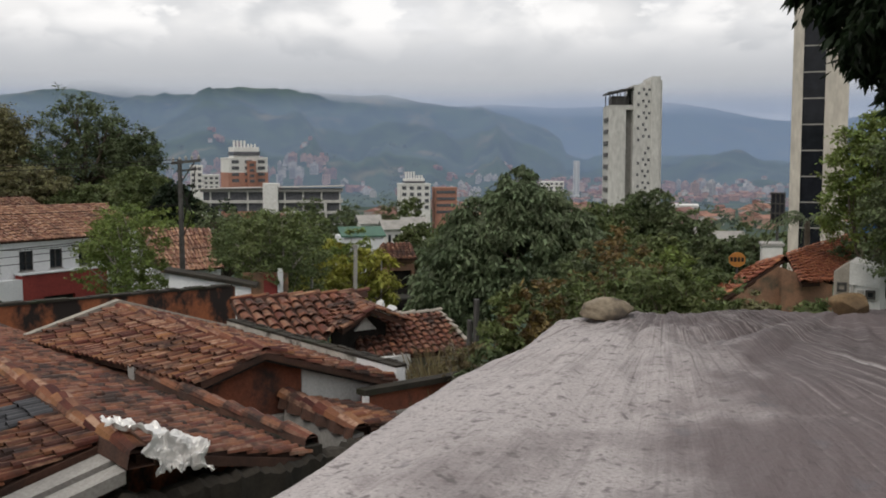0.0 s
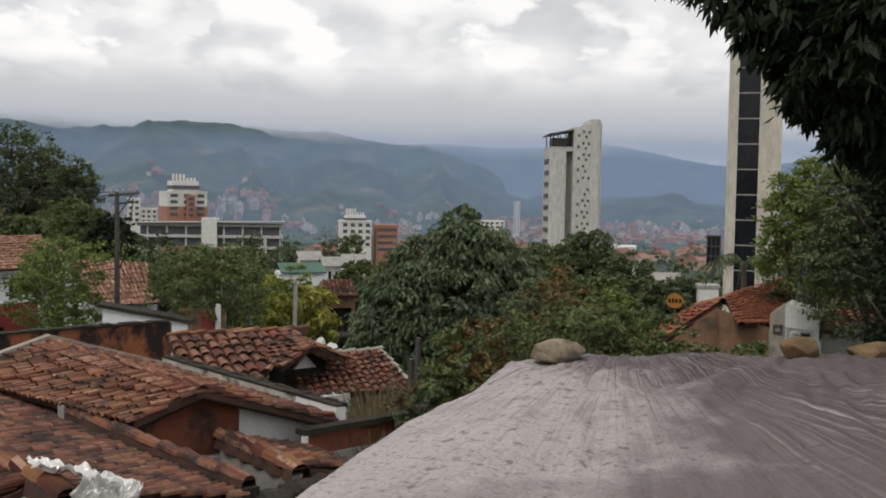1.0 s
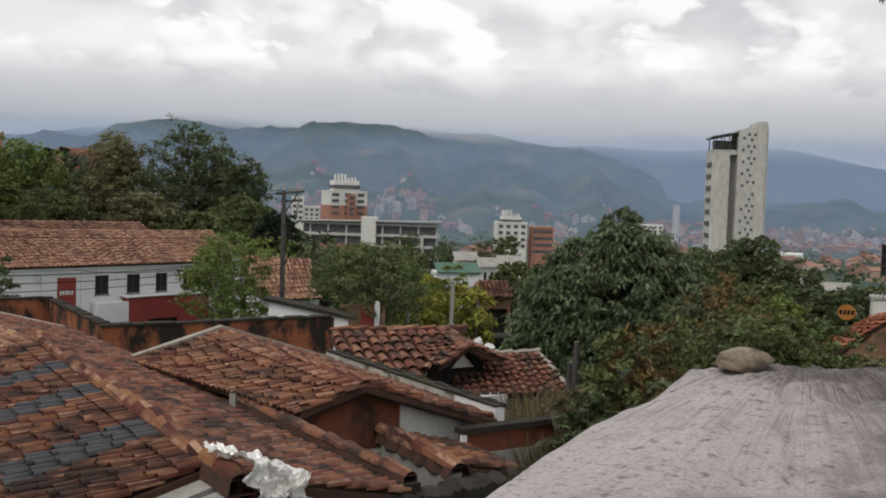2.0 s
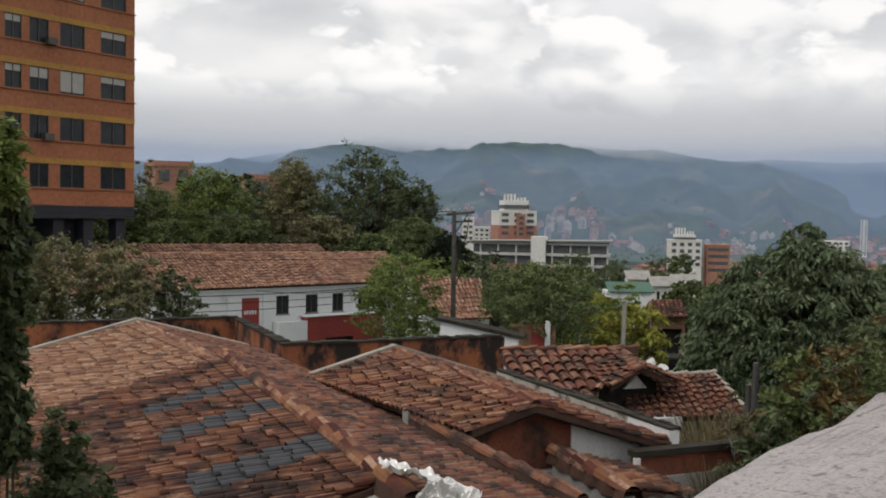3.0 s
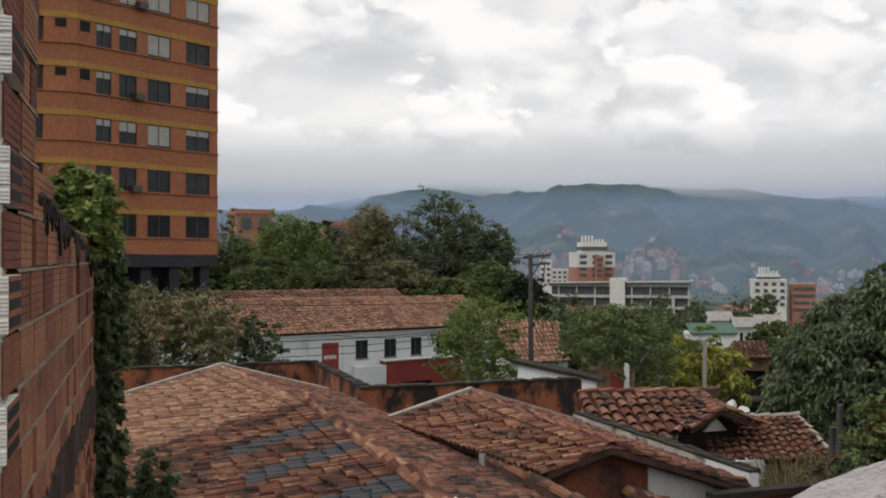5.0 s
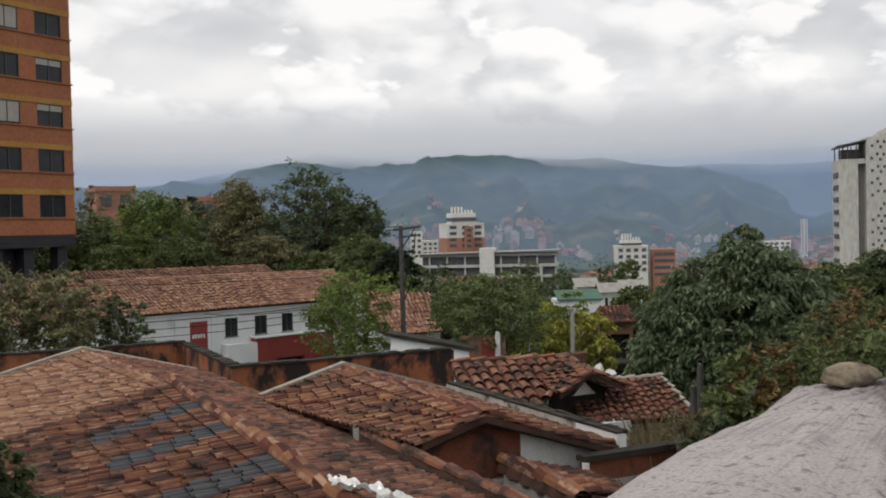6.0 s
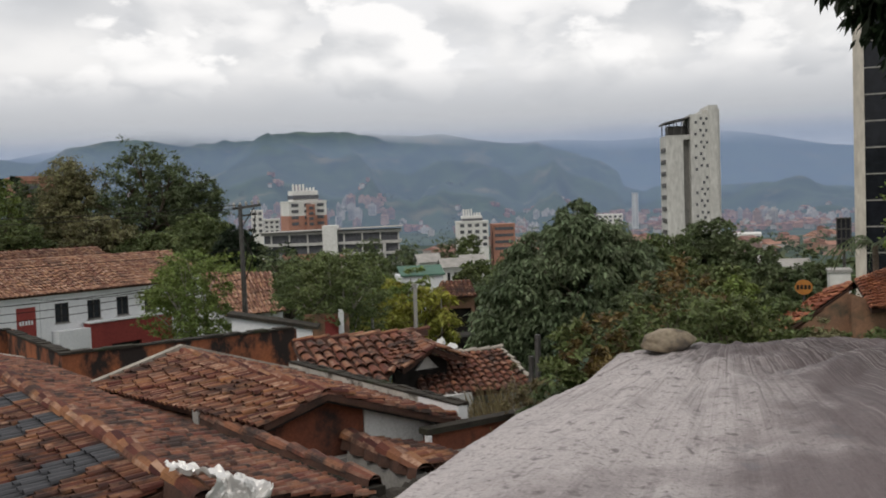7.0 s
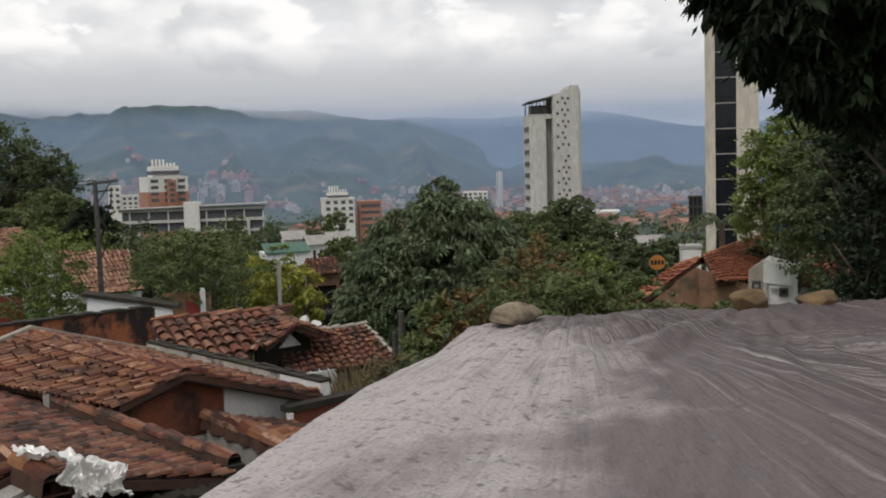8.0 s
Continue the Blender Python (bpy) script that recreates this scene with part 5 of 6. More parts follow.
def shed_side():
    """Tile-roofed brick house, white shed and signs beyond the tarpaulin."""
    th = thing("house", Matrix.Identity(4), "low brick house with worn clay-tile roofs", "house")
    P = polar
    tile_slope(th, P(19.1, 26.5, 6.52), P(17.7, 33, 5.68), P(14.6, 31, 4.78), P(15.35, 25.0, 5.5), TILE_RED, seed=81, width=0.22, whole=200)
    cap_row(th, P(19.1, 26.4, 6.56), P(17.7, 33, 5.72), TILE_RED, 0.1, 0.4, 82)
    tile_slope(th, P(19.2, 27.5, 6.55), P(22.3, 31.0, 6.85), P(22.6, 27.0, 6.0), P(20.0, 25.0, 6.1), TILE_RED, seed=83, width=0.22, whole=120)
    g = Geo()
    for a, b, za, zb in ((15.7, 19.0, 5.4, 6.42), (19.0, 21.6, 6.42, 6.0)):
        p, q = P(a, 25.4), P(b, 25.8)
        g.quad((p.x, p.y, 2), (q.x, q.y, 2), (q.x, q.y, zb), (p.x, p.y, za))
        o = Vector((0.03, 0.25, 0))
        g.quad((p.x + o.x, p.y + o.y, 2), (q.x + o.x, q.y + o.y, 2), (q.x + o.x, q.y + o.y, zb), (p.x + o.x, p.y + o.y, za))
    part("wall", g, BROWNWALL, th)
    th = thing("shed", frame_at(22.8, 25.6, 0, -6), "off-white rendered shed wall with small dark openings", "shed")
    g = Geo()
    g.prism([(-0.52, 2.0), (-0.17, 2.0), (-0.17, 6.58), (-0.52, 6.36)], 0, 2.4, "y")
    part("side_wall", g, MORTAR, th, "darker grey side wall")
    g = Geo()
    g.prism([(-0.166, 6.06), (0.52, 5.98), (0.52, 6.44), (-0.166, 6.60)], -0.02, 2.4, "y")
    part("upper_wall", g, PLASTER, th)
    g = Geo()
    g.prism([(-0.166, 2.0), (0.52, 2.0), (0.52, 5.97), (-0.166, 6.05)], 0.03, 2.4, "y")
    part("lower_wall", g, PLASTER, th)
    for x, z in ((-0.44, 5.88), (0.2, 5.72)):
        window(th, x, z, 0.22, 0.22, -0.02, False, 0)
    g = Geo()
    g.box(-0.12, -0.06, 5.5, -0.06, 0.0, 6.04).box(0.02, -0.05, 5.86, 0.16, 0.0, 5.93)
    part("pipe", g, CONCRETE, th)
    th = thing("tarpaulin", frame_at(23.7, 26.5, 0, 10), "small bright blue plastic sheet over the shed roof", "tarpaulin")
    g = Geo()
    k = 10
    for j in range(k + 1):
        for i in range(k + 1):
            u, w = i / k, j / k
            g.v.append((-0.25 + 0.45 * u, 0.5 * w, 7.30 + 0.20 * (1 - abs(2 * u - 0.9)) + 0.05 * noise.noise(Vector((u * 5, w * 5, 2))) - 0.1 * (1 - w)))
    g.f += [(j * (k + 1) + i, j * (k + 1) + i + 1, (j + 1) * (k + 1) + i + 1, (j + 1) * (k + 1) + i) for j in range(k) for i in range(k)]
    part("sheet", g, BLUE, th)
    g = Geo()
    g.tube([(-0.02, 0.3, 2.0), (-0.02, 0.3, 7.42)], [0.025, 0.025], 6)
    part("pole", g, STEEL, th)
    th = thing("house", frame_at(25.6, 27.5, -0.45, 10), "orange clay-tiled roof partly under dark foliage", "house")
    tile_slope(th, (-0.75, 2.2, 6.75), (1.3, 2.2, 6.75), (1.4, 0, 6.25), (-0.8, 0, 6.25), TILE_RED, seed=84, width=0.22, whole=60)
    g = Geo()
    g.box(-0.7, 0.2, 2, 1.3, 2.2, 6.2)
    part("wall", g, CONCRETE, th)
    # round yellow sign
    th = thing("street_sign", frame_at(16.57, 50, 1.0, 0), "round yellow street sign with dark lettering on a post", "sign")
    g = Geo()
    ring = [(0.40 * math.cos(t * math.pi / 12), 3.25 + 0.36 * math.sin(t * math.pi / 12)) for t in range(24)]
    g.prism(ring, -0.03, 0.03, "y")
    part("disc", g, YELLOW, th)
    g = Geo()
    for i in range(4):
        g.box(-0.32 + i * 0.17, -0.045, 3.15, -0.2 + i * 0.17, -0.032, 3.36)
    part("lettering", g, DARK, th)
    g = Geo()
    g.tube([(0, 0.08, -3), (0, 0.08, 3.3)], [0.05, 0.05], 8)
    part("post", g, STEEL, th)
    # old posts by the yard
    for az, r, z, top, rad, lab in ((1.9, 20, 2.2, 6.22, 0.07, "grey weathered concrete post"), (1.5, 19, 2.2, 5.95, 0.06, "grey weathered wooden post"), (-5.09, 40, 0, 5.60, 0.09, "round concrete post beside the street"), (-3.6, 44, 0, 4.6, 0.035, "thin metal post beside the street"), (-7.6, 42, 0, 4.9, 0.075, "round concrete post beside the street")):
        th = thing("post", Matrix.Translation(polar(az, r, z)), lab, "post")
        g = Geo()
        g.tube([(0, 0, -0.5), (0.01, 0, (top - z) * 0.6), (0.04, 0, top - z)], [rad, rad * 0.95, rad * 0.85], 8)
        part("shaft", g, STEEL if r < 30 else CONCRETE, th)
        if r < 30:
            continue
        g = Geo()
        g.box(-rad * 1.1, -rad * 1.1, top - z, rad * 1.3, rad * 1.1, top - z + 0.06)
        part("cap", g, CONCRETE, th)


def utility_pole():
    th = thing("utility_pole", frame_at(-14.78, 48, 0, 0), "tall dark utility pole with crossarm and insulators", "pole")
    g = Geo()
    g.tube([(0, 0, -1), (0.02, 0, 4), (0.0, 0, 9.1)], [0.15, 0.13, 0.1], 10)
    part("shaft", g, STEEL, th)
    a = pose(0, 0, 8.96, 0, -5, -35)
    g = Geo()
    g.box(-0.42, -0.06, -0.06, 1.15, 0.06, 0.06, a).box(-0.3, 0.1, -0.42, 0.8, 0.18, -0.34, a)
    arm = part("crossarm", g, STEEL, th)
    for x in (-0.34, 0.02, 0.36, 0.7, 1.06):
        i = Geo()
        i.tube([a @ Vector((x, 0, 0.05)), a @ Vector((x, 0, 0.18)), a @ Vector((x, 0, 0.27))], [0.03, 0.07, 0.02], 8)
        part("insulator", i, CONCRETE, arm)
    g = Geo()
    g.tube([a @ Vector((0.8, 0, -0.06)), (0.02, 0, 8.0)], [0.03, 0.03], 6)
    part("brace", g, STEEL, th)
    g = Geo()
    g.tube([(0.1, -0.1, 7.6), (0.5, -0.3, 6.6), (0.12, -0.12, 5.6)], [0.03, 0.03, 0.03], 6)
    part("cable_loop", g, DARK, th)
    g = Geo()
    g.tube([(0.7, -0.3, 8.8), (0.62, -0.25, 7.9), (0.3, -0.15, 7.2), (0.12, -0.1, 6.2)], [0.025] * 4, 6)
    part("cable_drop", g, DARK, th)
    root = polar(-14.78, 48)
    for i, (az, r, z, z0) in enumerate(((-44, 52, 9.6, 9.1), (-44, 52, 9.2, 8.95), (-44, 50, 7.4, 7.0), (-26, 58, 4.4, 6.2), (-40, 47, 5.3, 5.9), (-40, 47, 4.9, 5.6), (-40, 47, 4.5, 5.3))):
        a, b = Vector((root.x, root.y, z0)), polar(az, r, z)
        g = Geo()
        g.tube([a.lerp(b, t / 12) - Vector((0, 0, 2.0 * (t / 12) * (1 - t / 12))) for t in range(13)], [0.016] * 13, 5)
        tagged(part("power_cable", g, DARK), "thin black power cable strung from the pole", "cable", "power cables")


orange_building()
white_house()
small_houses()
tower()
glass_tower()
mid_city()
shed_side()
utility_pole()

# ---- tarpaulin, stones, brick wall ----


def tarp_height(x, y):
    """The covered heap: nearly level on top, falling away on its far and left sides, with pulled folds."""
    edge = np.interp(y, [0.3, 1.5, 2.05, 2.35, 2.6, 3.0, 3.4, 3.8, 4.2, 4.5, 6], [-1.06, -0.69, -0.46, -0.335, -0.245, -0.115, 0.04, 0.225, 0.43, 0.55, 1.0])
    z = 8.30 - 0.02 * (4.6 - y)
    d = x - edge
    if d < 0:
        z -= 1.7 * (-d) ** 1.22 + 0.045
    elif d < 0.45:
        z -= 0.045 * (1 - d / 0.45) ** 2
    back = max(0.0, y - 4.60)
    z -= 1.8 * back ** 1.3
    return z


def build_tarp():
    nx, ny = 280, 260
    verts, faces = [], []
    for j in range(ny + 1):
        y = 0.9 + 4.6 * j / ny
        for i in range(nx + 1):
            x = -1.6 + 5.6 * i / nx
            z = tarp_height(x, y)
            # folds fan out from the stones
            for sx, sy, k in ((0.95, 4.75, 7.0), (1.98, 4.7, 6.0)):
                a, r = math.atan2(x - sx, sy - y), math.hypot(x - sx, y - sy)
                f = noise.noise(Vector((a * k, r * 0.5, sx))) + 0.5 * noise.noise(Vector((a * k * 2.7, r * 0.7, sx + 5))) + 0.10 * noise.noise(Vector((a * k * 6.5, r * 0.9, sx + 9)))
                z += 0.052 * f * min(1, r * 1.2) * math.exp(-r * (0.75 if sx < 1.5 else 0.55))
            # slack wrinkles that follow the edge of the heap, and soft dents
            d = x + 1.05 - 0.35 * y + 0.12 * noise.noise(Vector((x, y, 8)))
            z += 0.022 * noise.noise(Vector((d * 7.5, y * 0.9, 6))) * math.exp(-max(0.0, d) * 0.9) + 0.010 * (1 - abs(noise.noise(Vector((d * 11, y * 1.3, 3))))) ** 3
            z += 0.03 * noise.noise(Vector((x * 1.1, y * 0.7, 2))) + 0.014 * noise.noise(Vector((x * 3.1, y * 2.3, 9))) + 0.004 * noise.noise(Vector((x * 9, y * 5, 5)))
            verts.append((x, y, z))
    for j in range(ny):
        for i in range(nx):
            a = j * (nx + 1) + i
            faces.append((a, a + 1, a + nx + 2, a + nx + 1))
    me = bpy.data.meshes.new("tarpaulin")
    me.from_pydata(verts, [], faces)
    me.materials.append(TARP)
    me.shade_smooth()
    ob = tagged(new("tarpaulin", me), "dusty grey plastic tarpaulin pulled into folds over a heap", "tarpaulin")
    so = ob.modifiers.new("thickness", "SOLIDIFY")
    so.thickness = 0.006
    so.offset = -1
    return ob


def stone(x, y, sx, sy, sz, turn, seed, label, mat=STONE, cuts=0):
    bm = bmesh.new()
    rnd = random.Random(int(seed * 10))
    planes = [(Vector((rnd.gauss(0, 1), rnd.gauss(0, 1), rnd.gauss(0.2, 0.8))).normalized(), rnd.uniform(0.55, 0.8)) for _ in range(cuts)]
    bmesh.ops.create_icosphere(bm, subdivisions=4, radius=1)
    for v in bm.verts:
        n = noise.noise(v.co * 1.3 + Vector((seed, 0, 0))) * 0.22 + noise.noise(v.co * 4 + Vector((0, seed, 0))) * 0.05
        v.co = v.co * (1 + n)
        for q, lim in planes:
            v.co -= q * max(0.0, v.co.dot(q) - lim)
        v.co.z = max(v.co.z, -0.75)
        v.co = Vector((v.co.x * sx, v.co.y * sy, v.co.z * sz))
    me = bpy.data.meshes.new("stone")
    bm.to_mesh(me)
    bm.free()
    me.materials.append(mat)
    me.shade_smooth()
    ob = new("stone", me)
    ob.matrix_basis = pose(x, y, tarp_height(x, y) + sz * 0.72, 0, 0, turn)
    return tagged(ob, label, "stone", "stones on the tarpaulin")


build_tarp()
stone(0.785, 4.50, 0.132, 0.085, 0.056, 4, 5.6, "rounded grey river stone weighing down the tarpaulin", STONE, 3)
STONE_BROWN = surface("brown_field_stone", (0.25, 0.165, 0.085), (0.11, 0.075, 0.045), 8, 0.85, 0.5, 60)
stone(1.93, 4.55, 0.115, 0.09, 0.062, 25, 2.3, "jagged brown field stone weighing down the tarpaulin", STONE_BROWN, 9)
stone(2.33, 4.65, 0.135, 0.10, 0.06, -5, 3.7, "flat buff stone slab weighing down the tarpaulin", STONE_BROWN, 12)

# ---- trees and shrubs ----


def blobs_for(rnd, rx, ry, z0, z1, n, spread=0.75):
    """A crown of n lobes filling a width and a height range."""
    out = []
    for i in range(n):
        t = (i + 0.5) / n
        z = z0 + (z1 - z0) * (0.12 + 0.70 * t)
        k = math.sin(math.pi * min(1, 0.25 + 0.62 * t)) * spread
        a = i * 2.4 + rnd.uniform(-.5, .5)
        s = rnd.uniform(0.34, 0.5)
        out.append((math.cos(a) * rx * k * 0.75, math.sin(a) * ry * k * 0.75, z, rx * s, ry * s, (z1 - z0) * 0.21 * rnd.uniform(0.8, 1.25)))
    return out


def simple_tree(name, az, r, ground, z0, z1, width, n, size, mat, seed, label, lobes=9, **kw):
    rnd = random.Random(seed)
    b = polar(az, r, ground)
    return tree(name, b, z1 - ground, blobs_for(rnd, width / 2, width / 2, z0 - ground, z1 - ground, lobes), n, size, mat, seed, label, **kw)


# wooded rise behind the white house
for az, r, z1, w, mat, seed, lab in ((-31.5, 92, 10.8, 9, LEAF_MID, 1, "leafy green tree on the wooded rise"), (-28.6, 88, 12.6, 8, LEAF_BRIGHT, 2, "fresh green tree on the wooded rise"), (-25.6, 96, 11.5, 9, LEAF_DARK, 3, "dark green tree on the wooded rise"),
                                     (-23.6, 92, 14.2, 7.5, LEAF_OLIVE, 4, "olive-green tree on the wooded rise"), (-19.7, 90, 15.2, 9.5, LEAF_DARK, 5, "tall dark spreading tree on the wooded rise"), (-17.4, 92, 12.4, 7, LEAF_DARK, 6, "tall dark spreading tree on the wooded rise"),
                                     (-17.0, 84, 8.4, 7, LEAF_MID, 7, "leafy green tree on the wooded rise"), (-15.0, 80, 7.4, 4.5, LEAF_DEEP, 8, "dark conifer-like tree behind the pole"), (-26.8, 80, 8.6, 8, LEAF_MID, 9, "leafy green tree on the wooded rise"),
                                     (-22.4, 80, 8.8, 8, LEAF_OLIVE, 10, "olive-green tree on the wooded rise"), (-30.2, 80, 8.0, 7, LEAF_MID, 12, "leafy green tree on the wooded rise"), (-34.5, 90, 11.5, 9, LEAF_MID, 13, "leafy green tree on the wooded rise"), (-19.6, 78, 7.5, 7, LEAF_MID, 14, "leafy green tree on the wooded rise")):
    simple_tree("tree", az, r, 2.0, 3.2, z1, w, 24000, 0.25, mat, seed, lab, lobes=16, girth=0.3, group="trees on the rise")
for az, z1 in ((-29.6, 12.9), (-27.4, 13.0), (-26.7, 13.2)):
    simple_tree("tree", az, 112, 3.0, 9.0, z1, 3.6, 2200, 0.4, LEAF_DEEP, int(90 - az), "dark narrow tree on the skyline", lobes=6, girth=0.2, group="trees on the rise")
simple_tree("tree", -32.0, 100, 3.0, 8.5, 14.0, 5.5, 1300, 0.3, LEAF_OLIVE, 55, "sparse thin tree against the sky", lobes=9, girth=0.22)
# trees in front of the white house and along the street
simple_tree("tree", -17.9, 45, 0, 2.6, 7.3, 4.7, 14000, 0.13, LEAF_BRIGHT, 21, "light green young street tree", lobes=12, bark=PALE_BARK, girth=0.1)
simple_tree("tree", -16.6, 56, 0, 3.0, 6.6, 6.5, 8000, 0.22, LEAF_BRIGHT, 22, "light green bushy tree behind the pole", lobes=10)
simple_tree("tree", -10.0, 40, 0, 3.9, 7.2, 5.6, 24000, 0.12, LEAF_MID, 23, "round-topped green street tree with pale trunk", lobes=14, bark=PALE_BARK, girth=0.16)
simple_tree("tree", -12.3, 62, -1, 2.5, 6.4, 8.0, 8000, 0.24, LEAF_DARK, 24, "dark green tree by the street", lobes=10)
for az, r, z1, w, mat, seed in ((-6.9, 46, 5.5, 3.4, LEAF_YELLOW, 25), (-4.8, 44, 5.4, 4.0, LEAF_YELLOW, 26), (-7.8, 52, 5.6, 3.2, LEAF_BRIGHT, 27), (-3.4, 52, 4.8, 2.6, LEAF_YELLOW, 28), (-5.6, 54, 5.3, 4.0, LEAF_BRIGHT, 29)):
    simple_tree("tree", az, r, -0.5, 0.6, z1, w, 6500, 0.17, mat, seed, "yellow-green tree with drooping sprays", lobes=9, droop=0.8, long=1.6)
for az, r, z1, w, mat, seed in ((-13.2, 130, 4.2, 11, LEAF_DEEP, 31), (-8.2, 120, 3.0, 12, LEAF_MID, 32), (-5.6, 180, 1.6, 10, LEAF_DARK, 33), (-1.9, 170, 3.4, 6.5, LEAF_MID, 34), (-11.2, 100, 4.3, 11, LEAF_MID, 35), (-7.2, 95, 1.6, 7, LEAF_BRIGHT, 36), (-1.6, 100, 3.0, 5, LEAF_MID, 37), (-7.6, 210, 1.6, 9, LEAF_DARK, 40), (0.9, 150, 0.5, 9, LEAF_MID, 48), (-3.0, 230, -0.5, 11, LEAF_DARK, 49), (0.5, 90, 2.5, 8, LEAF_DARK, 38), (-17.5, 120, 5, 10, LEAF_MID, 39)):
    simple_tree("tree", az, r, land_height(az, r), land_height(az, r) + 1, z1, w, 9000, 0.36, mat, seed, "mid-distance green tree among the houses", lobes=9, girth=0.25, group="trees among the houses")
# big drooping tree in the middle
rnd = random.Random(77)
big = [(-1.9, 0, 2.6, 1.0, 1.0, 0.9), (-1.5, -.3, 3.9, 1.1, 1.0, 0.9), (-0.7, -.2, 5.0, 1.1, 1.0, 0.85), (0.4, -.3, 5.6, 1.1, 1.0, 0.85), (0.35, -.1, 6.35, 0.55, 0.5, 0.5), (1.3, 0, 5.1, 1.0, 1.0, 0.8), (2.0, 0, 4.3, 0.95, 1.0, 0.9), (0.3, -.7, 4.2, 1.3, .9, 1.1), (-0.6, -.8, 3.0, 1.2, .8, 1.0), (1.2, -.7, 3.2, 1.2, .8, 1.0), (-1.3, -.5, 2.0, .9, .7, .8), (2.5, 0, 3.3, .8, .8, .8), (-1.1, 0, 4.75, .9, .8, .7), (1.05, .2, 5.65, .8, .7, .55), (2.0, .2, 4.9, .8, .8, .6), (2.9, .2, 3.9, .7, .7, .6), (-2.1, 0, 3.4, .8, .8, .7)]
tree("tree", polar(3.7, 30, 2.0), 7.2, big, 54000, 0.128, LEAF_GLOSS, 78, "large dark glossy-leaved tree with drooping leaf clusters", girth=0.22, droop=1.3, long=1.7, fill=0.6)
# darker trees under the tower
for az, r, z1, w, mat, seed in ((11.6, 75, 6.9, 7, LEAF_DARK, 41), (9.4, 70, 6.3, 6, LEAF_MID, 42), (13.6, 72, 5.6, 6, LEAF_DARK, 43), (15.6, 62, 4.4, 5, LEAF_DARK, 44), (12.2, 60, 4.7, 5, LEAF_MID, 45), (17.2, 80, 3.4, 5, LEAF_DARK, 46), (9.0, 55, 5.2, 5, LEAF_DARK, 47)):
    simple_tree("tree", az, r, -2, -0.5, z1, w, 17000, 0.28, mat, seed, "dense dark tree below the tower", lobes=11, girth=0.2, group="trees below the tower")
# mixed shrubs behind the tarpaulin
for az, r, z1, w, mat, seed in ((3.2, 14.5, 7.05, 1.5, LEAF_MID, 51), (5.2, 15.0, 7.25, 1.7, LEAF_RUST, 52), (7.3, 16.5, 7.35, 1.9, LEAF_MID, 53), (9.2, 17.0, 7.45, 2.0, LEAF_MID, 54), (11.3, 18.5, 7.5, 2.1, LEAF_MID, 55), (13.2, 18.0, 7.3, 2.0, LEAF_MID, 56), (15.0, 19.5, 7.05, 1.9, LEAF_MID, 57), (6.3, 13.5, 6.7, 1.4, LEAF_DARK, 58), (9.8, 20.5, 7.7, 2.4, LEAF_RUST, 59), (12.6, 22, 7.3, 2.4, LEAF_BRIGHT, 60), (7.8, 22.0, 7.2, 2.4, LEAF_DARK, 61), (17.6, 21, 6.35, 1.8, LEAF_OLIVE, 62), (20.2, 20.5, 6.4, 1.6, LEAF_MID, 63), (2.2, 13.5, 6.4, 1.0, LEAF_DARK, 64)):
    simple_tree("shrub", az, r, 2.4, 4.6, z1, w, 6500, 0.085, mat, seed, "unkempt garden shrub with mixed green leaves", lobes=9, girth=0.05, category="shrub", group="garden shrubs", long=1.4)
# dry grass by the yard
gr = Geo()
rnd = random.Random(5)
for _ in range(2600):
    az, r = rnd.gauss(0.2, 1.3), rnd.uniform(13.0, 17.5)
    p = polar(az, r, 4.6)
    h = rnd.uniform(0.3, 1.15) * (1.15 - 0.12 * abs(az))
    a = rnd.uniform(0, 6.3)
    lean = Vector((rnd.gauss(0, .34), rnd.gauss(0, .34), h))
    s = Vector((math.cos(a), math.sin(a), 0)) * 0.014
    gr.quad(p - s, p + s, p + lean + s * 0.4, p + lean - s * 0.4)
tagged(part("dry_grass", gr, LEAF_BROWN), "dry brown grass and twigs in the yard", "grass", kind="stuff")
simple_tree("shrub", 1.3, 13.6, 3.6, 4.8, 6.75, 0.85, 1500, 0.05, LEAF_BROWN, 65, "dry brown twiggy shrub in the yard", lobes=10, girth=0.03, category="shrub", long=2.2, bark=PALE_BARK)
simple_tree("shrub", -0.9, 14.6, 3.6, 4.5, 5.75, 1.5, 4500, 0.06, LEAF_OLIVE, 66, "yellowing weeds along the yard wall", lobes=9, girth=0.03, category="shrub", long=2.0)
bank = Geo()
bank.prism([(-4.2, 2.4), (4.5, 2.4), (3.2, 4.4), (0, 4.75), (-3.0, 4.4)], 0, 6.5, "y")
tagged(part("earth_bank", bank, MOSS, None, m=frame_at(1.5, 12.5, 0)), "overgrown earth bank in the yard", "ground", kind="structure")
# olive shrub tree behind the back wall
rnd = random.Random(9)
for az, r, z0, z1, w, n, mat, seed in ((-36.3, 38, 4.6, 8.1, 4.0, 12000, LEAF_OLIVE, 71), (-33.0, 37, 4.6, 7.7, 3.4, 10000, LEAF_OLIVE, 72), (-30.4, 37, 4.6, 6.9, 2.2, 5000, LEAF_DARK, 73), (-38.6, 38, 4.8, 7.9, 3.0, 7000, LEAF_OLIVE, 74)):
    simple_tree("tree", az, r, 0.5, z0, z1, w, n, 0.13, mat, seed, "grey-olive small tree behind the boundary wall", lobes=11, bark=PALE_BARK, girth=0.09)
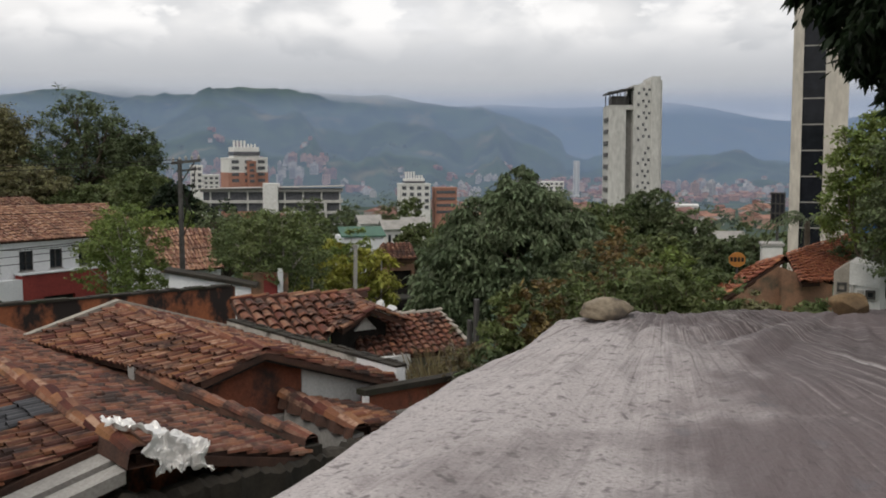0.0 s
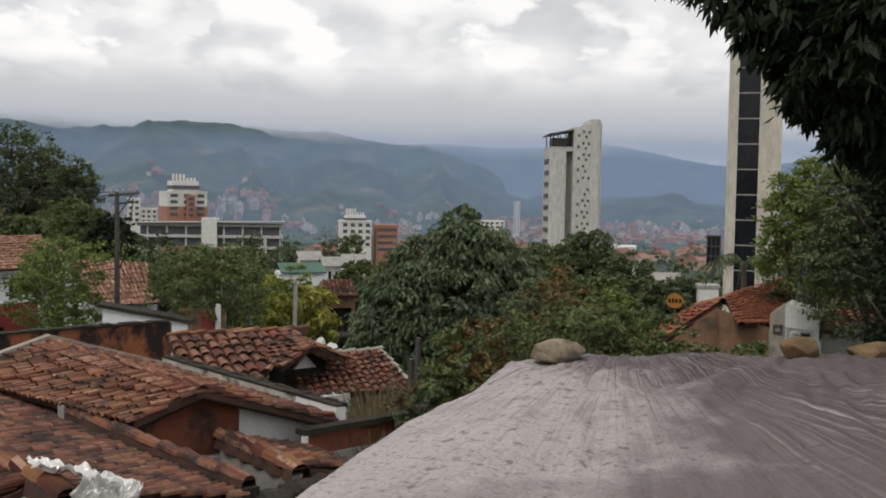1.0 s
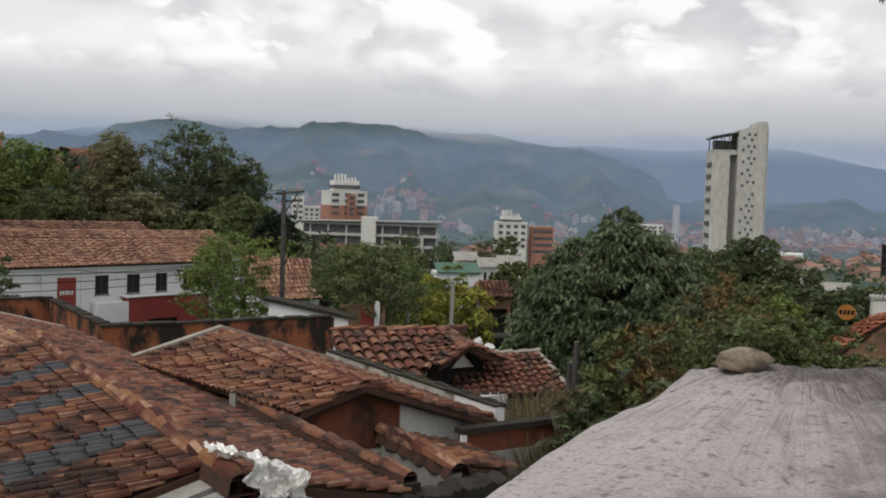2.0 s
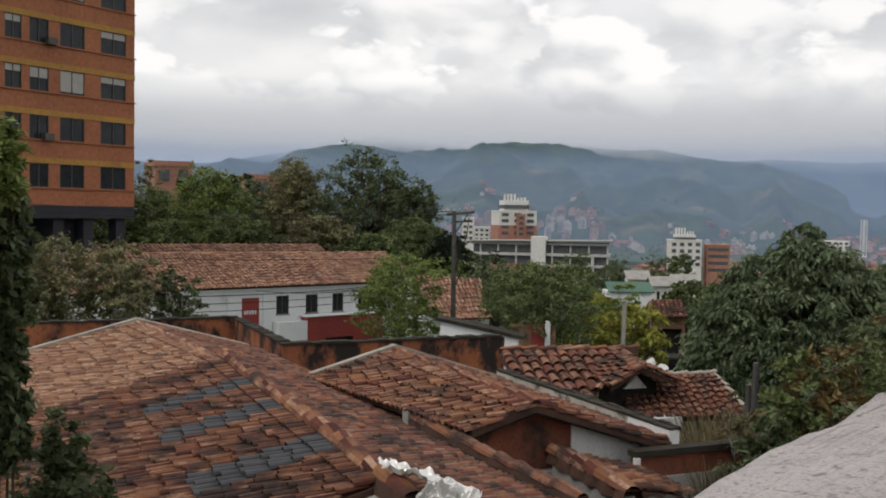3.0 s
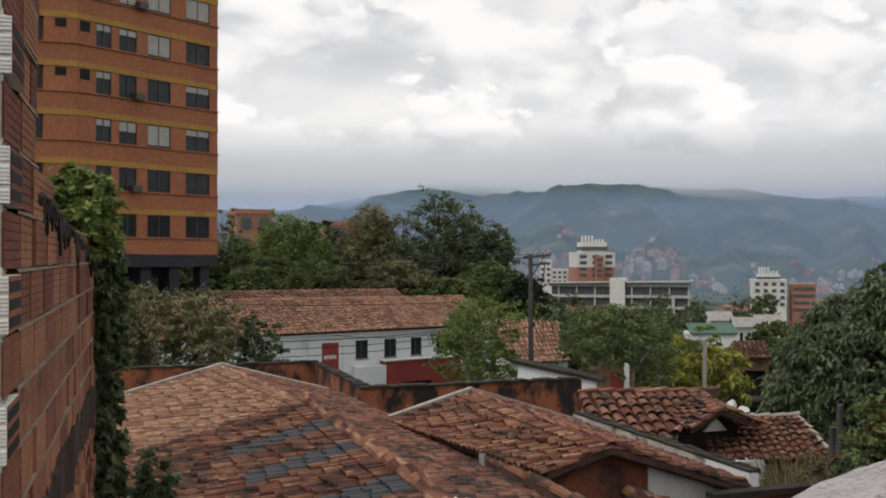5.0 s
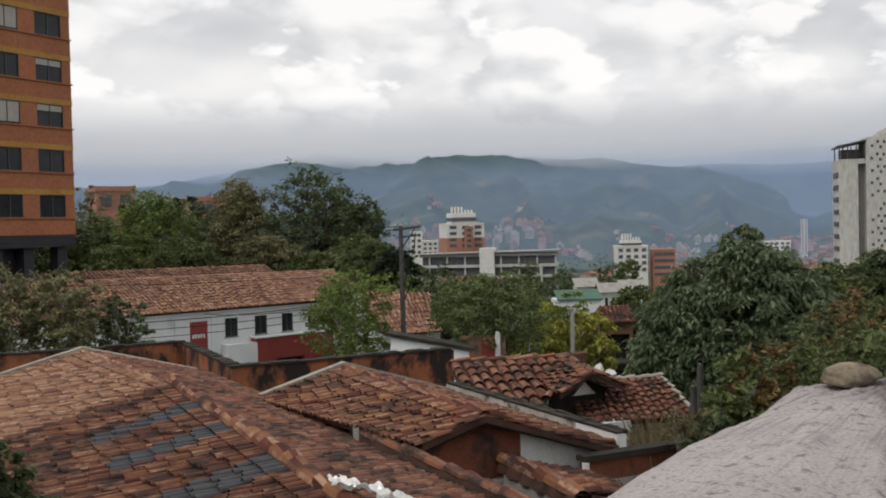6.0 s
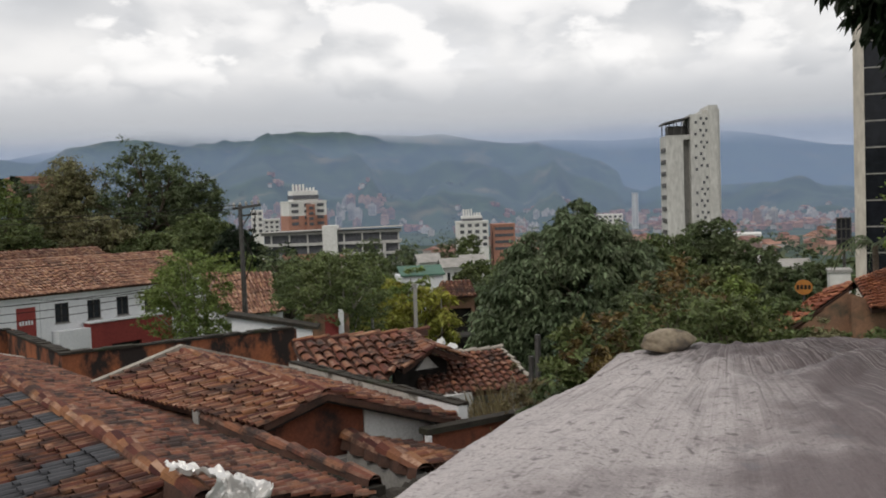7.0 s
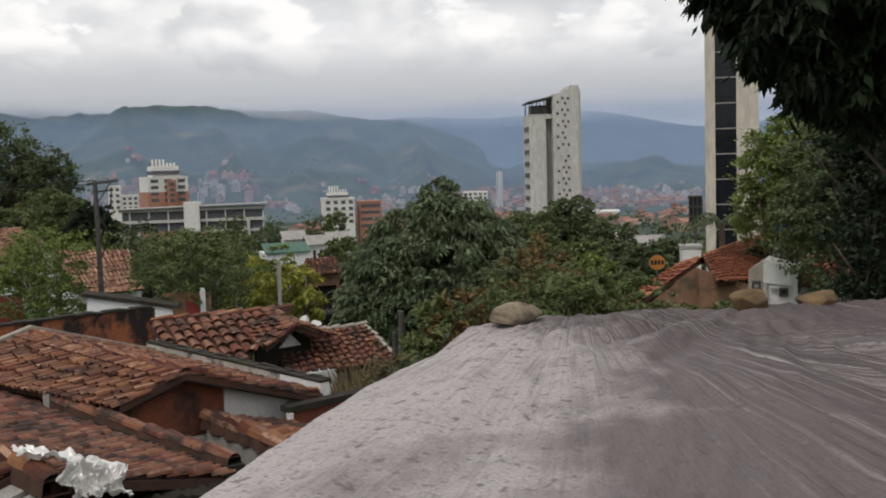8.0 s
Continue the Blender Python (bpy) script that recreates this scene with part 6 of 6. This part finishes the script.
# bright tree and dark overhanging branches by the glass tower
simple_tree("tree", 24.0, 27, 2.4, 6.7, 10.4, 3.2, 26000, 0.10, LEAF_BRIGHT, 81, "light green feathery tree by the tower", lobes=13, girth=0.1)
simple_tree("tree", 27.0, 25, 2.4, 6.2, 10.8, 3.6, 26000, 0.10, LEAF_DARK, 82, "mid-green feathery tree by the shed", lobes=13, girth=0.1)
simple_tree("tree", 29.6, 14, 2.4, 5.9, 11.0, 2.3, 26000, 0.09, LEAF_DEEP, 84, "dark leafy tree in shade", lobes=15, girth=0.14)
simple_tree("shrub", 22.6, 28.5, 2.4, 5.6, 7.0, 1.6, 5000, 0.09, LEAF_DARK, 86, "dark bush above the tiled roof", lobes=7, girth=0.06, category="shrub")


def palm(base, height, seed):
    """A small palm: slender trunk, arching fronds with hanging leaflets."""
    th = thing("palm_tree", Matrix.Translation(base), "dark green palm with arching fronds behind the roof", "palm")
    rnd = random.Random(seed)
    g = Geo()
    g.tube([(0, 0, -0.3), (0.04, 0, height * 0.5), (0.0, 0, height)], [0.13, 0.10, 0.08], 8)
    part("trunk", g, BARK, th, smooth=True)
    for i in range(15):
        a, up, ln = i * 2.4, rnd.uniform(0.25, 1.1), rnd.uniform(1.1, 1.6)
        out = Vector((math.cos(a), math.sin(a), 0))
        side = Vector((-out.y, out.x, 0))
        g = Geo()
        pts = [Vector((0, 0, height)) + out * ln * t + Vector((0, 0, ln * (up * t - (0.55 + up * 0.75) * t * t))) for t in [k / 12 for k in range(13)]]
        g.tube(pts, [0.02 - 0.0012 * k for k in range(13)], 5)
        for k in range(2, 13):
            for sgn in (-1, 1):
                w = 0.34 * math.sin(math.pi * min(1, 0.2 + k / 15))
                tip = pts[k] + side * sgn * w + out * 0.12 + Vector((0, 0, -0.16 - rnd.uniform(0, 0.1)))
                g.quad(pts[k] - out * 0.02, pts[k] + out * 0.035, tip)
        part("frond", g, LEAF_DARK, th)


palm(polar(20.2, 29.5, 2.0), 5.35, 3)
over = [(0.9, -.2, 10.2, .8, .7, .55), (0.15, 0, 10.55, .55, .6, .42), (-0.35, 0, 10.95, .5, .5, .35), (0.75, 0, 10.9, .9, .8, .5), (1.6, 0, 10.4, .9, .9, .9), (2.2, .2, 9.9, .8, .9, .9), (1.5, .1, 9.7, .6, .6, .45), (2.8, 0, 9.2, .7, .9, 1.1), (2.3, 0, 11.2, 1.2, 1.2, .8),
        # these five lobes are out of view, added to shade the tarpaulin
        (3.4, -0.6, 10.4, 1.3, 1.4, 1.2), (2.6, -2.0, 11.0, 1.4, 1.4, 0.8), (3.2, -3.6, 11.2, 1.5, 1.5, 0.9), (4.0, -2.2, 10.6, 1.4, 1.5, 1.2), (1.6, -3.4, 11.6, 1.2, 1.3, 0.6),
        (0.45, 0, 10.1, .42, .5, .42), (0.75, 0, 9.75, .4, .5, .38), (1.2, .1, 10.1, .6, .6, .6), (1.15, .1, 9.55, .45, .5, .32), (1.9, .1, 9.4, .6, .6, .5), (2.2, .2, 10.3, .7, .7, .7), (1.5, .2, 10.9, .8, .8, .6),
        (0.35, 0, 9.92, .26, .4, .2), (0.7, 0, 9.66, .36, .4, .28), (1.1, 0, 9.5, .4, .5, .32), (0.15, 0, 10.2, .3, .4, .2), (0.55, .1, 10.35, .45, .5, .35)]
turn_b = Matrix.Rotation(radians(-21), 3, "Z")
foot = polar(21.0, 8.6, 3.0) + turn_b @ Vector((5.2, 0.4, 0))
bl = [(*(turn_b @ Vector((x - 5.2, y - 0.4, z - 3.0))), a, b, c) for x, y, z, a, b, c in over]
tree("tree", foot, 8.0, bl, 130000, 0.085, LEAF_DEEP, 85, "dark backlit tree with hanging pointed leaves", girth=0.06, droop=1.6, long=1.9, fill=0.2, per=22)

# ---- near brick wall with its plants ----
WALL_M = pose(0, 0, 0, 0, 0, 36.3)
RIBBED = surface("whitewashed_brick", (0.76, 0.74, 0.70), (0.68, 0.66, 0.62), 4, 0.92, 0.25, 60, dirt=(0.34, 0.32, 0.28), dirt_scale=3, dirt_cut=0.62)
SIDE_BRICK = surface("dark_red_brick", (0.31, 0.122, 0.070), (0.20, 0.080, 0.048), 5, 0.95, 0.6, 40, dirt=(0.09, 0.055, 0.042), dirt_scale=4.5, dirt_cut=0.56, piece=0.35)
JOINT = surface("grey_joint_mortar", (0.38, 0.30, 0.23), (0.23, 0.175, 0.135), 6, 0.95, 0.6, 50, dirt=(0.12, 0.09, 0.07), dirt_scale=2, dirt_cut=0.60)
LUMP = surface("lumpy_mortar", (0.80, 0.76, 0.67), (0.62, 0.58, 0.50), 11, 0.95, 0.9, 55, dirt=(0.30, 0.27, 0.22), dirt_scale=14, dirt_cut=0.62)
# mossy brown, darkened to hold the shade of the recess
RECESS = surface("shaded_brown_ledge", (0.075, 0.048, 0.036), (0.040, 0.028, 0.022), 5, 0.95, 0.7, 40, dirt=(0.022, 0.024, 0.014), dirt_scale=3, dirt_cut=0.55)
HOLLOW = surface("grey_brick_end", (0.50, 0.465, 0.41), (0.36, 0.33, 0.285), 9, 0.95, 0.5, 70, dirt=(0.20, 0.15, 0.11), dirt_scale=8, dirt_cut=0.55)


def brick_wall():
    th = thing("brick_wall", WALL_M, "unfinished hollow-brick wall with ribbed whitewashed end and mossy ledge", "wall")
    xs, y0, pitch, zb = -0.452, 2.87, 0.182, 8.788
    core = Geo()
    core.box(xs - 0.45, y0 + 0.39, 6.0, xs - 0.012, 3.75, 11.2).box(xs - 0.45, y0 + 0.08, 6.0, xs - 0.14, y0 + 0.39, 11.2)
    core.prism([(3.75, 6.0), (7.7, 6.0), (7.7, 9.0), (3.75, 9.24)], xs - 0.2, xs - 0.012, "x")
    part("joint_core", core, JOINT, th)
    rnd = random.Random(3)
    # end face: alternate ribbed stretchers and hollow headers
    for k in range(-7, 11):
        z = zb + k * pitch
        if k % 2 == 0:
            g = Geo()
            n = 15
            prof = []
            for i in range(n):
                a, b = z + 0.164 * i / n, z + 0.164 * (i + 1) / n
                d = 0.004 if i not in (4, 10) else -0.002
                prof += [(y0 - d, a + 0.002), (y0 - d, b - 0.004), (y0 - d + 0.0035, b - 0.002)]
            prof += [(y0 + 0.28, z + 0.164), (y0 + 0.28, z)]
            xo = rnd.uniform(0.004, 0.02)
            g.prism(prof, xs - 0.47, xs + xo, "x")
            br = part("ribbed_brick", g, RIBBED, th, "whitewashed ribbed brick")
            part("brick_side", Geo().box(xs - 0.01, y0 + 0.012, z + 0.002, xs + xo + 0.002, y0 + 0.285, z + 0.162), SIDE_BRICK, br, "bare red clay side")
            # black blocks standing proud, in place of the shaded side openings
            h = Geo()
            for i in range(3):
                h.box(xs - 0.02, y0 + 0.02, z + 0.015 + i * 0.051, xs + xo + 0.004, y0 + 0.26, z + 0.046 + i * 0.051)
            part("holes", h, DARK, br)
        else:
            x1, x0 = xs - 0.008, xs - 0.078
            g = Geo()
            t = 0.0085
            d = rnd.uniform(-0.008, 0.008)
            g.box(x0, y0 + d, z, x0 + t, y0 + 0.38, z + 0.160).box(x1 - t, y0 + d, z, x1, y0 + 0.38, z + 0.160)
            for i in (0, 1, 3) if k == 3 else range(4):
                zz = z + i * (0.160 - t) / 3
                g.box(x0 + t, y0 + d, zz, x1 - t, y0 + 0.38, zz + t)
            br = part("hollow_brick", g, HOLLOW, th, "hollow brick end with three openings")
            # black plate close behind the mouth, painted as the shade inside
            h = Geo()
            h.box(x0 + t, y0 + 0.05, z, x1 - t, y0 + 0.06, z + 0.160)
            part("hollow", h, DARK, br)
            # mortar lumps beside it
            g = Geo()
            nn = 16
            sd = rnd.uniform(0, 50)
            for b_ in range(nn + 1):
                for a_ in range(nn + 1):
                    x = x0 - 0.002 - 0.16 * a_ / nn
                    zz = z - 0.006 + 0.176 * b_ / nn
                    q = noise.fractal(Vector((x * 16 + sd, zz * 16, sd)), 0.9, 2.1, 5)
                    hole = 0.05 if noise.noise(Vector((x * 13 + sd, zz * 11, 3))) > 0.22 else 0.0
                    g.v.append((x, y0 + 0.020 - 0.052 * q + hole, zz))
            g.f += [(b_ * (nn + 1) + a_, b_ * (nn + 1) + a_ + 1, (b_ + 1) * (nn + 1) + a_ + 1, (b_ + 1) * (nn + 1) + a_) for b_ in range(nn) for a_ in range(nn)]
            part("mortar_lump", g, LUMP, th, "rough squeezed-out mortar")
            g = Geo()
            prof = []
            for i in range(9):
                a, b = z + 0.160 * i / 9, z + 0.160 * (i + 1) / 9
                prof += [(y0 + 0.004, a + 0.002), (y0 + 0.004, b - 0.004), (y0 + 0.012, b - 0.002)]
            prof += [(y0 + 0.1, z + 0.160), (y0 + 0.1, z)]
            g.prism(prof, xs - 0.47, xs - 0.235, "x")
            part("ribbed_brick", g, RIBBED, th, "whitewashed ribbed brick")
    # ragged mortar along each bed joint
    for k in range(-7, 11):
        g = Geo()
        z = zb + k * pitch
        nn, sd = 70, k * 3.7
        for i in range(nn + 1):
            x = xs - 0.47 + i * 0.466 / nn
            a_ = noise.fractal(Vector((x * 22, sd, 0)), 0.8, 2.0, 4)
            b_ = noise.fractal(Vector((x * 26, sd, 7)), 0.8, 2.0, 4)
            yo = y0 + 0.006 - 0.016 * a_
            g.v += [(x, y0 + 0.08, z - 0.024), (x, yo + 0.004, z - 0.022 - 0.006 * b_), (x, yo, z - 0.010), (x, yo + 0.004, z + 0.004 + 0.009 * a_), (x, y0 + 0.08, z + 0.004)]
            if i:
                n0 = 5 * i
                g.f += [(n0 - 5 + c, n0 - 5 + (c + 1) % 5, n0 + (c + 1) % 5, n0 + c) for c in range(5)]
        part("bed_joint", g, LUMP, th)
    # side face: coursed bricks running away
    def side_brick(length, deep=0.03):
        prof = [(-deep, 0.0)]
        for i in range(6):
            a, b = 0.168 * i / 6, 0.168 * (i + 1) / 6
            prof += [(0.0, a + 0.002), (0.0, b - 0.007), (-0.0035, b - 0.004)]
        prof += [(-0.0035, 0.168), (-deep, 0.168)]
        return Geo().prism(prof, 0, length, "y").mesh("brick", SIDE_BRICK)
    me = side_brick(0.385)
    me2 = side_brick(0.372, 0.006)
    for k in range(-4, 11):
        z = zb + k * pitch
        y = y0 + 0.29 + (0.11 if k % 2 else 0.0)
        if k % 2:
            part("brick", me2, None, th, m=pose(xs - 0.001, y0 + 0.012, z))
        while y < 7.6:
            top = 11 if y < 3.6 else 9.26 - 0.06 * (y - 3.9)
            if z + 0.1 < top:
                cut = z > 9.2 and y + 0.385 > 3.76
                part("brick", side_brick(3.755 - y) if cut else me, None, th, m=pose(xs + rnd.uniform(-0.004, 0.008), y, z + rnd.uniform(-0.004, 0.004), 0, 0, rnd.gauss(0, 0.6)))
            y += 0.4
    # squeezed mortar along the courses of the side
    for k in range(-3, 11):
        z, yb = zb + k * pitch, 3.755 if zb + k * pitch > 9.2 else 7.65
        g = Geo()
        n = int((yb - y0 - 0.3) / 0.07)
        for i in range(n + 1):
            y = y0 + 0.3 + i * 0.07
            a_, b_ = noise.noise(Vector((y * 9, k, 0))), noise.noise(Vector((y * 13, k, 5)))
            o = 0.005 + 0.006 * a_
            g.v += [(xs - 0.02, y, z - 0.013), (xs + o, y, z - 0.013 - 0.005 * b_), (xs + o, y, z - 0.003 + 0.005 * a_), (xs - 0.02, y, z - 0.003)]
            if i:
                m0 = 4 * i
                g.f += [(m0 - 4 + c, m0 - 4 + (c + 1) % 4, m0 + (c + 1) % 4, m0 + c) for c in range(4)]
        part("side_joint", g, JOINT, th, "pale mortar joint" if k == 0 else "")
    # mossy top and ledge, rough lower wall
    def ragged(name, x0, x1, ya, yb, za, zb_, mat, label, step=0.16, jag=0.03):
        g = Geo()
        y = ya
        prev = None
        while y <= yb:
            o, q = rnd.uniform(-jag, jag), rnd.uniform(-jag, jag)
            ring = [(x0, y, za), (x1 + o, y, za + q), (x1 + o * 0.6, y, zb_ + q), (x0, y, zb_ + o)]
            n = len(g.v)
            g.v += ring
            if prev is not None:
                for i in range(4):
                    j = (i + 1) % 4
                    g.f.append((prev + i, prev + j, n + j, n + i))
            prev = n
            y += step
        return part(name, g, mat, th, label)
    ragged("ledge", xs - 0.05, xs + 0.012, 2.95, 7.7, 7.86, 8.10, RECESS, "brown mossy ledge with its shade in the colour", 0.09, 0.028)
    ragged("lower_wall", xs - 0.3, xs - 0.02, 2.95, 7.8, 4.0, 7.9, JOINT, "rough crumbling lower wall", 0.11, 0.02)
    g = Geo()
    y = 3.7
    while y < 7.75:
        za, o = 9.21 - 0.06 * (y - 3.7) - 0.10 * rnd.random() ** 3, rnd.uniform(-0.01, 0.02)
        zt = 9.26 - 0.06 * (y - 3.7) + 0.05 * noise.noise(Vector((y * 5, 0, 0))) + rnd.uniform(0, 0.02)
        n = len(g.v)
        g.v += [(xs - 0.22, y, za), (xs + 0.008 + o * 0.3, y, za), (xs + 0.014 + o, y, (za + zt) / 2), (xs - 0.02 + o, y, zt), (xs - 0.22, y, zt)]
        if n:
            g.f += [(n - 5 + i, n - 5 + (i + 1) % 5, n + (i + 1) % 5, n + i) for i in range(5)]
        y += rnd.uniform(0.03, 0.07)
    part("mossy_top", g, MOSS, th, "mossy wall top")
    for i in range(60):
        y = rnd.uniform(3.8, 7.6)
        zt = 9.24 - 0.06 * (y - 3.75)
        d = Geo()
        ln, wd = rnd.uniform(0.01, 0.05) + 0.14 * rnd.random() ** 4, rnd.uniform(0.03, 0.16)
        d.prism([(y, zt), (y + wd, zt), (y + wd * 0.85, zt - ln * 0.5), (y + wd * rnd.uniform(0.4, 0.7), zt - ln), (y + wd * 0.2, zt - ln * rnd.uniform(0.2, 0.7))], xs - 0.002, xs + 0.013 + i * 0.0001, "x")
        part("moss_drip", d, MOSS, th)
    bm2 = Geo().box(-0.02, 0, 0, 0.012, 0.2, 0.075).mesh("rough_brick", SIDE_BRICK)
    for k in range(24):
        y = 3.0 + (0.11 if k % 2 else 0)
        while y < 7.6:
            if rnd.random() < 0.8:
                part("rough_brick", bm2, None, th, m=pose(xs + rnd.uniform(-0.012, 0.012), y, 5.75 + k * 0.088, rnd.gauss(0, 2), 0, rnd.gauss(0, 2)))
            y += 0.225
    return th


brick_wall()


def wall_plants():
    """Bush rooted in the wall top and a curtain of creeper below it."""
    def at(x, y, z):
        return WALL_M @ Vector((x, y, z))
    rnd = random.Random(6)
    c = at(-0.52, 7.2, 9.1)
    bl = [(0, 0, .28, .26, .3, .2), (-.12, .1, .18, .2, .25, .16), (.12, -.1, .15, .22, .25, .16), (.2, -.1, 0.0, .15, .2, .16), (.02, -.1, .4, .16, .2, .12)]
    tree("shrub", c, 0.5, bl, 8500, 0.047, LEAF_BRIGHT, 91, "bright green shrub growing out of the wall top", girth=0.015, category="shrub", long=1.5, fill=0.35)
    bl = [(0.02, 0, -i * 0.24, .13 + 0.03 * math.sin(i), .2, .17) for i in range(8)]
    th = thing("creeper", Matrix.Translation(at(-0.40, 7.85, 8.95)), "dark creeper hanging down the end of the wall", "plant")
    g = Geo()
    for s in (-0.05, 0.02, 0.07):
        g.tube([(s, 0, 0.1), (s * 0.5, 0.02, -0.9), (s, 0, -2.0), (s * 1.2, 0, -4.2)], [0.014, 0.012, 0.01, 0.01], 6)
    part("stem", g, BARK, th)
    part("foliage", leaf_cloud("foliage", bl, 9000, 0.065, LEAF_DARK, 92, 0.2, 0.8, 1.3, 20), None, th)
    bl = [(0.15, 0, 0.2, .38, .4, .34), (0.4, -.2, -.15, .36, .4, .34), (.0, 0, -.35, .4, .4, .34), (.45, -.2, -.6, .4, .4, .34), (0.1, 0, .7, .16, .22, .28), (0, 0, -1.0, .5, .5, .4)]
    tree("shrub", at(-0.12, 8.2, 6.5), 0.8, bl, 18000, 0.07, LEAF_DARK, 93, "dense dark shrub at the foot of the wall", girth=0.03, category="shrub", fill=0.4)


wall_plants()


def foil_sheet():
    """Crumpled silver sheet thrown on the ridge."""
    m = bpy.data.materials.new("silver_foil")
    m.use_nodes = True
    b = m.node_tree.nodes["Principled BSDF"]
    b.inputs["Base Color"].default_value, b.inputs["Roughness"].default_value, b.inputs["Metallic"].default_value = (0.74, 0.73, 0.71, 1), 0.34, 0.45
    n = 60
    v, f = [], []
    for j in range(n + 1):
        for i in range(n + 1):
            s, t = i / n, j / n
            hang = max(0.0, 0.42 - t) / 0.42
            lie = max(0.0, t - 0.42) / 0.58
            x = 2.97 + 0.56 * s + 0.10 * noise.noise(Vector((t * 5, 1, s * 3))) - 0.30 * max(0.0, lie - 0.35) * (1 - 0.5 * s)
            y = 7.58 - 0.04 * hang + (0.75 - 0.30 * s) * lie + 0.06 * noise.noise(Vector((s * 5, 3, t * 4)))
            over = 6.80 - 0.34 * max(0, x - 3.02) - 0.12 * max(0, 3.02 - x) - 0.10 * lie
            cr = 1.0 - abs(noise.noise(Vector((x * 5.0, y * 4.2, 1 + t)))) * 2.0
            fine = abs(noise.noise(Vector((s * 7, t * 8, 4)))) + 0.5 * abs(noise.noise(Vector((s * 15, t * 17, 9))))
            v.append((x, y - 0.11 * cr * hang - 0.12 * fine * hang, over - 0.36 * hang * (1 - 0.35 * s) + 0.085 * cr * (0.3 + lie) + 0.10 * fine))
    for j in range(n):
        for i in range(n):
            s, t = i / n, j / n
            rim = noise.noise(Vector((s * 6, t * 6, 7)))
            if min(s, 1 - s, t, 1 - t) < 0.05 + 0.09 * rim or (t > 0.8 + 0.1 * rim and s > 0.35):
                continue
            a = j * (n + 1) + i
            f.append((a, a + 1, a + n + 2, a + n + 1))
    me = bpy.data.meshes.new("foil_sheet")
    me.from_pydata(v, [], f)
    me.materials.append(m)
    ob = new("foil_sheet", me)
    ob.matrix_basis = ROW
    so = ob.modifiers.new("thickness", "SOLIDIFY")
    so.thickness = 0.004
    tagged(ob, "crumpled torn silver foil sheet lying on the roof ridge", "foil")


foil_sheet()
